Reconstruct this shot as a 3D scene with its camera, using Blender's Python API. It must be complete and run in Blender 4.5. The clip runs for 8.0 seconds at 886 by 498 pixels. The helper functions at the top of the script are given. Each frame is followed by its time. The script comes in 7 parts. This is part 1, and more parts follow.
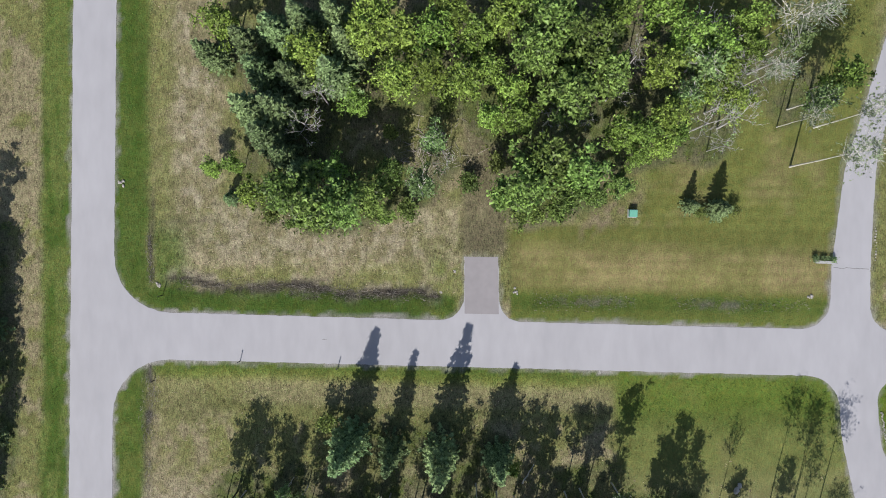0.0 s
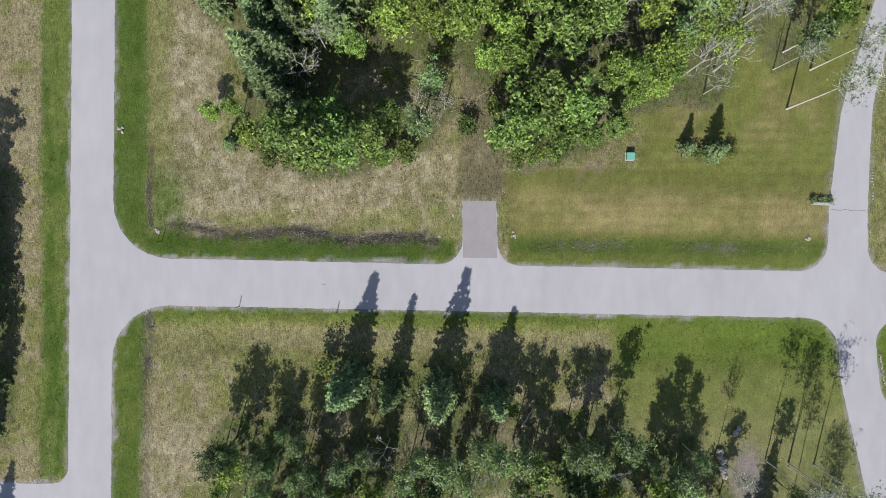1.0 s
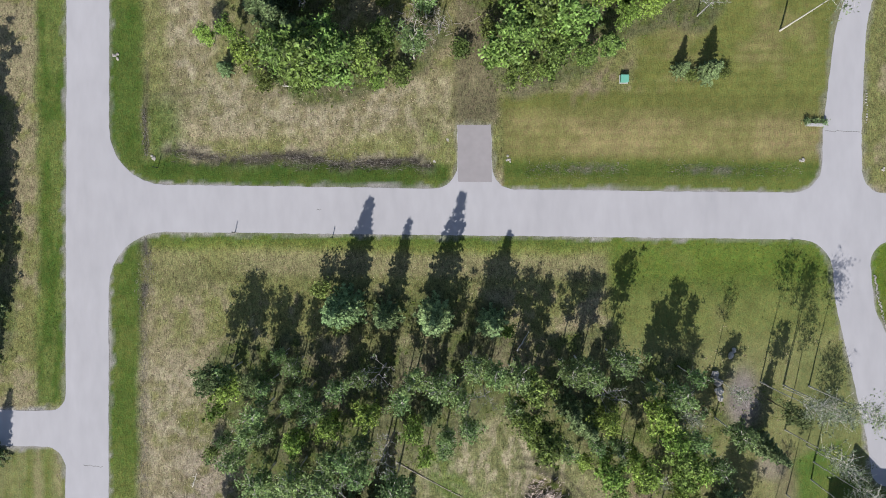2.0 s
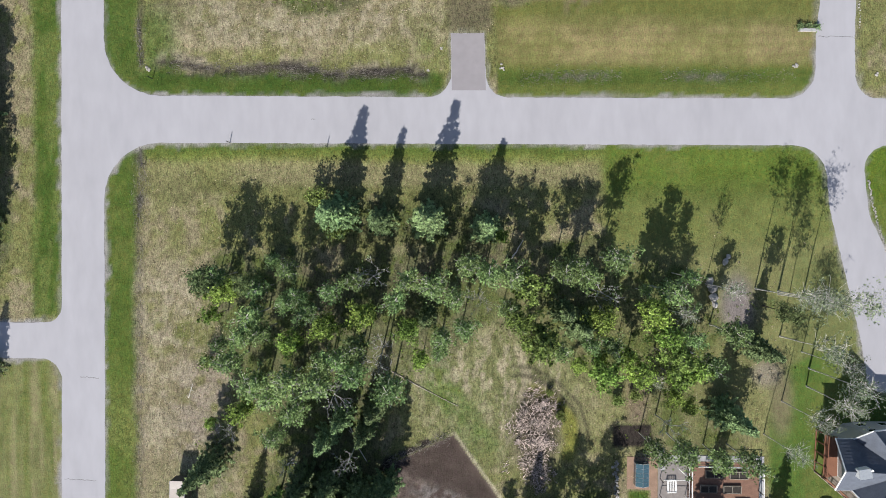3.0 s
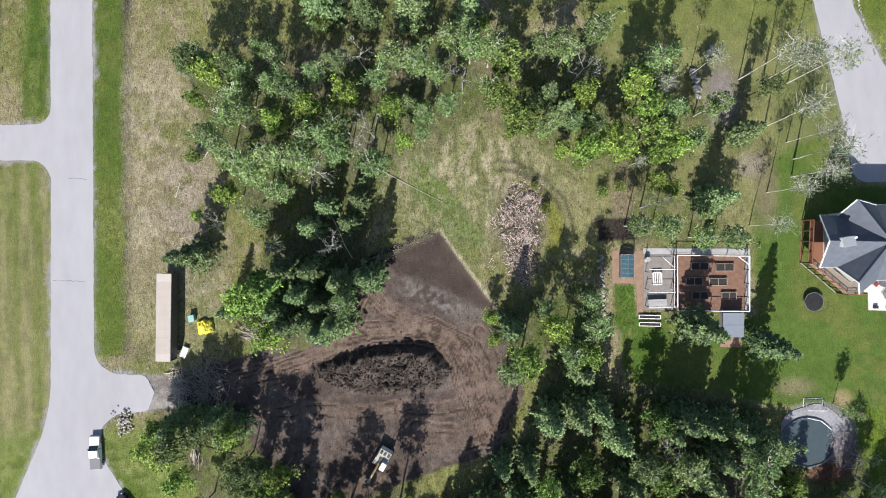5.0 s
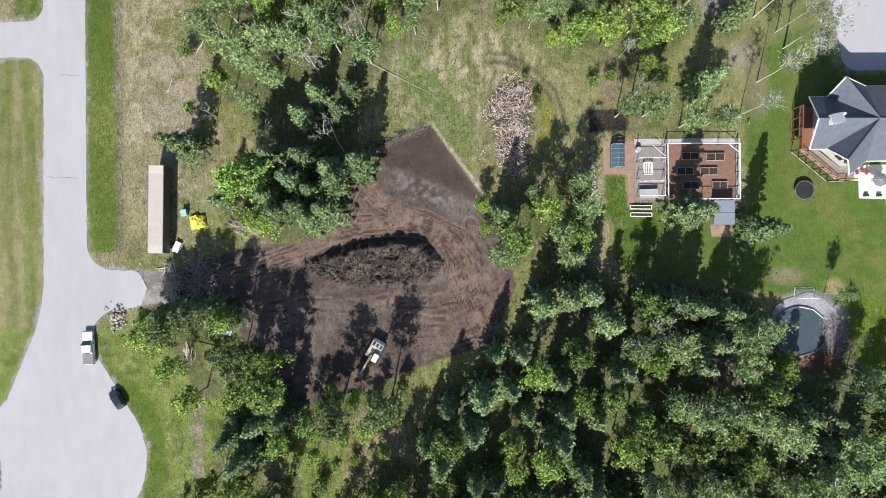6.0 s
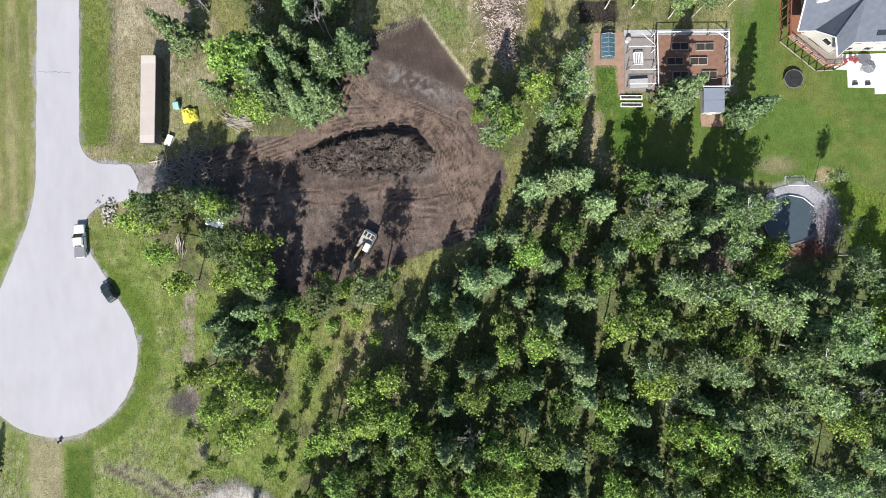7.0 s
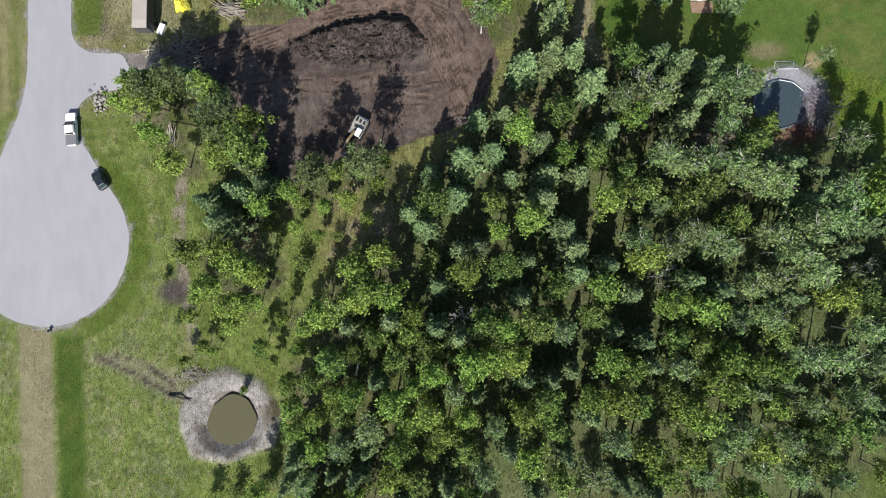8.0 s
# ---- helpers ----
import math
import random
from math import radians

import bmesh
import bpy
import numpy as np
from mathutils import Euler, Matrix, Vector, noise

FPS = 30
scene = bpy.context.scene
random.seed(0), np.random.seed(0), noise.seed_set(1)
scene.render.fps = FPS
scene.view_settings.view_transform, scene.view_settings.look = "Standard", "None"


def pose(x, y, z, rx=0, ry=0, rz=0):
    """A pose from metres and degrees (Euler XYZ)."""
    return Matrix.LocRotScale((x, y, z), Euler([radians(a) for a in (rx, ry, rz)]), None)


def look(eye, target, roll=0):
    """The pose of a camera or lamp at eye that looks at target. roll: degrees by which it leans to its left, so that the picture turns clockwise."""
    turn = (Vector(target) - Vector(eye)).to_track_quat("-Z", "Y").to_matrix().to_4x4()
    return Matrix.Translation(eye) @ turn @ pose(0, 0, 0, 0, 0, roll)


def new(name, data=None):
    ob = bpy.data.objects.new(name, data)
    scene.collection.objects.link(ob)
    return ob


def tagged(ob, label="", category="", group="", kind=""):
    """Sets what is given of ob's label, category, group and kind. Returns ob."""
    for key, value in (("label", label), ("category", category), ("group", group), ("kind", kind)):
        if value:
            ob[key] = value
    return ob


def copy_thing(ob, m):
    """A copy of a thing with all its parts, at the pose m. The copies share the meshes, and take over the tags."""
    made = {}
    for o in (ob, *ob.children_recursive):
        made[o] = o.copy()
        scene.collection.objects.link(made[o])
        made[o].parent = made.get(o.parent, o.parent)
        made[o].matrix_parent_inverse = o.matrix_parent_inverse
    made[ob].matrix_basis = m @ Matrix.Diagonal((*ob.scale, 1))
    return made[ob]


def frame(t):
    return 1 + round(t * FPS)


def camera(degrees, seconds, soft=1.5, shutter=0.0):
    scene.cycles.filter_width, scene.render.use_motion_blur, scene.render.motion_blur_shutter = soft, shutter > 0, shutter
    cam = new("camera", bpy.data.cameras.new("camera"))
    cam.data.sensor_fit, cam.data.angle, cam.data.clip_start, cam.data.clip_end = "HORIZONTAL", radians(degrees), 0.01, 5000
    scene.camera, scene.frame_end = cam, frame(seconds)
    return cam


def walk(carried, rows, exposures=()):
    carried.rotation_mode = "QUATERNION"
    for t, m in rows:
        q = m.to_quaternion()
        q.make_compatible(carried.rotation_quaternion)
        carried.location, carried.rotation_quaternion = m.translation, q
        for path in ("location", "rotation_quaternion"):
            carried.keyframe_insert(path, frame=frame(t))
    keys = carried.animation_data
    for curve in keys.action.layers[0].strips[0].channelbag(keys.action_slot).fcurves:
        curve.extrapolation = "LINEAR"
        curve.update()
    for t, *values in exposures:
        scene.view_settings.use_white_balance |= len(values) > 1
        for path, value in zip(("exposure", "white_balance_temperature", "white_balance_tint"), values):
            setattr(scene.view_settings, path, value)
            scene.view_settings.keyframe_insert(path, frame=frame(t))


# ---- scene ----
# Plan: x runs along the cross street (east), y up the main street (north), ground at z = 0.
cam = camera(66.2, 8.0, 1.0)
ROWS = [
    # seconds, x, y, z, turn about x, about y, about z
    (0.0, 2.20, 3.25, 117.92, -1.65, 1.13, -0.78),
    (0.5, 2.06, -1.48, 118.14, -1.46, 1.07, -0.91),
    (1.0, 2.37, -7.33, 118.47, -1.23, 1.14, -1.02),
    (2.5, 3.44, -27.92, 119.31, -1.39, 1.22, -1.48),
    (3.0, 3.91, -36.55, 119.61, -1.28, 1.31, -1.60),
    (3.5, 4.54, -45.85, 119.95, -0.98, 1.45, -1.71),
    (4.0, 5.14, -55.47, 120.19, -0.71, 1.56, -1.85),
    (5.5, 7.18, -83.60, 120.92, -0.68, 1.92, -2.09),
    (6.0, 7.42, -93.81, 121.12, -0.40, 1.86, -2.25),
    (6.5, 7.68, -104.31, 121.26, 0.01, 1.82, -2.26),
    (7.0, 7.94, -115.14, 121.27, 0.50, 1.78, -2.34),
    (7.5, 7.83, -126.01, 121.18, 0.90, 1.59, -2.38),
    (8.0, 7.88, -137.03, 120.96, 1.26, 1.50, -2.43),
]
walk(cam, [(t, pose(x, y, z, rx, ry, rz)) for t, x, y, z, rx, ry, rz in ROWS],
     [(0.0, 0.61), (1.0, 0.66), (2.5, 0.71), (3.0, 0.78), (4.0, 0.87), (5.5, 1.02), (6.5, 1.08), (7.2, 1.16), (7.8, 1.18), (7.9, 1.03), (8.0, 0.69)])

# ---------------------------------------------------------------- light
SUN_HEIGHT = radians(44.0)
SHADOW_WAY = radians(14.0)          # shadows fall this far east of north
world = bpy.data.worlds.new("sky")
scene.world = world
world.use_nodes = True
wn = world.node_tree.nodes
sky = wn.new("ShaderNodeTexSky")
sky.sky_type, sky.sun_disc = "NISHITA", False
sky.sun_elevation, sky.sun_rotation = SUN_HEIGHT, radians(180.0 + 14.0)
world.node_tree.links.new(sky.outputs["Color"], wn["Background"].inputs["Color"])
wn["Background"].inputs["Strength"].default_value = 0.089
sun_data = bpy.data.lights.new("sun", "SUN")
sun_data.energy, sun_data.angle, sun_data.color = 4.6, radians(0.55), (1.0, 0.965, 0.91)
sun = new("sun", sun_data)
sun.matrix_world = look((-60, -200, 190), (-60 + math.sin(SHADOW_WAY), -200 + math.cos(SHADOW_WAY), 190 - math.tan(SUN_HEIGHT)))


# ---------------------------------------------------------------- materials
def shade(name, colour, rough=0.8, grain=8.0, fine=60.0, amount=0.25, bump=0.3, metal=0.0, random_by="", leafy=0.0, gloss=0.3, scale_xyz=(1, 1, 1)):
    """A procedural surface: a base colour with coarse stains and fine grain, and a relief of the grain."""
    m = bpy.data.materials.new(name)
    m.use_nodes = True
    nt = m.node_tree
    n, l = nt.nodes, nt.links
    b = n["Principled BSDF"]
    b.inputs["Roughness"].default_value, b.inputs["Metallic"].default_value = rough, metal
    b.inputs["Specular IOR Level"].default_value = 0.18 if leafy else gloss
    tc, mp = n.new("ShaderNodeTexCoord"), n.new("ShaderNodeMapping")
    mp.inputs["Scale"].default_value = scale_xyz
    l.new(tc.outputs["Object"], mp.inputs["Vector"])
    a, c = n.new("ShaderNodeTexNoise"), n.new("ShaderNodeTexNoise")
    for node, s, d in ((a, grain, 3), (c, fine, 2)):
        node.inputs["Scale"].default_value, node.inputs["Detail"].default_value = s, d
        l.new(mp.outputs["Vector"], node.inputs["Vector"])
    add = n.new("ShaderNodeMath")
    add.operation = "ADD"
    l.new(a.outputs["Fac"], add.inputs[0]), l.new(c.outputs["Fac"], add.inputs[1])
    value = add.outputs[0]
    if random_by:
        if random_by == "object":
            r = n.new("ShaderNodeObjectInfo").outputs["Random"]
        else:
            r = n.new("ShaderNodeNewGeometry").outputs["Random Per Island"]
        mul = n.new("ShaderNodeMath")
        mul.operation = "MULTIPLY_ADD"
        l.new(r, mul.inputs[0])
        mul.inputs[1].default_value = 0.75 if leafy else 0.9
        if leafy:
            tuft = n.new("ShaderNodeMath")
            tuft.operation = "MULTIPLY_ADD"
            l.new(a.outputs["Fac"], tuft.inputs[0])
            tuft.inputs[1].default_value, tuft.inputs[2].default_value = 2.3, -0.635
            l.new(tuft.outputs[0], mul.inputs[2])
        else:
            l.new(value, mul.inputs[2])
        sub = n.new("ShaderNodeMath")
        sub.operation = "SUBTRACT"
        l.new(mul.outputs[0], sub.inputs[0])
        sub.inputs[1].default_value = -0.11 if leafy else 0.45
        value = sub.outputs[0]
    ramp = n.new("ShaderNodeMapRange")
    ramp.inputs["From Min"].default_value, ramp.inputs["From Max"].default_value = 0.55, 1.45
    ramp.inputs["To Min"].default_value, ramp.inputs["To Max"].default_value = 1.0 - amount, 1.0 + amount
    l.new(value, ramp.inputs["Value"])
    mix = n.new("ShaderNodeVectorMath")
    mix.operation = "SCALE"
    mix.inputs[0].default_value = colour
    l.new(ramp.outputs[0], mix.inputs["Scale"])
    l.new(mix.outputs[0], b.inputs["Base Color"])
    if bump:
        bp = n.new("ShaderNodeBump")
        bp.inputs["Strength"].default_value, bp.inputs["Distance"].default_value = bump, 0.02
        l.new(c.outputs["Fac"], bp.inputs["Height"])
        l.new(bp.outputs[0], b.inputs["Normal"])
    if leafy:
        hue, who = n.new("ShaderNodeHueSaturation"), n.new("ShaderNodeObjectInfo")
        for socket, low, high in (("Hue", 0.480, 0.509), ("Value", 0.70, 1.30)):
            vary = n.new("ShaderNodeMapRange")
            vary.inputs["To Min"].default_value, vary.inputs["To Max"].default_value = low, high
            if socket == "Value":
                spin = n.new("ShaderNodeMath")
                spin.operation = "FRACT"
                times = n.new("ShaderNodeMath")
                times.operation = "MULTIPLY"
                times.inputs[1].default_value = 7.31
                l.new(who.outputs["Random"], times.inputs[0]), l.new(times.outputs[0], spin.inputs[0])
                l.new(spin.outputs[0], vary.inputs["Value"])
            else:
                l.new(who.outputs["Random"], vary.inputs["Value"])
            l.new(vary.outputs[0], hue.inputs[socket])
        l.new(mix.outputs[0], hue.inputs["Color"])
        l.new(hue.outputs[0], b.inputs["Base Color"])
        mix = hue
        tr = n.new("ShaderNodeBsdfTranslucent")
        l.new(mix.outputs[0], tr.inputs["Color"])
        ms = n.new("ShaderNodeMixShader")
        ms.inputs[0].default_value = leafy
        l.new(b.outputs[0], ms.inputs[1]), l.new(tr.outputs[0], ms.inputs[2])
        l.new(ms.outputs[0], n["Material Output"].inputs["Surface"])
    return m


LEAF = {
    "aspens": shade("aspen_leaf", (0.134, 0.205, 0.074), 0.5, 1.15, 9, 0.62, 0, random_by="island", leafy=0.25),
    # The 0.78 tone spread also paints in leaves shading each other, besides natural variety.
    "bright": shade("young_leaf", (0.146, 0.224, 0.046), 0.5, 1.15, 9, 0.78, 0, random_by="island", leafy=0.25),
    "dense": shade("maple_leaf", (0.107, 0.167, 0.041), 0.5, 1.15, 9, 0.78, 0, random_by="island", leafy=0.2),
    "spruces": shade("spruce_needle", (0.124, 0.184, 0.077), 0.6, 1.15, 9, 0.62, 0, random_by="island", leafy=0.1),
    "pines": shade("pine_needle", (0.082, 0.112, 0.042), 0.6, 1.15, 9, 0.5, 0, random_by="island", leafy=0.1),
    "birches": shade("birch_leaf", (0.153, 0.190, 0.112), 0.5, 0.95, 9, 0.4, 0, random_by="island", leafy=0.25),
    "shrubs": shade("shrub_leaf", (0.109, 0.153, 0.041), 0.6, 1.15, 9, 0.62, 0, random_by="island", leafy=0.2),
}
BARK = {
    "grey": shade("grey_bark", (0.136, 0.122, 0.102), 0.9, 3, 30, 0.4, 0.6, scale_xyz=(1, 1, 0.2)),
    "pale": shade("pale_bark", (0.43, 0.41, 0.37), 0.8, 2, 25, 0.35, 0.4, scale_xyz=(0.3, 0.3, 1.5)),
    "brown": shade("brown_bark", (0.061, 0.048, 0.037), 0.95, 3, 30, 0.4, 0.6, scale_xyz=(1, 1, 0.2)),
    "bare": shade("bare_twig", (0.299, 0.286, 0.279), 0.85, 2, 25, 0.3, 0.3),
}


def link_mesh(name, verts, faces, material, parent=None, smooth=False, label=""):
    me = bpy.data.meshes.new(name)
    me.from_pydata([tuple(v) for v in verts] if not isinstance(verts, np.ndarray) else verts.tolist(), [], faces if not isinstance(faces, np.ndarray) else faces.tolist())
    me.materials.append(material)
    if smooth:
        me.shade_smooth()
    ob = new(name, me)
    if parent is not None:
        ob.parent = parent
    if label:
        ob["label"] = label
    return ob


def part(name, bm, material, parent=None, label=""):
    me = bpy.data.meshes.new(name)
    bm.to_mesh(me)
    bm.free()
    me.materials.append(material)
    ob = new(name, me)
    if parent is not None:
        ob.parent = parent
    if label:
        ob["label"] = label
    return ob


# ---------------------------------------------------------------- fields over the plan
def lattice(x, y, size, seed):
    """Smooth random field between 0 and 1, with features of that size in metres."""
    rng = np.random.RandomState(seed)
    table = rng.rand(256, 256)
    gx, gy = x / size + 1000.3, y / size + 1000.7
    ix, iy = np.floor(gx).astype(int), np.floor(gy).astype(int)
    fx, fy = gx - ix, gy - iy
    fx, fy = fx * fx * (3 - 2 * fx), fy * fy * (3 - 2 * fy)
    a, b = table[ix % 256, iy % 256], table[(ix + 1) % 256, iy % 256]
    c, d = table[ix % 256, (iy + 1) % 256], table[(ix + 1) % 256, (iy + 1) % 256]
    return (a * (1 - fx) + b * fx) * (1 - fy) + (c * (1 - fx) + d * fx) * fy


def clouds(x, y, size, seed, octaves=4):
    total, weight = 0.0, 0.0
    for i in range(octaves):
        total = total + lattice(x, y, size / 2 ** i, seed + i) * 0.6 ** i
        weight += 0.6 ** i
    return total / weight


def ramp(v, a, b):
    t = np.clip((v - a) / (b - a), 0, 1)
    return t * t * (3 - 2 * t)


def outline_distance(x, y, pts):
    """Signed distance to a closed outline: negative inside."""
    best = np.full(x.shape, 1e9)
    inside = np.zeros(x.shape, bool)
    for (ax, ay), (bx, by) in zip(pts, pts[1:] + pts[:1]):
        dx, dy = bx - ax, by - ay
        s = np.clip(((x - ax) * dx + (y - ay) * dy) / (dx * dx + dy * dy + 1e-12), 0, 1)
        best = np.minimum(best, (x - ax - s * dx) ** 2 + (y - ay - s * dy) ** 2)
        if ay != by:
            inside ^= ((ay > y) != (by > y)) & (x < ax + (y - ay) / (by - ay) * dx)
    d = np.sqrt(best)
    return np.where(inside, -d, d)


def rounded(corners, step=8):
    """Corners (x, y, radius) become an outline with rounded corners."""
    out = []
    n = len(corners)
    for i, (x, y, r) in enumerate(corners):
        p = Vector((x, y))
        if r <= 0:
            out.append((x, y))
            continue
        a, b = Vector(corners[i - 1][:2]) - p, Vector(corners[(i + 1) % n][:2]) - p
        a.normalize(), b.normalize()
        half = a.angle(b) / 2
        cut = min(r / math.tan(half), 1e3)
        centre = p + (a + b).normalized() * (r / math.sin(half))
        s, e = p + a * cut - centre, p + b * cut - centre
        turn = s.angle_signed(e)
        for k in range(step + 1):
            q = s.copy()
            q.rotate(Matrix.Rotation(-turn * k / step, 2))
            out.append((centre.x + q.x, centre.y + q.y))
    return out


# ---------------------------------------------------------------- streets
BULB, BULB_R = (-66.9, -130.0), 15.2
bulb_arc = [(BULB[0] + BULB_R * math.cos(a), BULB[1] + BULB_R * math.sin(a), 0) for a in [radians(132 + 264 * k / 40) for k in range(41)]]
STREETS = rounded(
    [(-60.5, 130, 0), (-67.4, -50.45, 3.0), (-110, -49, 0), (-110, -55.2, 0), (-67.6, -56.9, 4.0), (-69.6, -103, 30)]
    + bulb_arc
    + [(-60.6, -110.5, 3), (-60.3, -105.2, 3), (-57.2, -103.2, 2), (-51.6, -102.8, 1.5), (-50.4, -99.5, 0), (-51.8, -96.3, 1.5), (-61.25, -95.7, 5.0), (-58.5, -18.6, 10.0),
       (67.7, -23.0, 6.0), (68.4, -34, 20), (73.6, -58, 20), (74.6, -66.2, 3.0), (125, -67.2, 0), (125, -54, 0), (82, -49.5, 8), (75.1, -35.4, 10), (74.1, -23.2, 4.0),
       (160, -26.2, 0), (160, -18.3, 0), (73.2, -15.1, 4.0), (73.1, -5, 30), (74.0, 13, 30), (79.5, 36, 30), (92, 60, 0), (84, 64, 0), (75.0, 33, 30), (68.8, 13, 30), (66.5, -4, 20), (66.3, -14.85, 5.0),
       (9.45, -12.85, 4.0), (9.4, -1.6, 0), (3.55, -1.5, 0), (3.25, -12.6, 4.0), (-58.2, -10.25, 10.0), (-53.0, 130, 0)])

asphalt = shade("worn_asphalt", (0.265, 0.260, 0.277), 0.9, 0.10, 0.6, 0.10, 0.0, scale_xyz=(1, 0.35, 1))
drive_asphalt = shade("newer_asphalt", (0.197, 0.184, 0.192), 0.9, 0.16, 0.8, 0.10, 0.0)


def build_street():
    pts = []
    rng = random.Random(4)
    for (ax, ay), (bx, by) in zip(STREETS, STREETS[1:] + STREETS[:1]):
        n = max(1, int(math.hypot(bx - ax, by - ay) / 0.8))
        if abs(ax) > 100 or abs(bx) > 100 or ay > 100:
            n = min(n, 120)
        for k in range(n):
            pts.append((ax + (bx - ax) * k / n + rng.uniform(-0.07, 0.07), ay + (by - ay) * k / n + rng.uniform(-0.07, 0.07)))
    bm = bmesh.new()
    top = [bm.verts.new((x, y, 0.035)) for x, y in pts]
    low = [bm.verts.new((x, y, -0.4)) for x, y in pts]
    for i in range(len(pts)):
        j = (i + 1) % len(pts)
        bm.faces.new((low[i], low[j], top[j], top[i]))
    edges = [bm.edges.get((top[i], top[(i + 1) % len(pts)])) for i in range(len(pts))]
    bmesh.ops.triangle_fill(bm, use_beauty=True, edges=edges)
    for f in bm.faces:
        if f.calc_center_median().z > 0.03 and f.normal.z < 0:
            f.normal_flip()
    ob = part("road", bm, asphalt)
    return tagged(ob, "pale worn asphalt streets with a round turning place", "road", kind="structure")


build_street()

# ---------------------------------------------------------------- trees: where they stand
TREES = []


def stand(kind, places):
    TREES.extend((kind, x, y, h) for x, y, h in places)


# the north wood
stand("dense", [(15.3, 30.4, 20), (22.7, 30.9, 21), (19.4, 24.5, 20), (25.9, 27.1, 19), (17.9, 34.9, 20), (12.7, 9.6, 19), (17.3, 12.9, 20), (21.7, 11.9, 21), (19, 7.9, 16), (14.1, 5.9, 12), (25.2, 8.5, 10), (28.7, 9.9, 8), (-18.9, 7.5, 19), (-24.5, 9.4, 17), (-15.7, 7.3, 18), (-11.4, 8.6, 15), (-22.7, 6, 13), (-8.4, 13.1, 10)])
stand("spruces", [(-30.7, 33.4, 18), (-26.3, 35.1, 18), (-29.3, 29.3, 17), (-23.9, 28.2, 18), (-30.7, 23, 19), (-26.4, 23, 19), (-28.4, 18.9, 18), (-15.2, 33.1, 18), (-17.6, 28.7, 17), (-26.3, 15.8, 14), (-23.2, 13.1, 14), (-36.5, 9.1, 5), (-22, 36.7, 18), (-16.8, 37.4, 18), (-38, 32.7, 14)])
stand("bright", [(-20.4, 30.7, 18), (-11.7, 33.9, 18), (-13.5, 23.8, 12), (-30.5, 9.2, 14), (-6.8, 27.2, 17), (-1.6, 26.9, 18), (3.6, 27, 17), (-6.6, 33.8, 18), (-1, 33.7, 18), (5.4, 33, 17), (8.8, 34.6, 17), (2, 36.6, 18), (7.9, 21.4, 14), (10.9, 25.4, 16), (12.7, 20.7, 15), (7.1, 28.2, 15), (34.4, 27.3, 17), (35.4, 20.6, 16), (31.6, 18.3, 14), (27.9, 17.9, 15), (35.6, 15.9, 12), (31.5, 14.8, 10), (38.6, 32.3, 17), (-17.3, 13.1, 12), (-34.4, 14.5, 9), (-34.9, 36.8, 15), (-10.8, 37.7, 18), (12.1, 37.4, 19)])
stand("bright", [(27.2, 36.3, 19), (34.2, 37.2, 18), (-38.7, 13.8, 7), (-9.8, 5.4, 6), (62.8, 26.3, 15)])
stand("bare", [(-19.7, 25.2, 15), (-22.6, 20.6, 14), (41.6, 33.5, 17), (41.6, 29.7, 17), (42.9, 25.5, 17), (41.3, 19, 18), (47.1, 19.9, 17), (28.1, 25, 14), (17.2, 20.8, 14), (52.2, 29.1, 17), (31.4, 30.3, 13), (45.3, 16.1, 12), (0.7, 14.4, 9), (24.1, 20.9, 9), (44.9, 32.4, 16), (48.3, 28.1, 16), (44.9, 22.6, 16)])
stand("aspens", [(-3.7, 10.1, 15), (-1.4, 17.1, 14), (41.2, 27.2, 17), (38, 23.2, 16), (58.9, 23, 15), (55.1, 32.2, 16)])
stand("shrubs", [(-8.9, 19.8, 4), (0.8, 24.9, 4), (-29.4, 6.7, 4), (-23.4, 5.7, 5), (4.4, 11.5, 4), (-6.1, 6.8, 5), (9.3, 14.3, 4)])
stand("birches", [(50.9, 26.8, 18), (57.2, 20, 16), (59.4, 13.2, 26), (63.5, 19.8, 22), (52.9, 33.8, 22), (57.8, 35, 21)])
stand("spruces", [(41.8, 6.6, 6.5), (46.3, 6.0, 8.5)])
stand("shrubs", [(43.4, 5.6, 2.6), (49.2, 6.0, 3)])
stand("bright", [(44, 27, 15), (40, 24, 15), (46.5, 23.4, 13), (43, 31, 16), (49, 31.4, 14), (37.4, 18, 13), (47.6, 35, 16)])
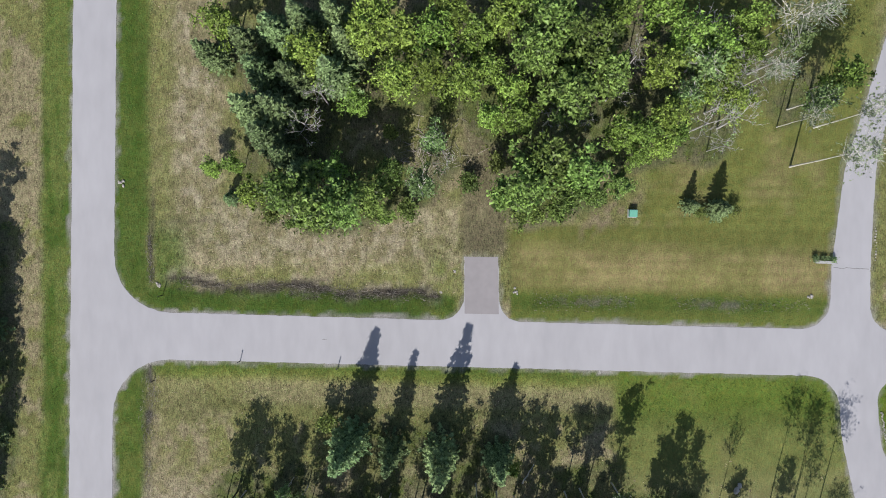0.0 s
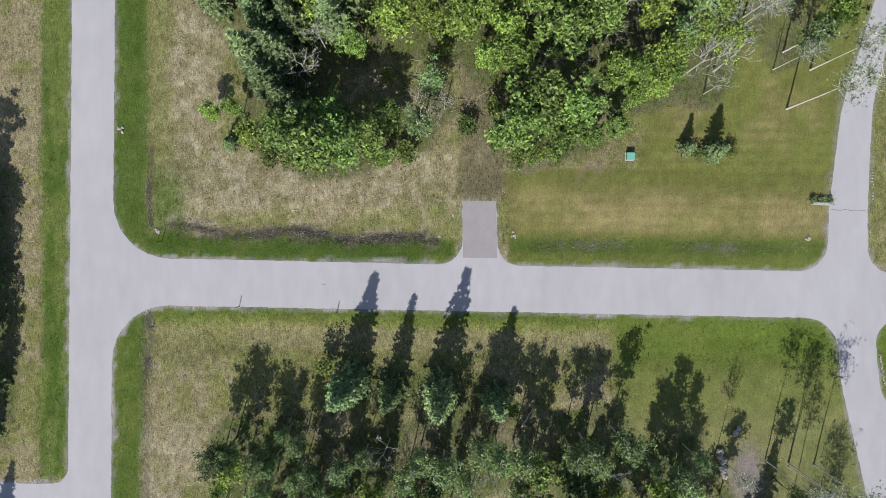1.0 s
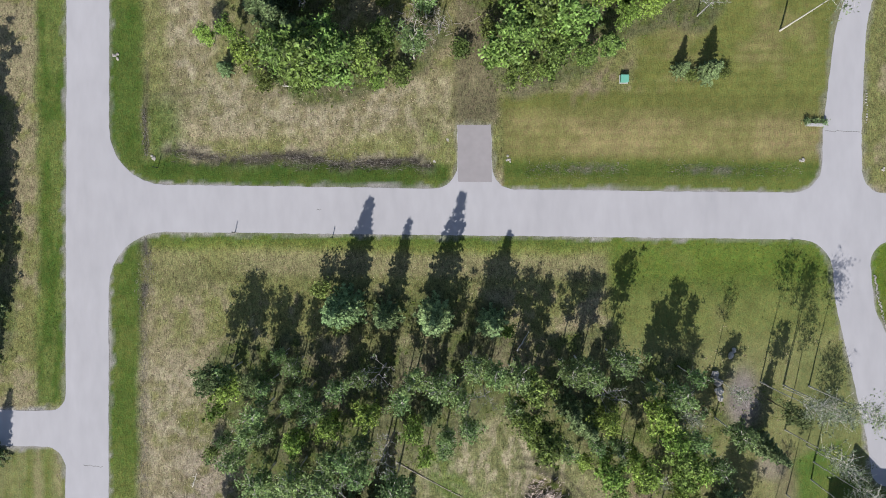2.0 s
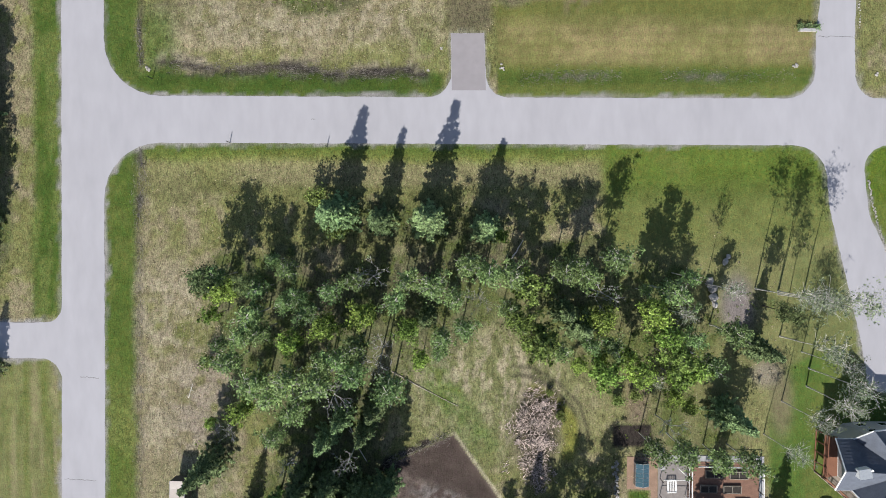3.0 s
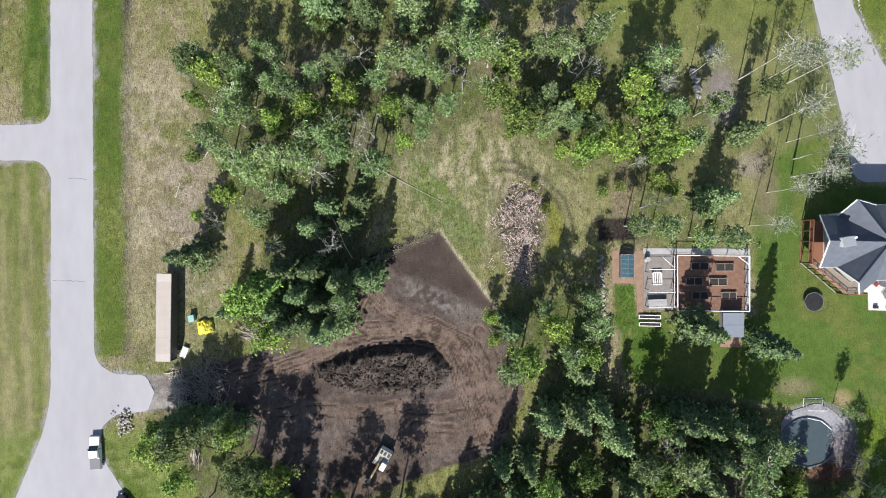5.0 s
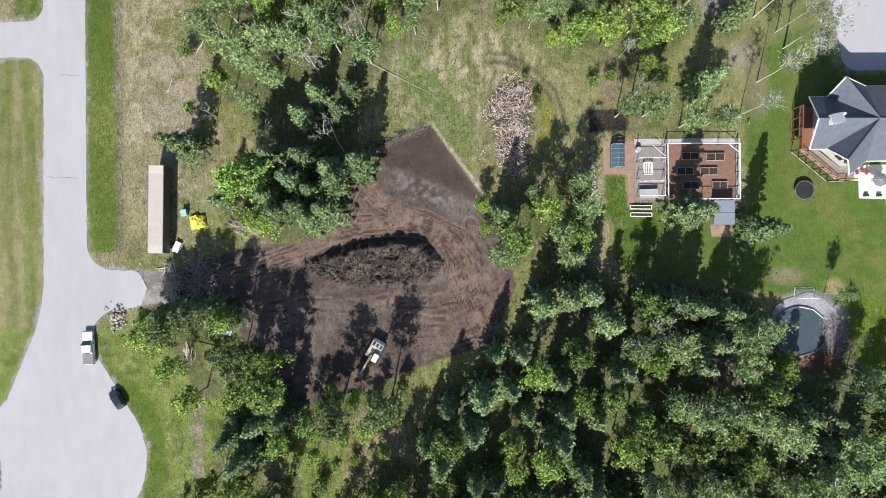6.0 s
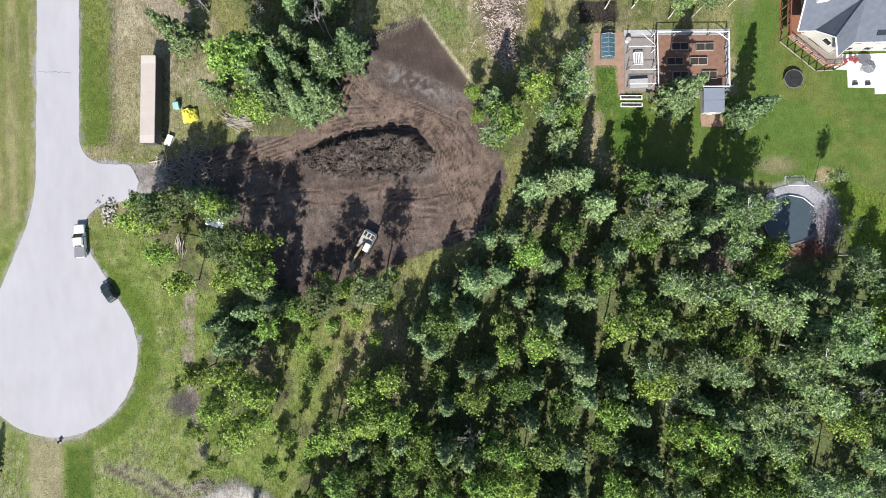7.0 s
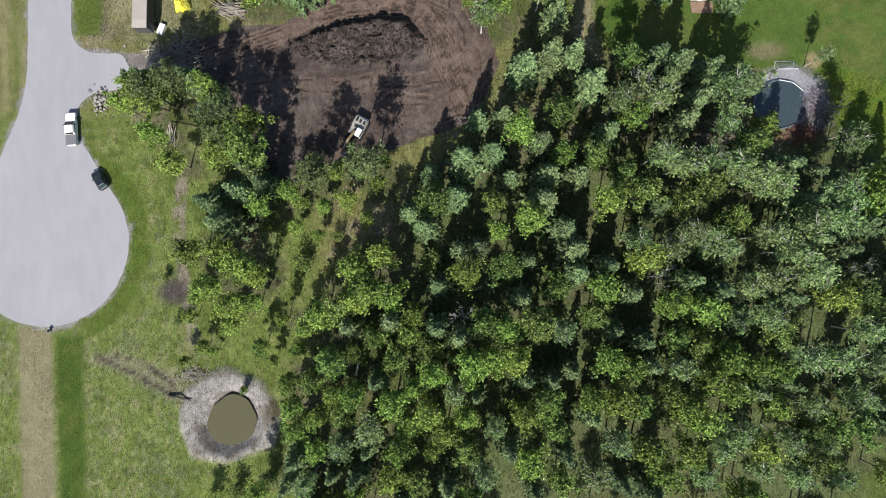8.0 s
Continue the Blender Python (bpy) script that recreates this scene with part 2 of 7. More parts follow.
# the middle wood
stand("spruces", [(-0.9, -34.3, 22), (-16.6, -32.8, 19.5), (-9.2, -34, 17), (8.5, -35.6, 16), (21.3, -50.1, 15), (24, -52.9, 14), (-2.1, -50.6, 13)])
stand("bright", [(-34.4, -45, 15), (-24.2, -53.6, 15), (-18.3, -50.9, 15), (-11.9, -49.2, 15), (-4.7, -51.7, 15), (26.6, -51.3, 15), (35, -49.8, 17), (36.7, -53.8, 17), (-2.8, -57.1, 12), (26.8, -59.6, 15), (32.6, -59.8, 15), (-37.3, -48.9, 12), (11.3, -37.3, 7)])
stand("aspens", [(-35.5, -42.3, 14), (-30, -48.8, 15), (-24.7, -47.2, 14), (-28.7, -51.5, 15), (-31.9, -52.3, 15), (-4.5, -44.2, 15), (-0.5, -45.1, 16), (-6.4, -46.8, 15), (5, -41.3, 17), (8.5, -42.7, 17), (11.6, -43.5, 16), (2.6, -46.9, 15), (20.4, -42.8, 16), (23.9, -44, 16), (4.2, -51.9, 15), (0.6, -53.6, 15), (40.4, -54.4, 16), (47.3, -53.6, 15), (-24.5, -59.4, 17), (-19.1, -60, 17), (-15.6, -56.4, 16), (-33.9, -56.4, 15), (-30.1, -60.4, 16), (44, -58.4, 14), (-17.5, -45.6, 13), (-21.1, -49.1, 14), (-13.8, -43.9, 13), (-38.9, -43.7, 12), (-27.4, -40.9, 9)])
stand("aspens", [(11.6, -48.6, 13), (28.6, -55.9, 13)])
stand("bare", [(-9.9, -43, 15), (7.1, -47.3, 14), (26.5, -46.7, 16), (-10.3, -57.4, 15)])
stand("dense", [(15.1, -45.5, 16), (16.6, -53.9, 16), (13.2, -50.8, 15), (37.7, -57.5, 16)])
stand("shrubs", [(-20.4, -29.6, 6), (-16.5, -35.6, 6)])
stand("aspens", [(37.3, -46.6, 17.5), (41, -44.4, 12.5), (34.7, -47, 9.5), (28.6, -41.3, 17), (23.1, -42.3, 15), (-27, -40, 10), (-24.5, -41.5, 12)])
stand("pines", [(-37, -42.4, 15), (-30.5, -43.5, 14), (56.5, -50.5, 14)])
# the west wood
stand("aspens", [(-36.2, -53.7, 11), (-27, -69, 14), (-18.7, -56.7, 16), (-13.4, -58.7, 16), (-8, -60.9, 16), (-13.2, -54.2, 16), (-22.6, -45.9, 13), (-27.4, -62.5, 15), (-23.8, -64.5, 15), (-29.1, -44.6, 13)])
stand("bright", [(-32.7, -64.4, 13), (-39.8, -68, 6), (-29.2, -82.5, 19.2), (-26.5, -88.6, 14.1), (-43.5, -107.3, 14), (-43.2, -113, 13), (-29.8, -112.4, 12), (-25.7, -112, 15), (-40, -117.7, 13), (-31.8, -118.1, 14), (-48.1, -107.4, 12)])
stand("bare", [(-25.4, -74.4, 14), (-15.6, -74, 14), (-17.4, -62.4, 17), (-8.8, -55.1, 15), (-36.3, -69.2, 8)])
stand("shrubs", [(-40.7, -57.7, 5), (-31.5, -87.3, 4), (-27.5, -88.4, 4)])
stand("spruces", [(-39.9, -75.1, 18), (-34.3, -84.8, 12), (-25.1, -84.6, 16.6), (-9.9, -79.6, 17.9), (-16.8, -67.4, 14), (-13.3, -70.2, 13), (-19.7, -70.9, 14), (-19.2, -78.3, 16.6), (-14.8, -80.3, 15.4), (-23.9, -78.1, 16.6), (-11.5, -66.5, 12), (-21, -81.9, 17.9), (-17.8, -83.9, 15.4), (-43.5, -103.7, 15)])
stand("dense", [(-26.6, -81.3, 17.9), (-26.3, -116.9, 17)])
# the house wood
stand("aspens", [(0.1, -56.1, 12), (20.2, -56, 13), (24.8, -55.3, 13), (34.7, -72.4, 15), (39.5, -72.5, 15), (49.9, -74.7, 14), (45.8, -74.7, 13), (19.5, -85.3, 10), (23.2, -92.4, 16), (13.3, -95.8, 15), (27.9, -89, 15), (26.8, -84.5, 14)])
stand("bright", [(15.1, -55.9, 7), (23.5, -59.4, 7), (31, -57.4, 13), (27.2, -57.8, 8), (38.8, -61, 14), (41.1, -59.8, 14), (38.9, -64.7, 9), (41.6, -66.7, 9), (10.6, -87.5, 7), (16, -93.5, 16), (20.6, -88.7, 16), (26, -93, 15)])
stand("bare", [(37.6, -69.3, 14)])
stand("spruces", [(48.6, -68.5, 16), (54, -57.6, 14), (25.2, -96.5, 16), (13.9, -89.4, 15)])
stand("shrubs", [(20.8, -68.8, 2.5), (19, -64.8, 2), (33.6, -65.4, 3), (30.6, -66.3, 3)])
stand("birches", [(55.3, -47.5, 24), (59.3, -48.1, 22), (59.3, -48.7, 22), (59.5, -56, 22), (63.2, -58.8, 18), (64.4, -61.7, 19), (63.9, -64.8, 18), (59.6, -67.4, 17), (63.7, -48.4, 23), (56.4, -73.1, 15), (46.8, -46.5, 16), (39.3, -50.5, 16), (35.9, -61.8, 10)])
# the south wood
stand("bright", [(-46.3, -104, 12), (-41.2, -105.1, 13), (-34.2, -104.9, 14), (-18, -121.2, 9), (-20.8, -123.7, 11), (-17, -118, 6), (-13.1, -120.5, 8), (-25, -126.2, 13), (-15.4, -119.6, 7), (-8.6, -120.4, 6.5), (-5.7, -122.5, 9), (-37.5, -132.8, 13), (-32.2, -133, 15), (-28.6, -135.3, 17), (-34.3, -138.9, 15), (-5.5, -135.4, 16), (-9.9, -137.1, 14), (-9.7, -142.6, 14), (18.7, -115.6, 16), (37.3, -113.7, 15), (58.6, -116.5, 11), (32.3, -127.6, 17), (37.4, -137.7, 16), (19.1, -130.2, 15), (31.2, -142.3, 15), (14.7, -131.8, 12)])
stand("aspens", [(34.9, -111.7, 16), (41.3, -111.9, 17), (51.9, -109.7, 17), (40.5, -120.8, 17), (44.4, -122.7, 17), (48.3, -121.9, 17), (52.6, -122.9, 17), (56.1, -124.8, 17), (58.5, -126.8, 16), (71, -120.1, 17), (68.9, -127.9, 17), (67.9, -131.4, 17), (62.7, -133, 17), (57.4, -134.6, 17), (60.8, -137.3, 17), (64.5, -141.2, 16), (47.8, -135.2, 17), (44.4, -133.3, 17), (36.2, -134.1, 16), (41.9, -135.2, 16), (53.1, -142.7, 16), (57.5, -141.9, 16), (69.9, -104.8, 9), (73.4, -117.8, 11)])
stand("spruces", [(-31.5, -128.5, 17), (-33.5, -124.9, 16), (-0.4, -128, 12.3), (14.2, -118.6, 14), (4.2, -140.4, 13.3), (7.6, -134.6, 13), (-29.1, -123, 15), (-27.3, -119.5, 14), (24.2, -103.5, 19), (20, -104.7, 16.1), (16.2, -112.7, 14.2), (22.4, -117.1, 14.2), (23, -122.9, 15.2), (16.8, -123, 13), (11.8, -112.7, 12.3), (28.1, -103.2, 16.1), (31, -107.8, 16.1), (45.4, -115.1, 16.1), (47.7, -111.6, 16.1), (41.1, -104.8, 17), (45.3, -105.7, 16), (66.3, -124.6, 13.3), (51.1, -136.6, 16.1), (40.6, -128.9, 15.2)])
stand("spruces", [(26.7, -135.4, 17), (25.1, -131.8, 17), (17.8, -143.3, 14.2), (35.8, -142.9, 14.2), (60.8, -144.7, 15.2), (10.9, -134.3, 13), (45.2, -89.9, 19), (56.6, -93.2, 17.5), (44.4, -105.3, 15.5), (50.2, -106.5, 15), (39.6, -107, 14.5), (54.8, -107.8, 13.5), (19.1, -137, 12.3), (33.3, -116.1, 14)])
stand("shrubs", [(2.2, -136.5, 5), (-19.7, -136, 4), (-4.6, -134, 4), (-13.6, -131.3, 3)])
stand("bare", [(39.4, -109.2, 16), (72.4, -141.1, 14), (72.6, -113.2, 9)])
stand("dense", [(36.5, -104.4, 14), (37.8, -127, 16), (14, -126.7, 12), (30.5, -119.7, 14), (35, -123.6, 13), (25.4, -112.2, 14), (44.5, -129.2, 14), (52.8, -131.5, 13), (15.3, -137.6, 13), (23.4, -141.5, 13)])
stand("pines", [(-15.6, -121.3, 17.5), (-6.6, -120.2, 18.5), (-32.6, -110.5, 15), (-31.2, -113.6, 14), (-29.4, -111, 14.5)])
stand("spruces", [(-24.6, -122.2, 14), (9.3, -119.8, 17), (3.4, -121.6, 13)])
stand("pines", [(-42.4, -106.5, 15.5), (-38.6, -104.6, 15)])
stand("spruces", [(-41.2, -103.4, 12.5), (-34.6, -105.2, 14), (-37.3, -103.2, 13), (-45, -103.9, 11)])
# the far wood
stand("bright", [(-30.6, -142.1, 14), (-26.4, -137.6, 15), (-39.4, -144, 7), (-7.2, -141.1, 16), (-3.7, -142.2, 15), (8.5, -153.4, 16), (12.1, -152.8, 15), (16.5, -152.8, 16), (-10.7, -157.3, 15), (-4.3, -159.2, 16), (-16.8, -161.2, 12), (-3.7, -166.3, 16), (1.9, -161.2, 16), (17, -161.7, 16), (17.6, -169.7, 16), (30.8, -153.4, 16), (34.2, -155.3, 16), (32.2, -160.5, 16), (28, -159.6, 15), (36.5, -168, 15), (42.7, -161.8, 16), (45.3, -163.7, 16), (49.3, -154.1, 16), (41.8, -144.9, 16)])
stand("bright", [(46.1, -146, 16), (67.7, -145.1, 15), (53.6, -155.1, 16), (58.3, -156.3, 15), (57.1, -161.6, 15), (50.2, -159.6, 15), (72.8, -166.9, 9), (38.9, -172.5, 15), (-37.9, -178, 7), (-27.8, -174, 11)])
stand("dense", [(-12.1, -142.8, 14), (-14.3, -151.9, 14), (-17.6, -155.7, 12), (2.2, -150.8, 13), (-3.4, -152.4, 13), (11.5, -146.6, 13), (21.7, -164.3, 13), (29.8, -146.4, 13), (42.3, -150.5, 13), (-0.5, -172.3, 14), (7, -167.4, 13), (23, -173.1, 14), (41, -158.6, 13), (-7, -148.7, 12)])
stand("bare", [(7.9, -145.1, 13), (40.7, -140.5, 14)])
stand("aspens", [(24, -148.7, 15), (-8.2, -163.7, 15), (-13, -166.4, 14), (5.6, -158.1, 14), (12.6, -163.7, 14), (10.4, -171.5, 15), (32.1, -166.9, 15), (42.2, -154.7, 16), (51.3, -148, 16), (55.8, -147.3, 16), (62.4, -154.6, 16), (67.6, -154.8, 16), (72.2, -150.7, 15), (72.4, -156, 15), (69.9, -160.5, 14), (63.3, -161.8, 15), (51.6, -165.8, 15), (47.9, -168.4, 15), (54.3, -171.5, 14), (59, -167.2, 14), (65.9, -168.8, 12), (60.4, -173.5, 14), (67.9, -174, 13), (45.1, -172.7, 15), (-18.9, -171.9, 13), (28.3, -172.1, 15)])
stand("shrubs", [(-26.8, -173.3, 4), (-32.8, -175.2, 4)])
stand("spruces", [(-22.9, -173.2, 12)])

# fill of the south wood, its edge and the garden's spruces
stand("bright", [(-37.9, -140.8, 7), (-32.6, -135.1, 8), (-27.9, -142.1, 8), (-37.5, -149.3, 6), (-27.2, -149.9, 8), (-23, -145.1, 9), (-32.2, -145.9, 7), (-19.2, -147.1, 9), (-40.8, -151.8, 5), (11.3, -91.2, 5.5), (53.6, -175.9, 13.1), (54.7, -167.7, 16.7), (77.4, -158.6, 14.8), (79.8, -169.7, 13.6)])
stand("bright", [(14.9, -147.9, 14.4), (75.9, -125.7, 16.1), (73.8, -129.7, 16.7), (46.8, -157.6, 16.6), (8.2, -175.4, 15.9), (8.8, -138.9, 15.3), (44.3, -169.2, 13.7), (2.9, -155.1, 14.9), (25, -119.7, 14.2)])
stand("shrubs", [(-44.7, -137, 2), (-31.2, -157.5, 2.5), (-42.9, -145.1, 2), (-26.1, -128.7, 3)])
stand("spruces", [(45.5, -141.2, 15.2), (76.7, -166.2, 15), (78, -133.2, 13.9), (9.4, -159, 13.1), (2.1, -130.7, 16), (32.4, -148.9, 14), (14.6, -167.5, 16.8), (49.2, -143, 16.4), (25.4, -155.5, 13.2), (79.2, -153.9, 13.7)])
stand("spruces", [(32.2, -138.4, 14.6), (69.9, -137.2, 15.3), (79.8, -124.3, 13.1), (38, -154.9, 15.6), (27.8, -123.3, 15.6), (4.3, -174, 13.1), (60.9, -123.4, 16.9), (21.8, -156.6, 15.2), (72.3, -133.2, 15.8), (23.5, -168.7, 16.1), (65.2, -135.5, 16.1), (33, -174.6, 13.1), (21.9, -127.2, 17), (79.4, -129.2, 14.8)])
stand("spruces", [(3.5, -147.4, 15.8), (17.8, -156.5, 14.9), (37.4, -150.9, 13.6), (28.5, -163.2, 13.7), (54.1, -159.4, 16), (18.3, -174.3, 14.2), (37.6, -175.9, 14.7), (73.4, -162.3, 13.3), (65.1, -129, 14.5), (27, -139.3, 16.7), (79.2, -140.8, 13.5), (61, -159, 13.1)])
stand("dense", [(75.9, -174, 15.5), (35.8, -161.4, 13.2), (20.2, -147.4, 16.9), (48.7, -125.5, 15.5), (62.8, -166.6, 14.1), (55.1, -119.9, 15), (72.6, -145, 13.4), (77, -146.7, 16), (68.6, -166.1, 16.7), (58, -150.5, 14.3), (62.4, -170.4, 15.9), (20.8, -160.3, 15.3), (46.4, -151.2, 13.1)])
stand("aspens", [(-13.2, -83.6, 17.9)])
stand("spruces", [(-15.5, -87.2, 17.9), (-20.2, -86.6, 16.6), (-18.4, -88.6, 15.4), (-23.6, -87.2, 16.6), (7.6, -125.8, 15)])
stand("dense", [(4.2, -126.4, 15)])
stand("aspens", [(53.4, -113.7, 14), (56.1, -109.6, 13), (51.6, -116.4, 13)])
stand("bright", [(60, -115.8, 8)])
stand("bright", [(-35.8, -150.5, 5), (-25.5, -152.5, 5.5), (-20.4, -150.4, 7)])

stand("spruces", [(-11.3, -146.7, 14), (1.2, -177.7, 12.4), (-11, -171.6, 14.9), (-3.1, -175.7, 12.7), (7.1, -149.1, 14.6), (-9, -167.4, 12.7), (-7, -156, 14.2), (-21.1, -168.4, 13.8), (-14.9, -171.3, 12.6), (-20, -176.7, 13.3), (-4.1, -146.1, 14.5)])
stand("dense", [(-16.3, -176.5, 12.2), (-10.4, -151.2, 11.1), (-18.2, -179.9, 11.2), (-5.8, -178.5, 14.1), (-12.7, -161.3, 12)])
stand("bright", [(-5.1, -171.4, 15.1), (-1, -148.4, 12.8), (-17.2, -167, 12.7), (-0.7, -157.2, 13), (1.8, -167.8, 11.1), (-1.5, -163.2, 13.7), (-9.5, -179.2, 12.3), (-21.1, -159.5, 11.7), (6.4, -179.8, 13.5), (-2.3, -179.7, 11.2), (-13.7, -179.4, 14.1), (4.4, -164.7, 12.7), (-21.5, -155.7, 11.8), (-11.2, -175.5, 11.3), (-20.5, -163.6, 12.7), (-16.1, -144.7, 13.5), (-0.3, -144.7, 12.9), (-14.4, -158, 12.3), (7.9, -162.5, 12.9)])
stand("bright", [(-19, -125.2, 7), (-15, -126, 7), (-11, -125, 8), (-16.4, -131, 6), (-8, -129, 8), (-20.4, -129.4, 7), (-12.4, -119.2, 6), (-4.4, -118.6, 5)])

# trees just beyond the west field, and the woods that go on past the view
stand("dense", [(-78.5, 4, 14), (-78.8, -8, 14), (-78.2, -17, 13), (-78.6, -27, 14), (-79, -37, 13)])
stand("spruces", [(-79.5, -2, 14), (-79, -13, 15), (-79.6, -22, 14), (-79, -32, 15), (-80.5, 27, 13), (-81, -42, 13), (-80, -58, 12)])
stand("spruces", [(-81.5, -140, 10), (-79, -151, 9)])
stand("bright", [(-84, -150, 12), (-86, -160, 13), (-84, -170, 12)])
wild = random.Random(11)
for _ in range(150):
    x, y = wild.uniform(-45, 90), wild.uniform(44, 74)
    if x < 66:
        stand(wild.choice(["aspens", "bright", "bright", "dense"]), [(round(x, 1), round(y, 1), wild.uniform(14, 20))] if wild.random() < 0.15 else [])
for _ in range(30):
    x, y = wild.uniform(-30, 95), wild.uniform(-205, -177)
    stand(wild.choice(["aspens", "bright", "bright", "dense"]), [(round(x, 1), round(y, 1), wild.uniform(13, 17))])
for _ in range(16):
    stand(wild.choice(["aspens", "bright", "spruces"]), [(wild.uniform(84, 98), wild.uniform(-176, -112), wild.uniform(13, 17))])

# ---------------------------------------------------------------- ground
LOT = [(2.0, -72.2), (-9.3, -77.2), (-11.2, -81.2), (-17.4, -89.2), (-22.5, -92.6), (-29, -92.4), (-40, -94.8), (-46, -96.4), (-52.5, -96.4), (-52.5, -102.6), (-45, -102.3), (-36, -104), (-31, -112), (-25, -121), (-19.8, -120.9), (-12.7, -119.5), (-5, -116.6), (0.4, -114.6), (7, -113.0), (11.5, -111.5), (16.2, -101.4), (13.2, -91.5), (11.2, -85.8)]
PIT = [(2.0, -72.2), (-9.3, -77.2), (-9.8, -78.6), (-3.8, -81.0), (5.7, -85.0), (11.2, -87.0), (11.2, -85.8)]
MOUND = [(-20.8, -95.6), (-12.7, -93.1), (-4.7, -92.2), (0.1, -92.9), (3.4, -97.0), (1.5, -99.8), (-8, -100.8), (-16, -100.0), (-20, -97.6)]
LANES = [[(-43, -98.6), (-33, -97.2), (-24, -95), (-16, -92.0), (-10, -90.9), (-3, -90.6), (1.5, -91.6), (4.6, -95), (5.8, -100), (8, -105), (9.5, -109)],
         [(-18, -90.6), (-12, -89.4), (-4, -89.4), (3, -91.4), (7, -96), (8.7, -102), (11.5, -107)],
         [(-10.4, -82.5), (-8, -85.5), (-4, -88.0), (1, -89.6), (6, -92.4)], [(-11.4, -83), (-13, -86.4), (-17, -90.2)],
         [(-6, -103.6), (1, -104), (8, -102.6), (13.5, -98)], [(-3, -107), (4, -107.6), (10, -106), (14, -102.6)], [(-2, -110.6), (5, -110.6), (11, -109)],
         [(-30, -104), (-22, -103.4), (-12, -104.2), (-4, -103)], [(8.5, -90), (11, -95), (12, -101), (10.5, -107)]]
WATER = [(-39.0, -164.0), (-37.6, -160.6), (-34.2, -158.2), (-31.2, -159.6), (-29.6, -162.9), (-30.6, -166.4), (-34.6, -167.8), (-37.6, -166.8)]
SHORE = [(-43.6, -164.4), (-42.0, -157.5), (-38.0, -155.6), (-34.9, -154.0), (-29.0, -156.6), (-25.0, -163.1), (-27.0, -167.8), (-35.4, -170.4), (-41.5, -169.4)]
HOUSE_LAWN = [(58, -63), (57.5, -72), (57.5, -89.2), (36.5, -89), (35.2, -100), (48, -102), (57.5, -104), (66, -105), (72, -104), (90, -110), (110, -110), (110, -68), (74, -67), (69, -58), (64, -60)]


def way_distance(x, y, pts):
    """How far each place lies from a bent line."""
    best = np.full(x.shape, 1e9)
    for (ax, ay), (bx, by) in zip(pts[:-1], pts[1:]):
        dx, dy = bx - ax, by - ay
        k = np.clip(((x - ax) * dx + (y - ay) * dy) / (dx * dx + dy * dy), 0, 1)
        best = np.minimum(best, np.hypot(x - ax - k * dx, y - ay - k * dy))
    return best


def spacing():
    core_x = np.concatenate([np.arange(-90, -48, 0.62), np.arange(-48, 25.9, 0.3), np.arange(26, 90.1, 0.62)])
    core_y = np.concatenate([np.arange(-185, -124, 0.62), np.arange(-124, -58.1, 0.3), np.arange(-58, 62.1, 0.62)])
    far = np.cumsum(1.0 * 1.28 ** np.arange(24))
    return np.concatenate([-90 - far[::-1], core_x, 90 + far]), np.concatenate([-185 - far[::-1], core_y, 62 + far])


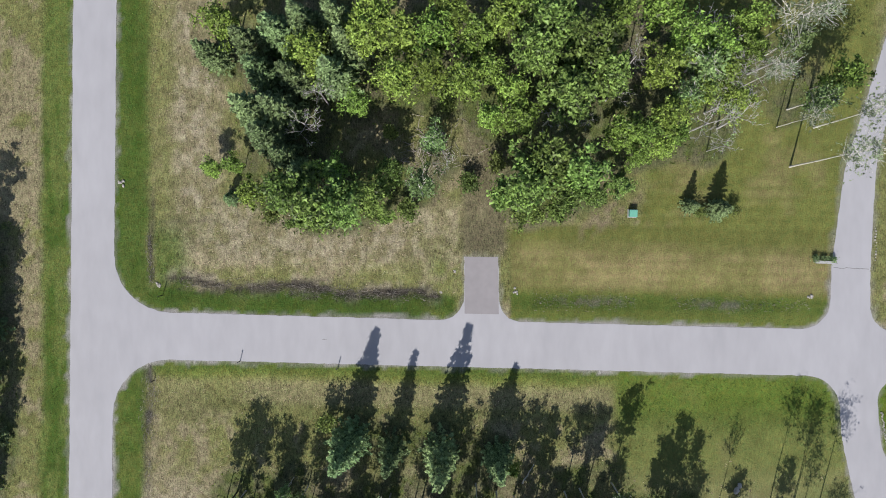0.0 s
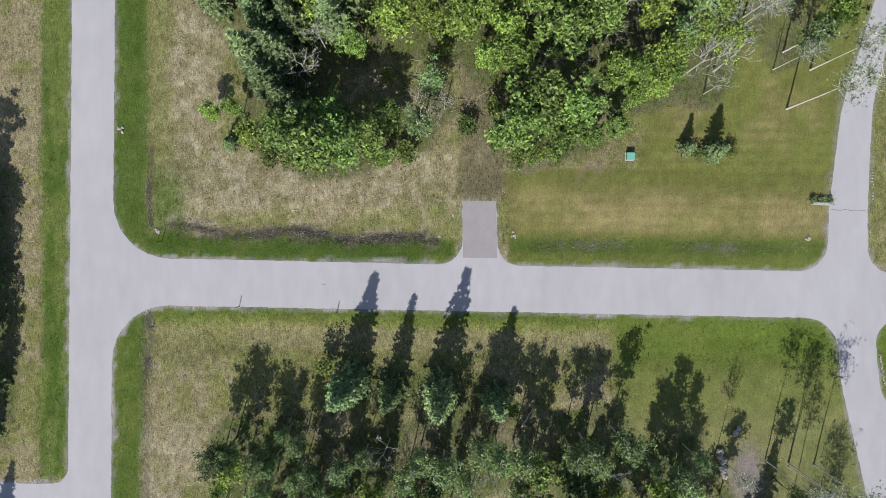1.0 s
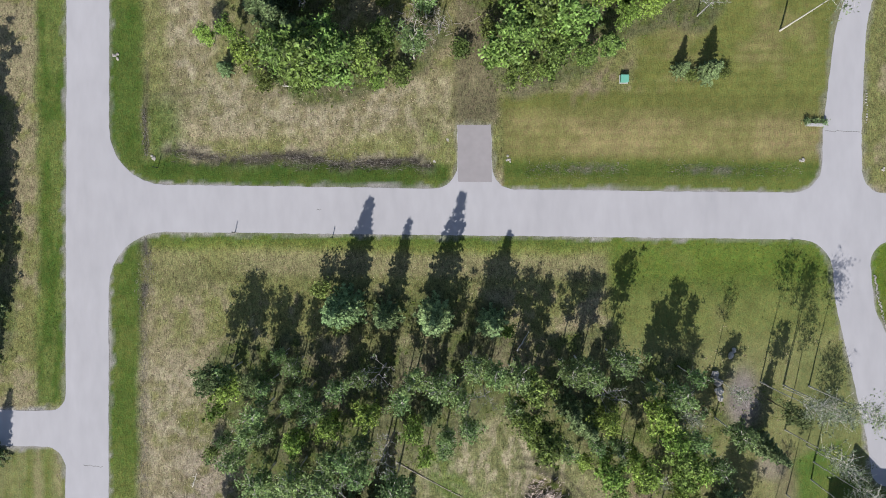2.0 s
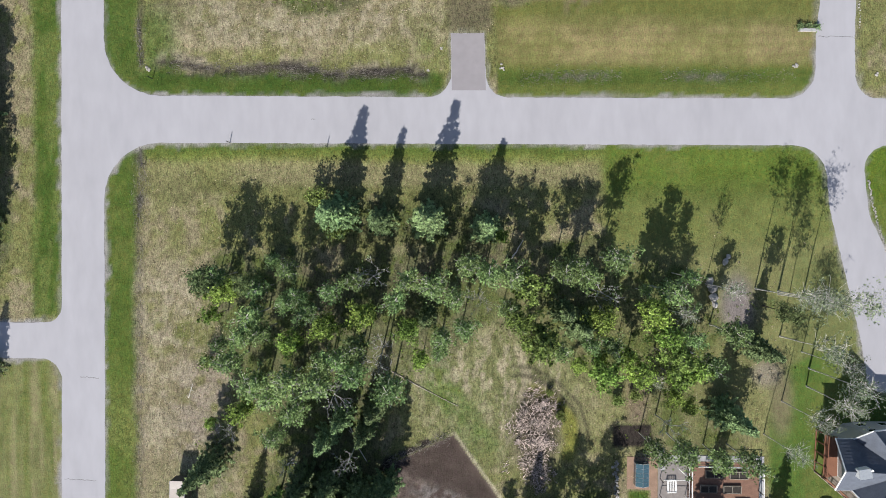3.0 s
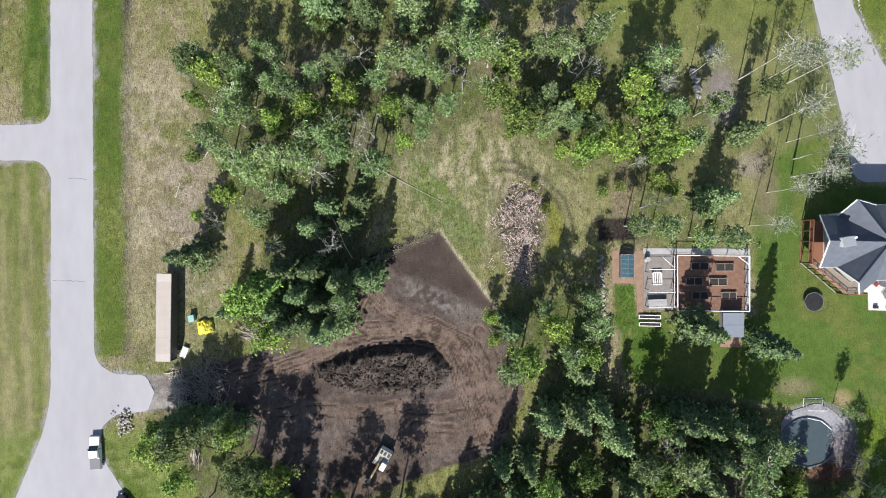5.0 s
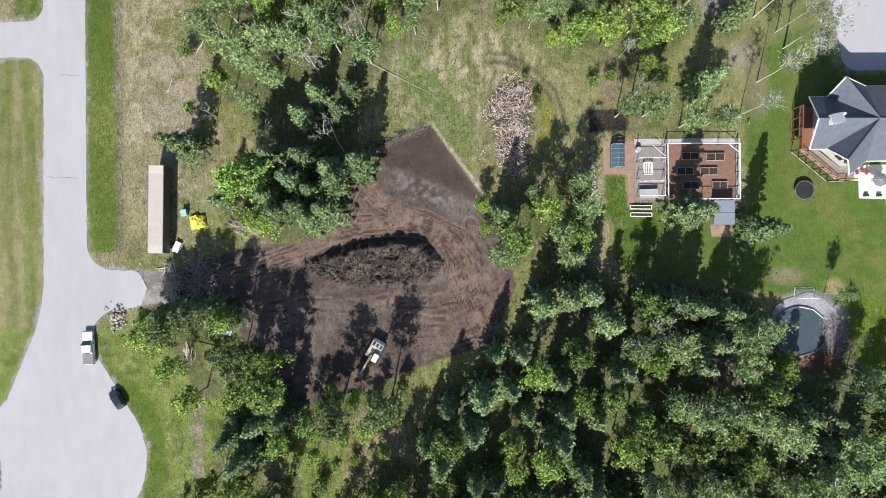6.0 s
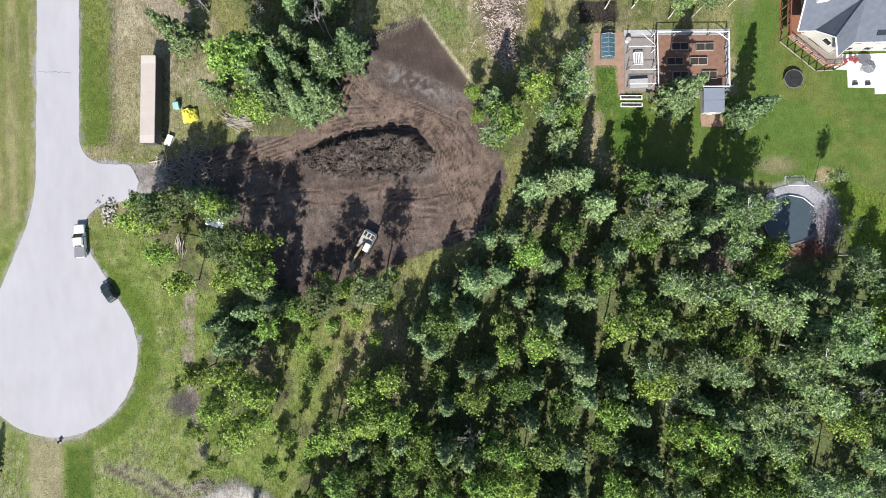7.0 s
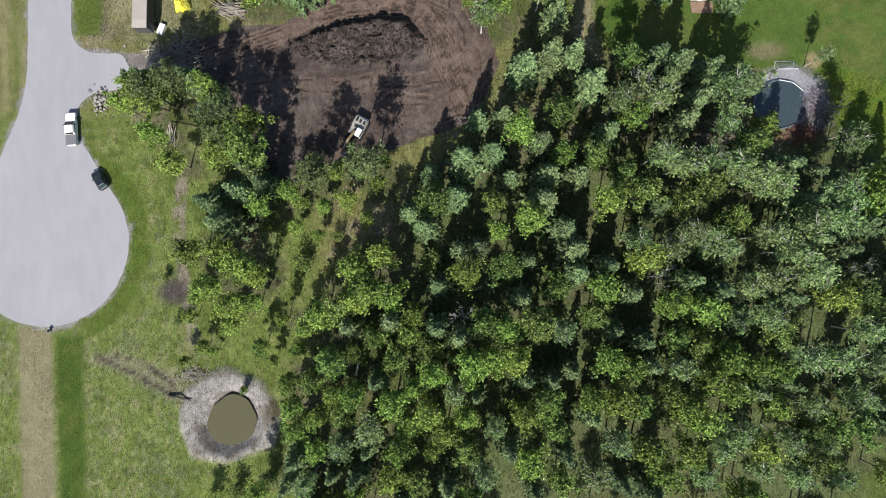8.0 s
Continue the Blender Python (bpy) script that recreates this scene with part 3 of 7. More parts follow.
def build_ground():
    xs, ys = spacing()
    X, Y = np.meshgrid(xs, ys)
    U, V = X * 0.9993 - Y * 0.0368, X * 0.0362 + Y * 0.9993
    wob = (clouds(X, Y, 6, 21) - 0.5) * 2.0
    U2, V2 = U + wob, V + (clouds(X, Y, 6, 25) - 0.5) * 2.0
    road = outline_distance(X, Y, STREETS)
    lot, pit, mound = outline_distance(X, Y, LOT), outline_distance(X, Y, PIT), outline_distance(X, Y, MOUND)
    shore, water = outline_distance(X, Y, SHORE), outline_distance(X, Y, WATER)
    lawn = outline_distance(X, Y, HOUSE_LAWN)
    wood = np.zeros_like(X)
    for kind, tx, ty, h in TREES:
        if kind == "birches" or h < 9:
            continue
        r = 0.20 * h + 0.6
        i0, i1 = np.searchsorted(xs, (tx - 3 * r, tx + 3 * r))
        j0, j1 = np.searchsorted(ys, (ty - 3 * r, ty + 3 * r))
        sub = (slice(j0, j1), slice(i0, i1))
        wood[sub] += np.exp(-((X[sub] - tx) ** 2 + (Y[sub] - ty) ** 2) / (r * r)) * (0.35 if h < 8 else 1.0)
    n1, n2, n3, n4 = clouds(X, Y, 9, 31), clouds(X, Y, 2.5, 41), clouds(X, Y, 30, 51), lattice(X, Y, 1.15, 61)
    n6w = clouds(U * 3, V * 0.5, 5, 95)
    col = np.zeros(X.shape + (3,))

    def lay(colour, weight):
        w = np.clip(weight, 0, 1)[..., None]
        col[:] = col * (1 - w) + np.array(colour) * w

    GREEN, LUSH, TAN, PALE, LITTER, MEADOW = (0.092, 0.112, 0.027), (0.050, 0.082, 0.015), (0.174, 0.152, 0.090), (0.258, 0.228, 0.167), (0.085, 0.088, 0.046), (0.126, 0.129, 0.048)
    lay(MEADOW, np.ones_like(X))
    lay(TAN, ramp(n2 * 0.5 + n1 * 0.5, 0.46, 0.60))
    # west of the main street
    west = ramp(-U2, 69.5, 71)
    lay(TAN, west * ramp(n1 + n2, 0.9, 1.15))
    lay(LUSH, ramp(-U2, 65, 65.2) * (1 - ramp(-U2, 69.6, 71.4)) * ramp(V, -52, -51))
    lay((0.099, 0.121, 0.034), ramp(-U2, 65, 65.2) * (1 - ramp(-U2, 69.6, 71.4)) * ramp(V, -52, -51) * ramp(n6w, 0.42, 0.56) * 0.75)
    mown_w = ramp(-U, 64, 64.5) * ramp(-V, 57.5, 58.5) * ramp(V, -150, -146)
    lay((0.129, 0.133, 0.054), mown_w)
    streak = clouds(U * 5, V * 0.22, 6, 93)
    lay((0.187, 0.170, 0.088), mown_w * ramp(streak, 0.50, 0.62) * 0.75)
    lay((0.082, 0.102, 0.027), mown_w * ramp(-streak, -0.46, -0.36) * 0.7)
    lay(GREEN, mown_w * ramp(np.sin(U * 1.9) + n2 * 2 - 1, 0.0, 0.9) * 0.4)
    # corner block between the streets
    block = ramp(U, -58, -57.8) * (1 - ramp(U, 10, 11)) * ramp(V, -12.6, -12.4)
    lay(TAN, block * ramp(n1 + 0.4 * n2, 0.52, 0.80) * 0.45)
    heart = np.exp(-(((U + 21 + wob) / 23) ** 4 + ((V - 2.4 + wob * 0.6) / 6.0) ** 4))
    side = np.exp(-((U + 43.5 + wob) / 4.5) ** 4) * ramp(V, 2, 8)
    lay(TAN, block * np.maximum(heart, side) * 0.8)
    lay(PALE, block * np.maximum(heart, side) * ramp(n4 * 0.55 + n2 * 0.45, 0.40, 0.66) * 0.62)
    lay(MEADOW, block * (1 - ramp(U2, -52.5, -46)) * 0.8)
    lay(LUSH, block * (1 - ramp(U2, -53.2, -51)))
    lay(LUSH, block * (1 - ramp(V2, -8.8, -7.6)) * (1 - ramp(U, 1.5, 3)))
    lay(LUSH, block * ramp(U2, -52, -50) * (1 - ramp(U2, -47, -43)) * (1 - ramp(V2, 0, 6)) * 0.75)
    lay(GREEN, block * ramp(U2, -8, 0) * (1 - ramp(V2, -3, 5)) * ramp(n1, 0.40, 0.6) * 0.8)
    ditch_n = np.exp(-((V + 7.7 + 0.035 * (U + 22) + 0.5 * np.sin(U * 0.3) + wob * 0.3) / 0.7) ** 2) * ramp(U, -50, -46) * (1 - ramp(U, -2, 1))
    lay((0.211, 0.184, 0.136), block * np.exp(-((V + 7.4 + 0.035 * (U + 22) + 0.5 * np.sin(U * 0.3) + wob * 0.3) / 1.5) ** 2) * ramp(U, -50, -46) * (1 - ramp(U, -2, 1)) * ramp(n2, 0.4, 0.6) * 0.8)
    lay((0.042, 0.038, 0.031), np.clip(ditch_n * 1.5, 0, 1) * ramp(n4 + n2 * 0.8, 0.45, 0.8) * (0.6 + 0.4 * ramp(U, -34, -24)))
    for off, wide, dark in ((0.0, 0.16, 0.9), (1.3, 0.13, 0.6), (-1.1, 0.12, 0.6)):
        line = V + 7.8 + 0.035 * (U + 22) + off + 0.5 * np.sin(U * 0.3 + off) + wob * 0.35
        lay((0.041, 0.035, 0.029), block * np.exp(-(line / (wide + 0.15)) ** 2) * ramp(U, -50, -47) * (1 - ramp(U, -3, 0)) * ramp(n2 + 0.3 * n4, 0.5, 0.7) * dark)
    lay((0.085, 0.109, 0.029), block * (1 - ramp(U2, -53.6, -51.5)) * ramp(n6w, 0.44, 0.58) * 0.35)
    ditch_c = np.exp(-((U + 51.4 + wob * 0.25) / 0.45) ** 2) * ramp(V, -7, -5) * (1 - ramp(V, 5, 12))
    lay((0.058, 0.051, 0.037), ditch_c * ramp(n4 + n2 * 0.8, 0.45, 0.8) * 0.9)
    lay((0.068, 0.058, 0.041), block * np.exp(-((V - 3.6 + wob * 0.2) / 0.22) ** 2) * (1 - ramp(U, -26, -20)) * ramp(U, -51, -49) * 0.5)
    # grass drive behind the stub, worn grey
    lay((0.105, 0.092, 0.058), ramp(U, 2, 4) * (1 - ramp(U2, 10, 11.5)) * ramp(V, -2, 0) * (1 - ramp(V2, 24, 34)) * 0.85)
    # mown lawns east of the stub
    lawn_e = ramp(U2, 11.2, 12.2) * (1 - ramp(U, 66, 67)) * ramp(V, -14, -13) * (1 - ramp(V2 - 8 * ramp(U, 33, 36), 4.2, 5.2))
    lay((0.102, 0.109, 0.031), lawn_e)
    lay((0.180, 0.153, 0.071), lawn_e * ramp(V2, -7.5, -5) * (1 - ramp(V2, -1, 3)) * (0.45 + 0.55 * ramp(n1 + 0.5 * n2, 0.6, 0.85)))
    lay(GREEN, lawn_e * (1 - ramp(V2, -8, -6.6)))
    lay(LUSH, lawn_e * ramp(V2, -10.5, -9.5) * (1 - ramp(V2, -8.2, -7)) * 0.7)
    lay((0.088, 0.085, 0.071), lawn_e * np.exp(-((V + 8.8) / 0.7) ** 2) * ramp(n2 + 0.4 * n4, 0.62, 0.85) * (ramp(U, 15, 18) * (1 - ramp(U, 31, 34)) + ramp(U, 42, 45) * (1 - ramp(U, 51, 55))))
    yard_n = ramp(U2, 34, 35.5) * (1 - ramp(U, 70, 76)) * ramp(V, 4, 5) * (1 - ramp(V, 46, 52))
    lay((0.112, 0.122, 0.034), yard_n)
    lay((0.146, 0.136, 0.054), yard_n * ramp(n1 + 0.4 * n2, 0.62, 0.85))
    stripes = (lawn_e + yard_n) * ramp(np.sin(V * 3.4 + wob) + n2, 0.6, 1.4)
    lay((0.092, 0.102, 0.027), stripes * 0.28)
    litter = np.exp(-(((X - 29.5 + wob) / 6.0) ** 2 + ((Y - 6.0 - 0.45 * (X - 29.5) + wob * 0.8) / 2.6) ** 2) ** 2)
    lay((0.146, 0.116, 0.080), litter * ramp(n2 * 0.5 + n4 * 0.5, 0.36, 0.56) * 0.85)
    # south of the cross street
    south = ramp(-V, 20.2, 20.6) * ramp(U, -58.2, -58) * (1 - ramp(U, 74, 76))
    lay(MEADOW, south * ramp(V, -32, -28))
    lay(TAN, south * (1 - ramp(U2, -44, -38)) * ramp(V, -98, -92) * ramp(n1 + 0.5 * n2, 0.50, 0.74) * (0.3 + 0.7 * ramp(-V, 40, 54)))
    lay(PALE, south * (1 - ramp(U2, -44, -37)) * ramp(V, -80, -72) * (1 - ramp(V, -46, -40)) * ramp(n2 + 0.6 * n4, 0.62, 0.95) * 0.5)
    lay(TAN, south * ramp(V, -29, -27) * (1 - ramp(V2, -25, -23.6)) * ramp(U, -40, -30) * (1 - ramp(U, 28, 34)) * 0.55)
    lay(GREEN, south * ramp(V2, -24.2, -22.6))
    lay(LUSH, south * ramp(V2, -22.8, -21.8) * 0.55)
    lawn_s = south * ramp(U2, 29.5, 32) * ramp(V, -70, -62)
    lay((0.110, 0.125, 0.038), lawn_s)
    lay((0.079, 0.112, 0.020), lawn_s * ramp(V2, -33, -25))
    lay((0.146, 0.133, 0.058), lawn_s * ramp(n1, 0.5, 0.7) * ramp(-V, 28, 34) * 0.5)
    lay((0.075, 0.112, 0.015), ramp(-V, 15, 16) * ramp(U, 73, 74))
    lay((0.054, 0.091, 0.014), lawn_s * ramp(U2, 62, 65) * ramp(-V, 38, 42))
    lay(LUSH, south * (1 - ramp(U2, -53.4, -51.6)) * ramp(V, -95, -94))
    lay(MEADOW, south * (1 - ramp(U2, -53.4, -51.6)) * ramp(V, -95, -94) * (1 - ramp(V, -72, -58)) * ramp(n1, 0.36, 0.6) * 0.75)
    lay((0.094, 0.122, 0.026), south * (1 - ramp(U2, -54.0, -51.8)) * ramp(V, -95, -94) * (0.25 + 0.45 * ramp(-V, 40, 85)) * (0.75 + 0.25 * ramp(n6w, 0.42, 0.58)))
    ditch_w = np.exp(-((U + 51.6 + wob * 0.3) / 0.8) ** 2) * south * ramp(V, -95, -90)
    lay((0.051, 0.048, 0.041), ditch_w * (0.35 + 0.65 * ramp(V, -37, -31)) * ramp(n4 + n2, 0.7, 1.1))
    lay((0.197, 0.167, 0.133), np.exp(-(((X + 42) / 5.5) ** 2 + ((Y + 70) / 16) ** 2) ** 2) * ramp(n2 + 0.4 * n4, 0.5, 0.8) * 0.8)
    lay((0.146, 0.156, 0.075), np.exp(-(((X + 45) / 7.5) ** 2 + ((Y + 86) / 10) ** 2) ** 2) * (0.45 + 0.4 * ramp(n6w, 0.44, 0.58)))
    # litter and moss under the trees
    woods = ramp(wood, 0.25, 0.9)
    lay((0.177, 0.139, 0.102), woods * ramp(Y, -6, 0) * ramp(n2 * 0.5 + n1 * 0.5, 0.47, 0.58) * 0.7)
    sunny = ramp(X, 6, 14) * ramp(Y, -80, -74) * (1 - ramp(Y, -44, -36))
    lay((0.160, 0.153, 0.071), sunny * 0.6)
    lay(LITTER, woods * (0.85 - 0.45 * sunny))
    lay((0.058, 0.075, 0.020), woods * ramp(n2 + n4 * 0.5, 0.66, 0.9) * 0.8)
    lay((0.139, 0.119, 0.078), woods * ramp(n1, 0.62, 0.74) * 0.5)
    deep = ramp(X, -6, 2) * ramp(-Y, 117, 124) * (1 - ramp(X, 84, 90)) * ramp(Y, -215, -205)
    lay((0.082, 0.099, 0.041), deep * (0.45 + 0.5 * ramp(n1 + 0.3 * n2, 0.5, 0.75)) * (1 - ramp(lawn, 1, -1)))
    # the clearing
    open_ground = np.exp(-(((X - 8) / 18) ** 2 + ((Y + 64) / 12) ** 2) ** 2) * (1 - woods * 0.6)
    straw = clouds(X * 1.6, Y * 0.8, 1.6, 97)
    lay((0.138, 0.142, 0.066), open_ground)
    lay((0.262, 0.230, 0.158), open_ground * ramp(straw, 0.47, 0.62) * (0.35 + 0.5 * ramp(n1, 0.42, 0.62)))
    lay((0.080, 0.086, 0.034), open_ground * ramp(-straw, -0.42, -0.32) * 0.7)
    swath = way_distance(X, Y, [(-1, -58), (0, -63), (4.3, -68.8), (5.7, -71.9), (8.6, -76.5), (12.5, -84)]) + wob * 1.2
    lay((0.082, 0.116, 0.034), open_ground * (1 - ramp(swath, 1.4, 3.8)) * (0.45 + 0.45 * ramp(n2, 0.4, 0.6)))
    rut = way_distance(X, Y, [(10, -61.4), (15.8, -61.9), (19.7, -64.3), (23, -67.8), (24.3, -72.6)]) + wob * 0.12
    lay((0.058, 0.053, 0.034), np.minimum(1, np.exp(-((rut - 0.1) / 0.42) ** 2) + np.exp(-((rut - 1.5) / 0.38) ** 2) * ramp(X + Y, -50, -46)) * ramp(X, 11, 14) * 0.75)
    moss = way_distance(X, Y, [(16.5, -64.6), (20.4, -67.4), (22.4, -70.2), (22.8, -73.7), (21.9, -76.4)]) + wob * 0.5
    lay((0.143, 0.146, 0.031), (1 - ramp(moss, 0.7, 2.0)) * 0.85)
    lay((0.071, 0.058, 0.049), np.exp(-(((X - 16.5) / 4.4) ** 2 + ((Y + 72.0) / 8.4) ** 2) ** 2) * 0.8)
    # house lawn
    lay((0.066, 0.106, 0.022), 1 - ramp(lawn + wob * 0.3, -0.6, 0.8))
    lay((0.102, 0.119, 0.034), (1 - ramp(lawn, -1.5, 0)) * ramp(n1 + 0.3 * n2, 0.62, 0.82) * 0.7)
    lay((0.150, 0.126, 0.078), np.exp(-(((X - 59.5) / 2.2) ** 2 + ((Y + 67) / 7) ** 2) ** 2) * 0.8)
    lay((0.170, 0.143, 0.088), np.exp(-(((X - 63.5) / 3.5) ** 2 + ((Y + 101.6) / 1.6) ** 2) ** 2) * 0.7)
    lay((0.204, 0.170, 0.088), np.exp(-(((X - 71.7) / 1.5) ** 2 + ((Y + 103.7) / 1.6) ** 2) ** 4))
    lay((0.204, 0.197, 0.204), (1 - ramp(np.hypot((X - 67.2) / 1.2, Y + 109.8) + wob * 0.8, 4.4, 6.0)) * 0.9)
    lay((0.129, 0.102, 0.082), np.exp(-(((X - 54) / 4.6) ** 2 + ((Y + 117) / 4.0) ** 2) ** 2) * 0.9)
    lay((0.054, 0.099, 0.017), (1 - ramp(np.maximum(np.abs(X - 37.6) - 4.0, np.abs(Y + 93) - 5) + wob * 0.4, -0.5, 0.5)) * 0.9)
    lay((0.058, 0.099, 0.018), 1 - ramp(np.maximum(np.abs(X - 34.4) / 1.9, np.abs(Y + 86.6) / 4.0) + wob * 0.06, 0.85, 1.05))
    # bare spots in the yard
    lay((0.160, 0.139, 0.133), np.exp(-(((X - 52.2 + wob * 0.5) / 3.0) ** 2 + ((Y + 50.4) / 5.4) ** 2) ** 2))
    lay((0.204, 0.177, 0.136), np.exp(-(((X - 57.0) / 2.6) ** 2 + ((Y + 62.5) / 2.4) ** 2) ** 2) * 0.9)
    lay((0.163, 0.126, 0.088), np.exp(-(((X - 34.5) / 2.0) ** 2 + ((Y + 66) / 5) ** 2) ** 2) * 0.9)
    lay((0.027, 0.022, 0.019), 1 - ramp(np.maximum(np.abs(X - 33.6) / 3.6, np.abs(Y + 72.9) / 2.0) + wob * 0.07, 0.85, 1.05))
    # building lot: bare earth with wheel tracks
    n5, n6 = lattice(X, Y, 0.62, 67), clouds(X, Y, 1.3, 68)
    crumb = np.clip(wob * 0.25 * ramp(-Y, 86, 90) + (n5 - 0.5) * 0.3, -0.8, 0.8)
    earth = 1 - ramp(lot + crumb, -0.10, 0.16)
    lay((0.031, 0.026, 0.022), (1 - ramp(np.abs(lot - 0.9 + wob * 0.5), 0.3, 1.1)) * ramp(-X, -1, 2) * (1 - ramp(-X, 10, 13)) * ramp(Y, -82, -79) * ramp(n6, 0.40, 0.5))
    lay((0.286, 0.258, 0.190), (1 - ramp(np.abs(lot - 0.35), 0.12, 0.4)) * ramp(X, 1, 3) * ramp(Y, -90, -86) * 0.7)
    lay((0.072, 0.055, 0.048), earth)
    lay((0.099, 0.080, 0.070), earth * ramp(n1 + 0.5 * n2, 0.66, 0.92))
    lay((0.037, 0.029, 0.024), earth * ramp(n6 * 0.6 + n5 * 0.4, 0.60, 0.74) * 0.5)
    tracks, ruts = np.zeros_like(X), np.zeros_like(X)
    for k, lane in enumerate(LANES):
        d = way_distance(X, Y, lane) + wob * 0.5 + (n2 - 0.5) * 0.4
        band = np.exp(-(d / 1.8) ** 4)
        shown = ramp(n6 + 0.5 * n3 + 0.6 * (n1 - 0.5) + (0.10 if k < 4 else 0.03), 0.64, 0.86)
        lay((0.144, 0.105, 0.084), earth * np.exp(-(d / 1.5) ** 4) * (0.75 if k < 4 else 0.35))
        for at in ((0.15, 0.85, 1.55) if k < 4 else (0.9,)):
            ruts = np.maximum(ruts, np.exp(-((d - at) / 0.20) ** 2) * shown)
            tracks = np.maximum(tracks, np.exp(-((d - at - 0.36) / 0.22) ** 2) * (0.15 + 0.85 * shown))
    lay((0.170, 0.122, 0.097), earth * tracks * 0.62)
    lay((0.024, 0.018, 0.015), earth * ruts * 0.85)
    into_pit = Y + 78.6 + 0.4 * (X + 9.8)
    smooth_pit = (1 - ramp(pit + (n6 - 0.5) * 0.6, -0.3, 0.2)) * ramp(into_pit + (n1 - 0.5) * 6 + (n6 - 0.5) * 4, -0.2, 2.6)
    lay((0.054, 0.041, 0.035), earth * smooth_pit)
    lay((0.082, 0.061, 0.053), earth * smooth_pit * ramp(n3 + 0.3 * n1, 0.55, 0.8) * 0.6)
    ashy = np.exp(-(((X - 0.6 - 0.5 * (Y + 84)) / 7.5) ** 2 + ((Y + 0.42 * X + 84) / 2.4) ** 2) ** 2) * (1 - smooth_pit * 0.7)
    lay((0.160, 0.146, 0.139), earth * ashy * ramp(n6 * 0.5 + n5 * 0.5, 0.46, 0.60) * 0.8)
    lay((0.035, 0.029, 0.026), earth * ashy * ramp(n6 * 0.4 + n4 * 0.6, 0.56, 0.68) * 0.7)
    heap = 1 - ramp(mound + wob * 0.4, -0.5, 0.5)
    lay((0.039, 0.031, 0.027), heap * (0.35 + 0.65 * ramp(n6, 0.42, 0.55)))
    lay((0.102, 0.083, 0.075), heap * ramp(n5 * 0.6 + n6 * 0.4, 0.60, 0.72) * 0.8)
    lay((0.136, 0.102, 0.075), earth * np.exp(-(((X + 11.4) / 2.6) ** 2 + ((Y + 116.6) / 2.0) ** 2) ** 2) * 0.8)
    lay((0.224, 0.207, 0.194), earth * (1 - ramp(X + wob * 1.5, -48, -42)) * (0.55 + 0.45 * ramp(n2, 0.35, 0.6)))
    # south end: meadow, trail, pond
    southend = (1 - earth) * ramp(-Y, 104, 110) * (1 - ramp(X, -22, -14)) * (1 - woods)
    lay((0.114, 0.146, 0.038), southend)
    lay((0.058, 0.085, 0.019), southend * ramp(n2, 0.5, 0.68) * 0.8)
    lay(TAN, southend * ramp(n1 * 0.5 + n4 * 0.5, 0.54, 0.72) * 0.3)
    lay(PALE, southend * ramp(n2 * 0.5 + n5 * 0.5, 0.52, 0.64) * (1 - ramp(X, -46, -38)) * ramp(-Y, 122, 132) * 0.22)
    lay(LUSH, ramp(-Y, 146, 148) * ramp(X + wob * 0.3, -66, -65) * (1 - ramp(X + wob * 0.3, -61.4, -60)))
    lay((0.187, 0.170, 0.099), ramp(-Y, 143, 146) * ramp(X + wob * 0.2, -72.8, -72.2) * (1 - ramp(X + wob * 0.2, -66.8, -66.0)))
    lay((0.068, 0.102, 0.017), (1 - ramp(np.abs(np.hypot(X - BULB[0], Y - BULB[1]) - 17.2 + wob * 0.4), 1.2, 2.4)) * ramp(X, -62, -58) * 0.9)
    path = np.abs(X + 41.3 - 1.2 * np.sin((Y + 118) * 0.13) + wob * 0.3)
    lay((0.170, 0.146, 0.112), (1 - ramp(path, 0.6, 1.5)) * ramp(-Y, 117, 121) * (1 - ramp(-Y, 146, 152)) * ramp(n2 + n4 * 0.3, 0.35, 0.6))
    lay((0.061, 0.053, 0.049), np.exp(-(((X + 43.6) / 3.0) ** 2 + ((Y + 139.8) / 2.6) ** 2) ** 2))
    ring_p = 1 - ramp(shore + wob * 0.6, -0.4, 1.0)
    lay((0.245, 0.231, 0.214), ring_p)
    lay((0.150, 0.136, 0.116), ring_p * ramp(n2 + n4 * 0.5, 0.72, 0.95))
    lay((0.068, 0.058, 0.034), np.exp(-(((X + 26.6) / 1.4) ** 2 + ((Y + 162) / 2.4) ** 2) ** 2) * 0.9)
    for way in ([(-58.4, -150.9), (-50.3, -154.9), (-43.5, -159.0)], [(-54.8, -150.7), (-48.7, -153.1), (-43.2, -157.4)]):
        scrape = way_distance(X, Y, way) + wob * 0.12
        lay((0.177, 0.156, 0.122), np.exp(-(scrape / 1.1) ** 2) * 0.6)
        lay((0.048, 0.038, 0.031), np.exp(-(scrape / 0.42) ** 2) * ramp(n2 + 0.3 * n4, 0.45, 0.65))
    greenish = ramp(col[..., 1] - col[..., 0], 0.0136, 0.034)
    lay((0.102, 0.116, 0.031), greenish * ramp(n1 * 0.5 + n2 * 0.5, 0.5, 0.66) * 0.55)
    lay((0.041, 0.065, 0.011), greenish * ramp(n2 * 0.6 + n4 * 0.4, 0.58, 0.75) * 0.5)
    # gravel along the asphalt
    lay((0.224, 0.214, 0.204), (1 - ramp(road + (n2 - 0.5) * 1.6 + (n4 - 0.5) * 0.8, 0.15, 0.75)) * (0.35 + 0.6 * ramp(n1, 0.45, 0.6)))
    # kept lawns are smoother than wild ground
    kept = np.clip(lawn_e + yard_n + lawn_s + mown_w + (1 - ramp(lawn, -1, 1)), 0, 1)
    verge = (1 - ramp(road, 5.0, 7.0)) * greenish
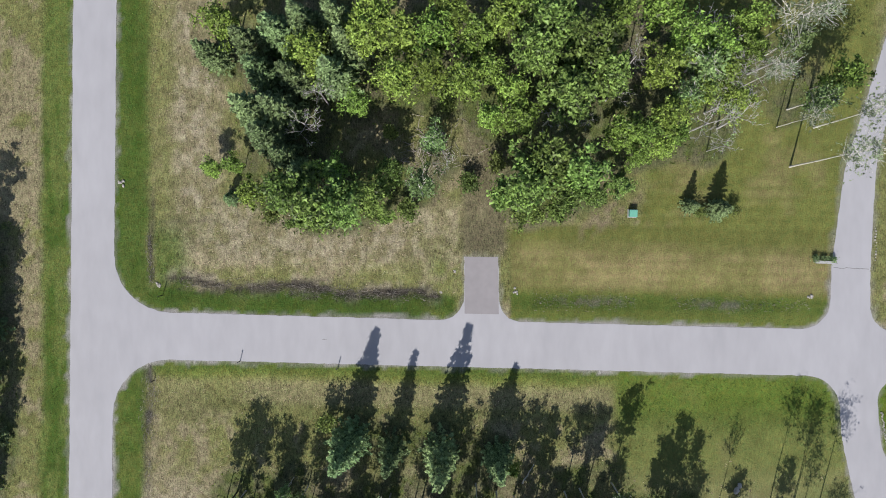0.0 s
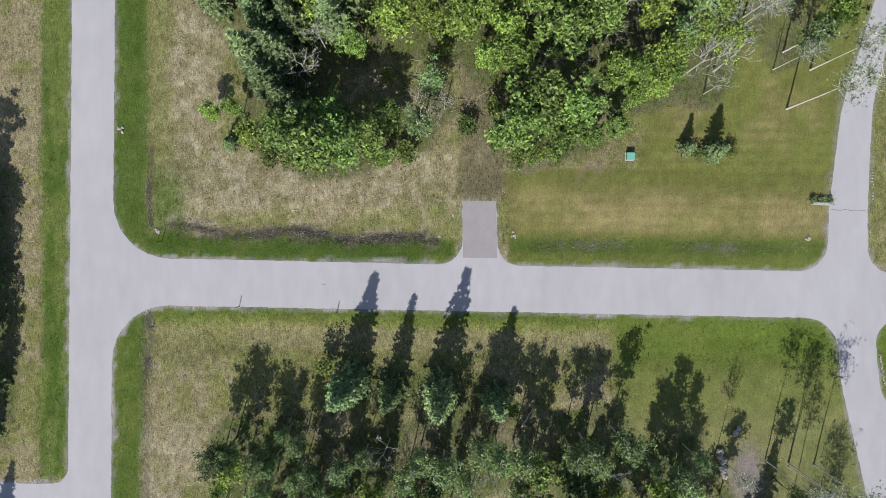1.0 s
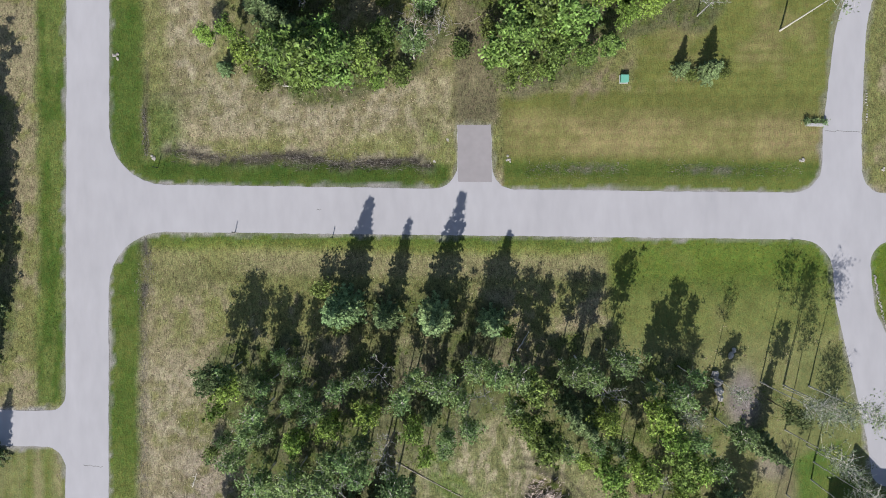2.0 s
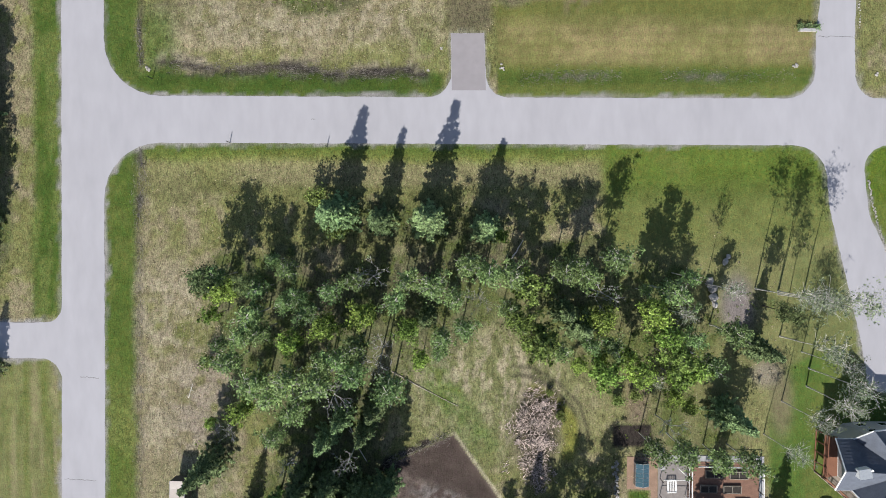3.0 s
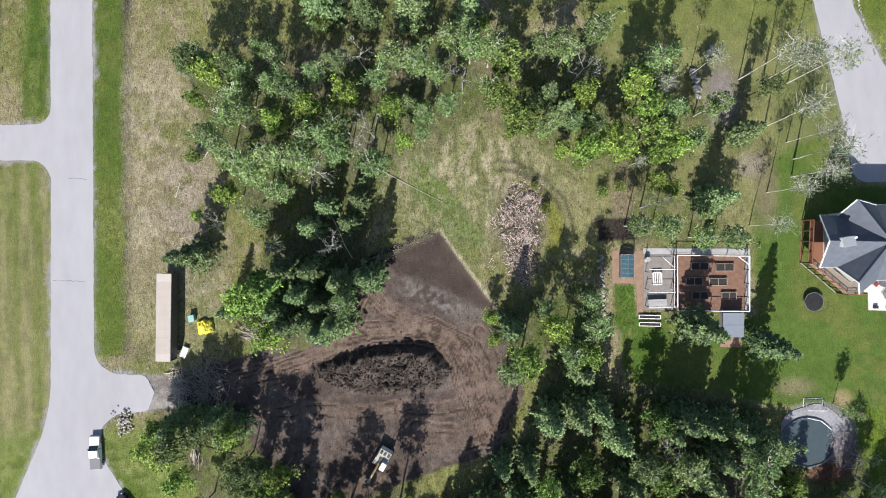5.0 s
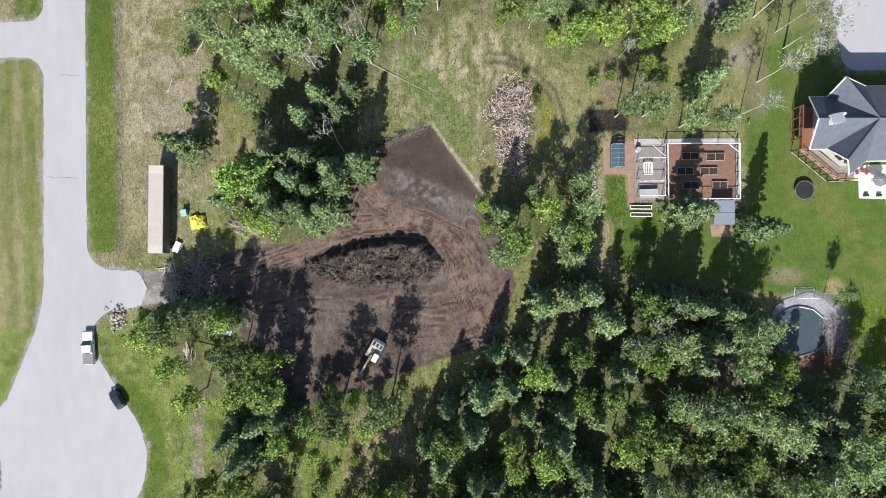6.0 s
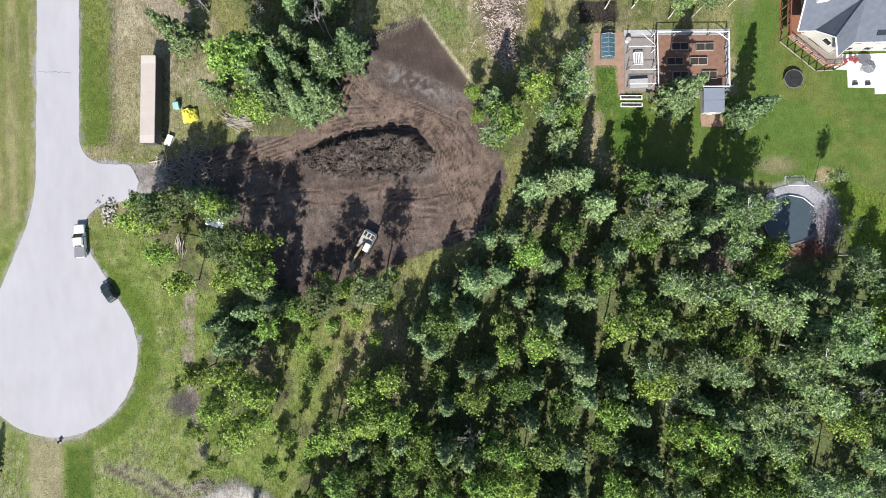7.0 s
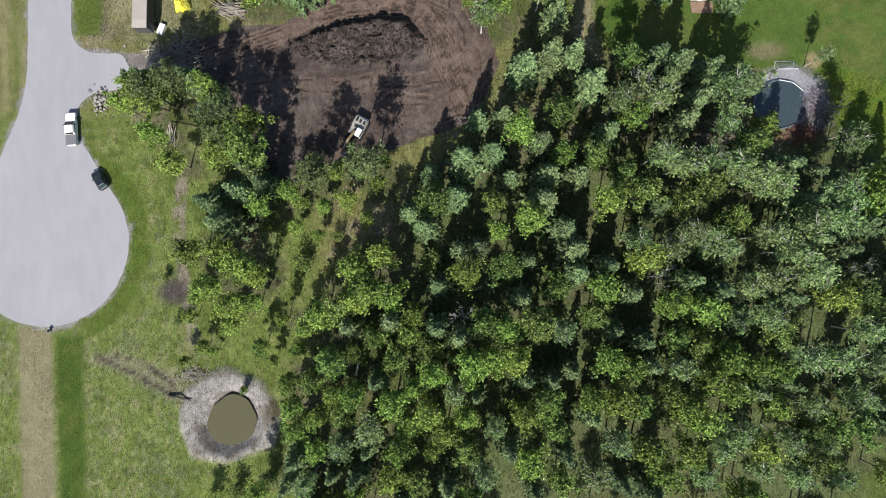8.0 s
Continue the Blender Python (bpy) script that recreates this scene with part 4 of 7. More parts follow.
    strip = ramp(-Y, 143, 147) * ramp(X, -74, -73) * (1 - ramp(X, -61, -60))
    kept = np.maximum(np.maximum(kept, 0.8 * verge), strip)
    wild_share = (1.0 - 0.62 * kept * (1 - woods)) * (1 - earth * (0.40 + 0.25 * smooth_pit))
    # blotches of growth at every size
    col *= (0.70 + 0.40 * n4 * 0.6 + 0.40 * n2 * 0.4)[..., None]

    Z = (n1 - 0.5) * 0.5 + (n2 - 0.5) * 0.14
    Z *= ramp(road, 0.2, 6)
    bank = ramp(road, 0.4, 5.0) * (1 - ramp(road, 6.0, 11))
    Z -= 0.45 * bank * (1 - earth) * ramp(60 - np.abs(X), 0, 4) * ramp(Y, -95, -90)
    Z -= 0.25 * ditch_n + 0.35 * ditch_w
    rough = ramp(-mound, -0.6, 1.4)
    Z += rough * (0.35 + 1.7 * ramp(Y - 0.05 * X, -99.5, -93.5) + (lattice(X, Y, 1.1, 71) - 0.5) * 1.2 + (lattice(X, Y, 0.55, 77) - 0.5) * 1.0)
    Z += earth * (tracks * 0.14 - ruts * 0.20) + earth * (1 - smooth_pit) * ((n4 - 0.5) * 0.14 + (n5 - 0.5) * 0.16) - 0.12 * earth
    Z -= 0.35 * ramp(-pit, 0, 0.7) * ramp(into_pit, 0, 4)
    Z += 0.5 * ring_p * (1 - ramp(-water, -2.5, 0.0)) - 1.1 * ramp(-water, -2.0, 1.0)
    for bx, by, hx, hy in ((81, -78, 18, 13), (44, -82, 14, 9), (65, -111, 6, 6), (52, -90, 4, 4)):
        Z *= ramp(np.maximum(np.abs(X - bx) - hx, np.abs(Y - by) - hy), 0, 2.5)
    Z = np.where(road < 0.25, 0.0, np.minimum(Z, 0.01 + 0.2 * np.maximum(road, 0)))
    Z = np.where(road < -1.0, -0.3, Z)

    ny, nx = X.shape
    me = bpy.data.meshes.new("ground")
    idx = np.arange(nx * ny).reshape(ny, nx)
    quads = np.stack([idx[:-1, :-1], idx[:-1, 1:], idx[1:, 1:], idx[1:, :-1]], -1).reshape(-1, 4)
    me.vertices.add(nx * ny)
    me.vertices.foreach_set("co", np.stack([X, Y, Z], -1).astype(np.float32).ravel())
    me.loops.add(quads.size)
    me.loops.foreach_set("vertex_index", quads.astype(np.int32).ravel())
    me.polygons.add(len(quads))
    me.polygons.foreach_set("loop_start", np.arange(0, quads.size, 4, dtype=np.int32))
    me.update(calc_edges=True)
    me.validate()
    att = me.color_attributes.new("growth", "FLOAT_COLOR", "POINT")
    att.data.foreach_set("color", np.concatenate([col, wild_share[..., None]], -1).astype(np.float32).ravel())
    me.shade_smooth()
    ob = new("ground", me)
    me.materials.append(ground_material())
    tagged(ob, "rough grass, mown lawn, woodland litter and bare earth", "ground", kind="structure")
    return xs, ys, Z, col, wood, road, lot


def ground_material():
    """Turf, straw and earth: fine grains, short wind-laid strokes and broader tufts over the plan's own colours."""
    m = bpy.data.materials.new("turf_and_earth")
    m.use_nodes = True
    n, l = m.node_tree.nodes, m.node_tree.links
    b = n["Principled BSDF"]
    b.inputs["Roughness"].default_value, b.inputs["Specular IOR Level"].default_value = 0.95, 0.1
    a = n.new("ShaderNodeVertexColor")
    a.layer_name = "growth"
    tc = n.new("ShaderNodeTexCoord")

    def grain(scale, detail, squeeze=(1, 1, 1), turn=0.0, bend=0.0):
        mp = n.new("ShaderNodeMapping")
        mp.inputs["Scale"].default_value, mp.inputs["Rotation"].default_value = squeeze, (0, 0, turn)
        l.new(tc.outputs["Object"], mp.inputs["Vector"])
        node = n.new("ShaderNodeTexNoise")
        node.inputs["Scale"].default_value, node.inputs["Detail"].default_value = scale, detail
        node.inputs["Roughness"].default_value, node.inputs["Distortion"].default_value = 0.68, bend
        l.new(mp.outputs["Vector"], node.inputs["Vector"])
        return node.outputs["Fac"]

    def calc(op, p, q):
        node = n.new("ShaderNodeMath")
        node.operation = op
        for socket, value in zip(node.inputs, (p, q)):
            if isinstance(value, float):
                socket.default_value = value
            else:
                l.new(value, socket)
        return node.outputs[0]

    fine = grain(4.2, 4)
    strokes = grain(2.6, 3, (1.0, 0.34, 1.0), 0.5, 1.4)
    tufts = grain(0.9, 5)
    total = calc("ADD", calc("ADD", calc("MULTIPLY", fine, 0.8), calc("MULTIPLY", strokes, 0.75)), calc("MULTIPLY", tufts, 0.45))
    r = n.new("ShaderNodeMapRange")
    r.inputs["From Min"].default_value, r.inputs["From Max"].default_value = 0.72, 1.28
    r.inputs["To Min"].default_value, r.inputs["To Max"].default_value = 0.18, 1.86
    l.new(total, r.inputs["Value"])
    calm = n.new("ShaderNodeMix")
    calm.data_type = "FLOAT"
    calm.inputs["A"].default_value = 1.03
    l.new(a.outputs["Alpha"], calm.inputs["Factor"]), l.new(r.outputs[0], calm.inputs["B"])
    k = n.new("ShaderNodeVectorMath")
    k.operation = "SCALE"
    l.new(a.outputs["Color"], k.inputs[0]), l.new(calm.outputs[0], k.inputs["Scale"])
    tint = n.new("ShaderNodeHueSaturation")
    hue = n.new("ShaderNodeMapRange")
    hue.inputs["From Min"].default_value, hue.inputs["From Max"].default_value = 0.3, 0.7
    hue.inputs["To Min"].default_value, hue.inputs["To Max"].default_value = 0.47, 0.53
    l.new(grain(1.7, 3, bend=0.8), hue.inputs["Value"])
    l.new(hue.outputs[0], tint.inputs["Hue"]), l.new(k.outputs[0], tint.inputs["Color"])
    l.new(tint.outputs[0], b.inputs["Base Color"])
    bp = n.new("ShaderNodeBump")
    bp.inputs["Strength"].default_value, bp.inputs["Distance"].default_value = 0.9, 0.16
    l.new(total, bp.inputs["Height"])
    l.new(bp.outputs[0], b.inputs["Normal"])
    return m


GX, GY, GZ, GCOL, WOOD, ROAD_D, LOT_D = build_ground()


def lie(x, y):
    """The ground's height at a place."""
    i, j = int(np.clip(np.searchsorted(GX, x), 1, len(GX) - 1)), int(np.clip(np.searchsorted(GY, y), 1, len(GY) - 1))
    return float(min(GZ[j, i], GZ[j - 1, i], GZ[j, i - 1], GZ[j - 1, i - 1]))


# ---------------------------------------------------------------- trees: how they grow
class Sticks:
    """Tapered branches with few sides, gathered into one mesh."""

    def __init__(self):
        self.v, self.f = [], []

    def add(self, pts, radii, sides=5):
        base = len(self.v)
        for i, (p, r) in enumerate(zip(pts, radii)):
            d = (Vector(pts[min(i + 1, len(pts) - 1)]) - Vector(pts[max(i - 1, 0)])).normalized()
            a = d.orthogonal().normalized()
            b = d.cross(a)
            for k in range(sides):
                w = 2 * math.pi * k / sides
                q = Vector(p) + (a * math.cos(w) + b * math.sin(w)) * r
                self.v.append((q.x, q.y, q.z))
        for i in range(len(pts) - 1):
            for k in range(sides):
                j = (k + 1) % sides
                self.f.append((base + i * sides + k, base + i * sides + j, base + (i + 1) * sides + j, base + (i + 1) * sides + k))
        self.f.append(tuple(base + (len(pts) - 1) * sides + k for k in range(sides)))


def leaves(points, sizes, rng, flat=0.42, long=1.5):
    """A pointed leaf spray at every point."""
    n = len(points)
    nrm = rng.normal(size=(n, 3))
    nrm[:, 2] = np.abs(nrm[:, 2]) + flat
    nrm /= np.linalg.norm(nrm, axis=1)[:, None]
    t = rng.normal(size=(n, 3))
    t -= nrm * np.sum(t * nrm, 1)[:, None]
    t /= np.linalg.norm(t, axis=1)[:, None]
    s = np.cross(nrm, t)
    a = (sizes * long / 2)[:, None]
    b = (sizes / 2)[:, None]
    v = np.stack([points - t * a - s * b, points - t * a * 0.7 + s * b, points + t * a], 1).reshape(-1, 3)
    return v, np.arange(n * 3).reshape(n, 3)


def broadleaf(kind, h, seed, name, bark, label, count, size, low, spread, twiggy):
    rng, rnd = np.random.RandomState(seed), random.Random(seed)
    tree = new(name)
    st, tips = Sticks(), []
    lean = Vector((rnd.uniform(-0.03, 0.03), rnd.uniform(-0.03, 0.03), 0))
    spine = [Vector((0, 0, -0.4))] + [Vector((lean.x * h * k / 8 + rnd.uniform(-.06, .06), lean.y * h * k / 8 + rnd.uniform(-.06, .06), h * 0.95 * k / 8)) for k in range(1, 9)]
    base_r = (0.0046 if kind == "birches" else 0.0080) * h + 0.025
    st.add(spine, [base_r * (1.25 if k == 0 else (1 - 0.9 * k / 8)) for k in range(9)], 7)
    limbs = int(14 + 5 * rnd.random())
    for i in range(limbs):
        f = low + (0.96 - low) * (i + rnd.random()) / limbs
        at = spine[min(7, int(f * 8))].lerp(spine[min(8, int(f * 8) + 1)], f * 8 - int(f * 8))
        az = i * 2.4 + rnd.uniform(-0.5, 0.5)
        env = math.sin(math.pi * min(1, max(0.12, (f - low) / (1 - low) * 0.82 + 0.18))) ** 0.7
        reach = spread * h * env * rnd.uniform(0.65, 1.25)
        rise = reach * rnd.uniform(0.35, 0.9)
        pts = [at]
        for k in (1, 2, 3):
            pts.append(at + Vector((math.cos(az) * reach * k / 3 + rnd.uniform(-.2, .2), math.sin(az) * reach * k / 3 + rnd.uniform(-.2, .2), rise * (k / 3) ** 1.2)))
        r0 = base_r * (1 - 0.85 * f) * (0.4 if kind == "birches" else 0.55)
        st.add(pts, [r0, r0 * 0.7, r0 * 0.45, 0.012], 4)
        tips += [(pts[3], 1.0), (pts[2].lerp(pts[3], 0.3), 0.9)]
        if twiggy > 1:
            for q in (pts[2], pts[3]):
                e = q + Vector((math.cos(az) + rnd.gauss(0, 0.6), math.sin(az) + rnd.gauss(0, 0.6), rnd.uniform(0.6, 1.6))) * (0.05 * h)
                st.add([q, e], [0.022, 0.012] if kind == "birches" else [0.038, 0.016], 3)
        for _ in range(2 + int(twiggy)):
            s = pts[1].lerp(pts[3], rnd.random())
            e = s + Vector((rnd.gauss(0, 0.9), rnd.gauss(0, 0.9), rnd.uniform(0.1, 1.2))) * (0.055 * h)
            st.add([s, e], [0.036, 0.014] if kind == "aspens" else [0.03, 0.008], 3)
            tips.append((e, 0.8))
    part_t = link_mesh("trunk", st.v, st.f, bark, tree)
    clumps = np.array([tuple(p) for p, _ in tips])
    clumps = clumps[rng.rand(len(clumps)) < (0.5 if kind == "birches" else 0.66)]
    pick = rng.randint(0, len(clumps), count)
    sig = (0.017 if kind == "birches" else 0.0235) * h
    gap = rng.rand(len(clumps)) * 1.1 + 0.45
    pos = clumps[pick] + rng.normal(size=(count, 3)) * (sig * gap[pick])[:, None] * np.array([1, 1, 0.6])
    v, f = leaves(pos, size * rng.uniform(0.6, 1.35, count), rng)
    link_mesh("crown", v, f, LEAF[kind], tree)
    return tagged(tree, label, "tree", kind)


def spruce(h, seed):
    rng, rnd = np.random.RandomState(seed), random.Random(seed)
    tree = new("spruce_tree")
    st = Sticks()
    st.add([(0, 0, -0.4), (0, 0, h * 0.5), (0, 0, h)], [0.011 * h + 0.03, 0.006 * h, 0.01], 7)
    P, S = [], []
    levels = int(h * 1.5)
    for i in range(levels):
        f = 0.10 + 0.88 * i / levels
        reach = 0.185 * h * (1 - f) ** 0.78 * rnd.uniform(0.8, 1.1) + 0.15
        m = 8 if f < 0.75 else 6
        for k in range(m):
            az = 2 * math.pi * (k + rnd.random() * 0.7) / m + i * 1.3
            r = reach * rnd.uniform(0.7, 1.2)
            z0, drop = f * h, -0.22 * r
            e = Vector((math.cos(az) * r, math.sin(az) * r, z0 + drop))
            if k % 2 == 0:
                st.add([(0, 0, z0), e], [0.025, 0.006], 3)
            c = max(7, int(r * 11))
            s = np.sqrt(rng.rand(c))
            side = rng.normal(size=c) * 0.11 * r * (1.15 - s)
            P.append(np.stack([math.cos(az) * r * s - math.sin(az) * side, math.sin(az) * r * s + math.cos(az) * side, z0 + drop * s + rng.normal(size=c) * 0.07], 1))
            S.append(np.full(c, 0.27) * (0.75 + 0.5 * rng.rand(c)))
    link_mesh("trunk", st.v, st.f, BARK["brown"], tree)
    v, f = leaves(np.concatenate(P), np.concatenate(S), rng, 1.0, 2.3)
    link_mesh("crown", v, f, LEAF["spruces"], tree)
    return tagged(tree, "dark green conical spruce with dense drooping boughs", "tree", "spruces")


def bare_tree(h, seed):
    rnd = random.Random(seed)
    rng = np.random.RandomState(seed)
    tree = new("bare_tree")
    st, ends = Sticks(), []

    def grow(p, d, length, r, depth):
        e = p + d * length
        mid = p.lerp(e, 0.5) + Vector((rnd.gauss(0, 0.05), rnd.gauss(0, 0.05), 0)) * length
        st.add([p, mid, e] if depth else [p, e], [r, r * 0.8, r * 0.55] if depth else [r, r * 0.5], 4 if depth > 1 else 3)
        if depth == 0:
            ends.append(tuple(e))
            return
        for _ in range(3):
            q = p.lerp(e, rnd.uniform(0.35, 1.0))
            nd = (d + Vector((rnd.gauss(0, 0.55), rnd.gauss(0, 0.55), rnd.gauss(0.1, 0.3)))).normalized()
            grow(q, nd, length * rnd.uniform(0.5, 0.75), max(r * 0.5, 0.018), depth - 1)

    top = Vector((rnd.uniform(-.5, .5), rnd.uniform(-.5, .5), h * 0.6))
    st.add([(0, 0, -0.4), top * 0.5, top], [0.010 * h, 0.008 * h, 0.006 * h], 6)
    for k in range(4):
        a = k * 1.57 + rnd.random()
        grow(top * (0.72 + 0.09 * k), Vector((math.cos(a) * 0.6, math.sin(a) * 0.6, 0.8)).normalized(), h * 0.17, 0.05, 3)
    link_mesh("trunk", st.v, st.f, BARK["bare"], tree)
    ends = np.array(ends)
    keep = ends[rng.rand(len(ends)) < 0.4]
    v, f = leaves(keep + rng.normal(size=keep.shape) * 0.15, np.full(len(keep), 0.2), rng)
    link_mesh("crown", v, f, LEAF["aspens"], tree, label="a few pale green leaf buds")
    return tagged(tree, "nearly leafless tree with pale grey twigs", "tree", "bare")


def shrub(seed):
    rnd, rng = random.Random(seed), np.random.RandomState(seed)
    tree = new("shrub")
    st, ends = Sticks(), []
    for k in range(9):
        a, r = k * 2.4, rnd.uniform(0.4, 1.4)
        e = Vector((math.cos(a) * r, math.sin(a) * r, rnd.uniform(2.0, 3.8)))
        st.add([(0, 0, -0.2), e * 0.5 + Vector((0, 0, 0.3)), e], [0.05, 0.03, 0.01], 3)
        ends += [e, e * 0.75, e * 0.5]
    link_mesh("trunk", st.v, st.f, BARK["grey"], tree)
    c = np.array([tuple(e) for e in ends])
    pos = c[rng.randint(0, len(c), 900)] + rng.normal(size=(900, 3)) * 0.38
    pos[:, 2] = np.abs(pos[:, 2])
    v, f = leaves(pos, 0.22 * rng.uniform(0.6, 1.3, 900), rng)
    link_mesh("crown", v, f, LEAF["shrubs"], tree)
    return tagged(tree, "low leafy shrub in the undergrowth", "shrub", "shrubs")


MODELS = {
    "aspens": [broadleaf("aspens", 16, 100 + i, "aspen_tree", BARK["pale"], "slender aspen with a pale trunk and thin grey-green leaves", 1900, 0.268, 0.44, 0.080, 2) for i in range(4)],
    "bright": [broadleaf("bright", 16, 200 + i, "broadleaf_tree", BARK["grey"], "broadleaf tree with fresh yellow-green spring leaves", 2500, 0.294, 0.36, 0.112, 1) for i in range(4)],
    "dense": [broadleaf("dense", 16, 300 + i, "maple_tree", BARK["grey"], "broad tree with a dense mid-green crown", 3400, 0.308, 0.30, 0.140, 1) for i in range(3)],
    "birches": [broadleaf("birches", 20, 400 + i, "birch_tree", BARK["pale"], "tall thin birch with a white trunk and sparse crown", 620, 0.20, 0.62, 0.070, 2) for i in range(3)],
    "pines": [broadleaf("pines", 16, 450 + i, "pine_tree", BARK["brown"], "tall pine with a bare trunk and a rounded dark crown", 2600, 0.25, 0.46, 0.120, 1) for i in range(2)],
    "spruces": [spruce(16, 500 + i) for i in range(3)],
    "bare": [bare_tree(15, 600 + i) for i in range(3)],
    "shrubs": [shrub(700 + i) for i in range(2)],
}
HEIGHT = {"birches": 20.0, "bare": 15.0, "shrubs": 4.0}


def plant_all():
    """Every model stands at the place in its kind that suits its own height best; the rest are copies of it."""
    rnd = random.Random(5)
    for kind, models in MODELS.items():
        places = sorted((t for t in TREES if t[0] == kind), key=lambda t: abs(t[3] - HEIGHT.get(kind, 16.0)))
        for i, (_, x, y, h) in enumerate(places):
            spin = rnd.uniform(0, 360)
            s = h / HEIGHT.get(kind, 16.0)
            wide = s * rnd.uniform(0.88, 1.15) * (1.25 if h < 9 and kind != "shrubs" else 1.0) * (1.12 if y > -15 else 0.84 if y > -58 and kind != "spruces" else 0.98)
            if i < len(models):
                models[i].matrix_basis = pose(x, y, lie(x, y), 0, 0, spin)
            else:
                copy_thing(rnd.choice(models), pose(x, y, lie(x, y), 0, 0, spin) @ Matrix.Diagonal((wide, wide, s, 1)))


plant_all()

# ---------------------------------------------------------------- making things
def box(bm, cx, cy, cz, sx, sy, sz, turn=0.0, bevel=0.0, tilt=(0, 0)):
    """A block centred at that place, with worn edges where bevel is given."""
    m = Matrix.Translation((cx, cy, cz)) @ Euler((radians(tilt[0]), radians(tilt[1]), radians(turn))).to_matrix().to_4x4() @ Matrix.Diagonal((sx, sy, sz, 1))
    r = bmesh.ops.create_cube(bm, size=1.0, matrix=m)
    if bevel:
        es = list({e for v in r["verts"] for e in v.link_edges})
        bmesh.ops.bevel(bm, geom=es, offset=bevel, segments=1, affect="EDGES")
    return bm


def tube(bm, a, b, r, sides=8, r2=None):
    a, b = Vector(a), Vector(b)
    d = b - a
    m = Matrix.Translation((a + b) / 2) @ d.to_track_quat("Z", "Y").to_matrix().to_4x4()
    bmesh.ops.create_cone(bm, cap_ends=True, segments=sides, radius1=r, radius2=r if r2 is None else r2, depth=d.length, matrix=m)
    return bm


def block(name, mat, parent, cx, cy, cz, sx, sy, sz, turn=0.0, bevel=0.02, label="", tilt=(0, 0)):
    return part(name, box(bmesh.new(), cx, cy, cz, sx, sy, sz, turn, bevel, tilt), mat, parent, label)


def bar(name, mat, parent, a, b, r, sides=8, label="", r2=None):
    return part(name, tube(bmesh.new(), a, b, r, sides, r2), mat, parent, label)


def thing(name, x, y, z, turn, label, category, group=""):
    ob = new(name)
    ob.matrix_basis = pose(x, y, z, 0, 0, turn)
    return tagged(ob, label, category, group)


def slab(name, outline, z0, z1, mat, parent=None, label=""):
    bm = bmesh.new()
    lo, hi = [bm.verts.new((x, y, z0)) for x, y in outline], [bm.verts.new((x, y, z1)) for x, y in outline]
    n = len(outline)
    for i in range(n):
        bm.faces.new((lo[i], lo[(i + 1) % n], hi[(i + 1) % n], hi[i]))
    bm.faces.new(hi), bm.faces.new(lo[::-1])
    bmesh.ops.recalc_face_normals(bm, faces=bm.faces)
    return part(name, bm, mat, parent, label)


def stone_mesh(name, seed, mat):
    rnd = random.Random(seed)
    bm = bmesh.new()
    bmesh.ops.create_icosphere(bm, subdivisions=1, radius=0.5)
    for v in bm.verts:
        v.co *= rnd.uniform(0.78, 1.15)
        v.co.z *= 0.7
    me = bpy.data.meshes.new(name)
    bm.to_mesh(me)
    bm.free()
    me.materials.append(mat)
    return me


white_paint = shade("white_paint", (0.62, 0.62, 0.61), 0.5, 1.5, 14, 0.08, 0.1)
dark_metal = shade("dark_metal", (0.031, 0.032, 0.035), 0.5, 3, 30, 0.25, 0.1, 0.3)
rubber = shade("black_rubber", (0.015, 0.015, 0.016), 0.85, 6, 40, 0.3, 0.4)
steel = shade("galvanised_steel", (0.340, 0.354, 0.367), 0.45, 3, 25, 0.15, 0.1, 0.6)
glass_dark = shade("dark_glass", (0.014, 0.018, 0.020), 0.08, 2, 20, 0.15, 0, gloss=0.6)
shingle = shade("grey_shingle", (0.080, 0.090, 0.112), 0.9, 1.2, 9, 0.26, 0.6)
cedar = shade("red_cedar", (0.173, 0.078, 0.046), 0.75, 2, 22, 0.28, 0.4, scale_xyz=(1, 5, 5))
siding = shade("pale_siding", (0.354, 0.340, 0.313), 0.7, 1.0, 10, 0.1, 0.2, scale_xyz=(0.3, 0.3, 6))
concrete = shade("pale_concrete", (0.272, 0.269, 0.272), 0.9, 0.6, 7, 0.2, 0.3)
mulch = shade("red_mulch", (0.146, 0.083, 0.060), 0.95, 1.2, 9, 0.38, 0.8)
gravel = shade("grey_gravel", (0.170, 0.153, 0.146), 0.95, 1.4, 14, 0.25, 0.8)
black_soil = shade("black_soil", (0.027, 0.023, 0.020), 0.95, 2, 16, 0.4, 0.9)
stone_mat = shade("field_stone", (0.272, 0.255, 0.235), 0.85, 2.5, 16, 0.25, 0.6, random_by="object")
wood_grey = shade("weathered_wood", (0.245, 0.218, 0.184), 0.9, 3, 26, 0.3, 0.5, random_by="island")
stick_mat = shade("dry_brushwood", (0.320, 0.262, 0.231), 0.95, 3, 18, 0.9, 0.5, random_by="island")
clod_mat = shade("black_clod", (0.034, 0.028, 0.024), 0.95, 3, 18, 0.45, 0.8, random_by="island")

# ---------------------------------------------------------------- the house
EAVE_Z, RIDGE_Z = 7.4, 11.0
EAVE = {"north": (73.9, -70.5), "north_valley": (67.7, -72.0), "west_north": (64.8, -71.85), "west_south": (64.6, -80.35), "south_valley": (67.3, -80.45),
        "south": (70.8, -84.9), "back": (73.6, -82.7), "back_end": (95.0, -83.3), "north_end": (95.0, -71.4)}
RIDGE = {"north": (68.9, -69.65), "west": (64.4, -76.0), "south": (68.7, -82.8), "hub": (73.6, -76.5), "end": (89.0, -77.3)}


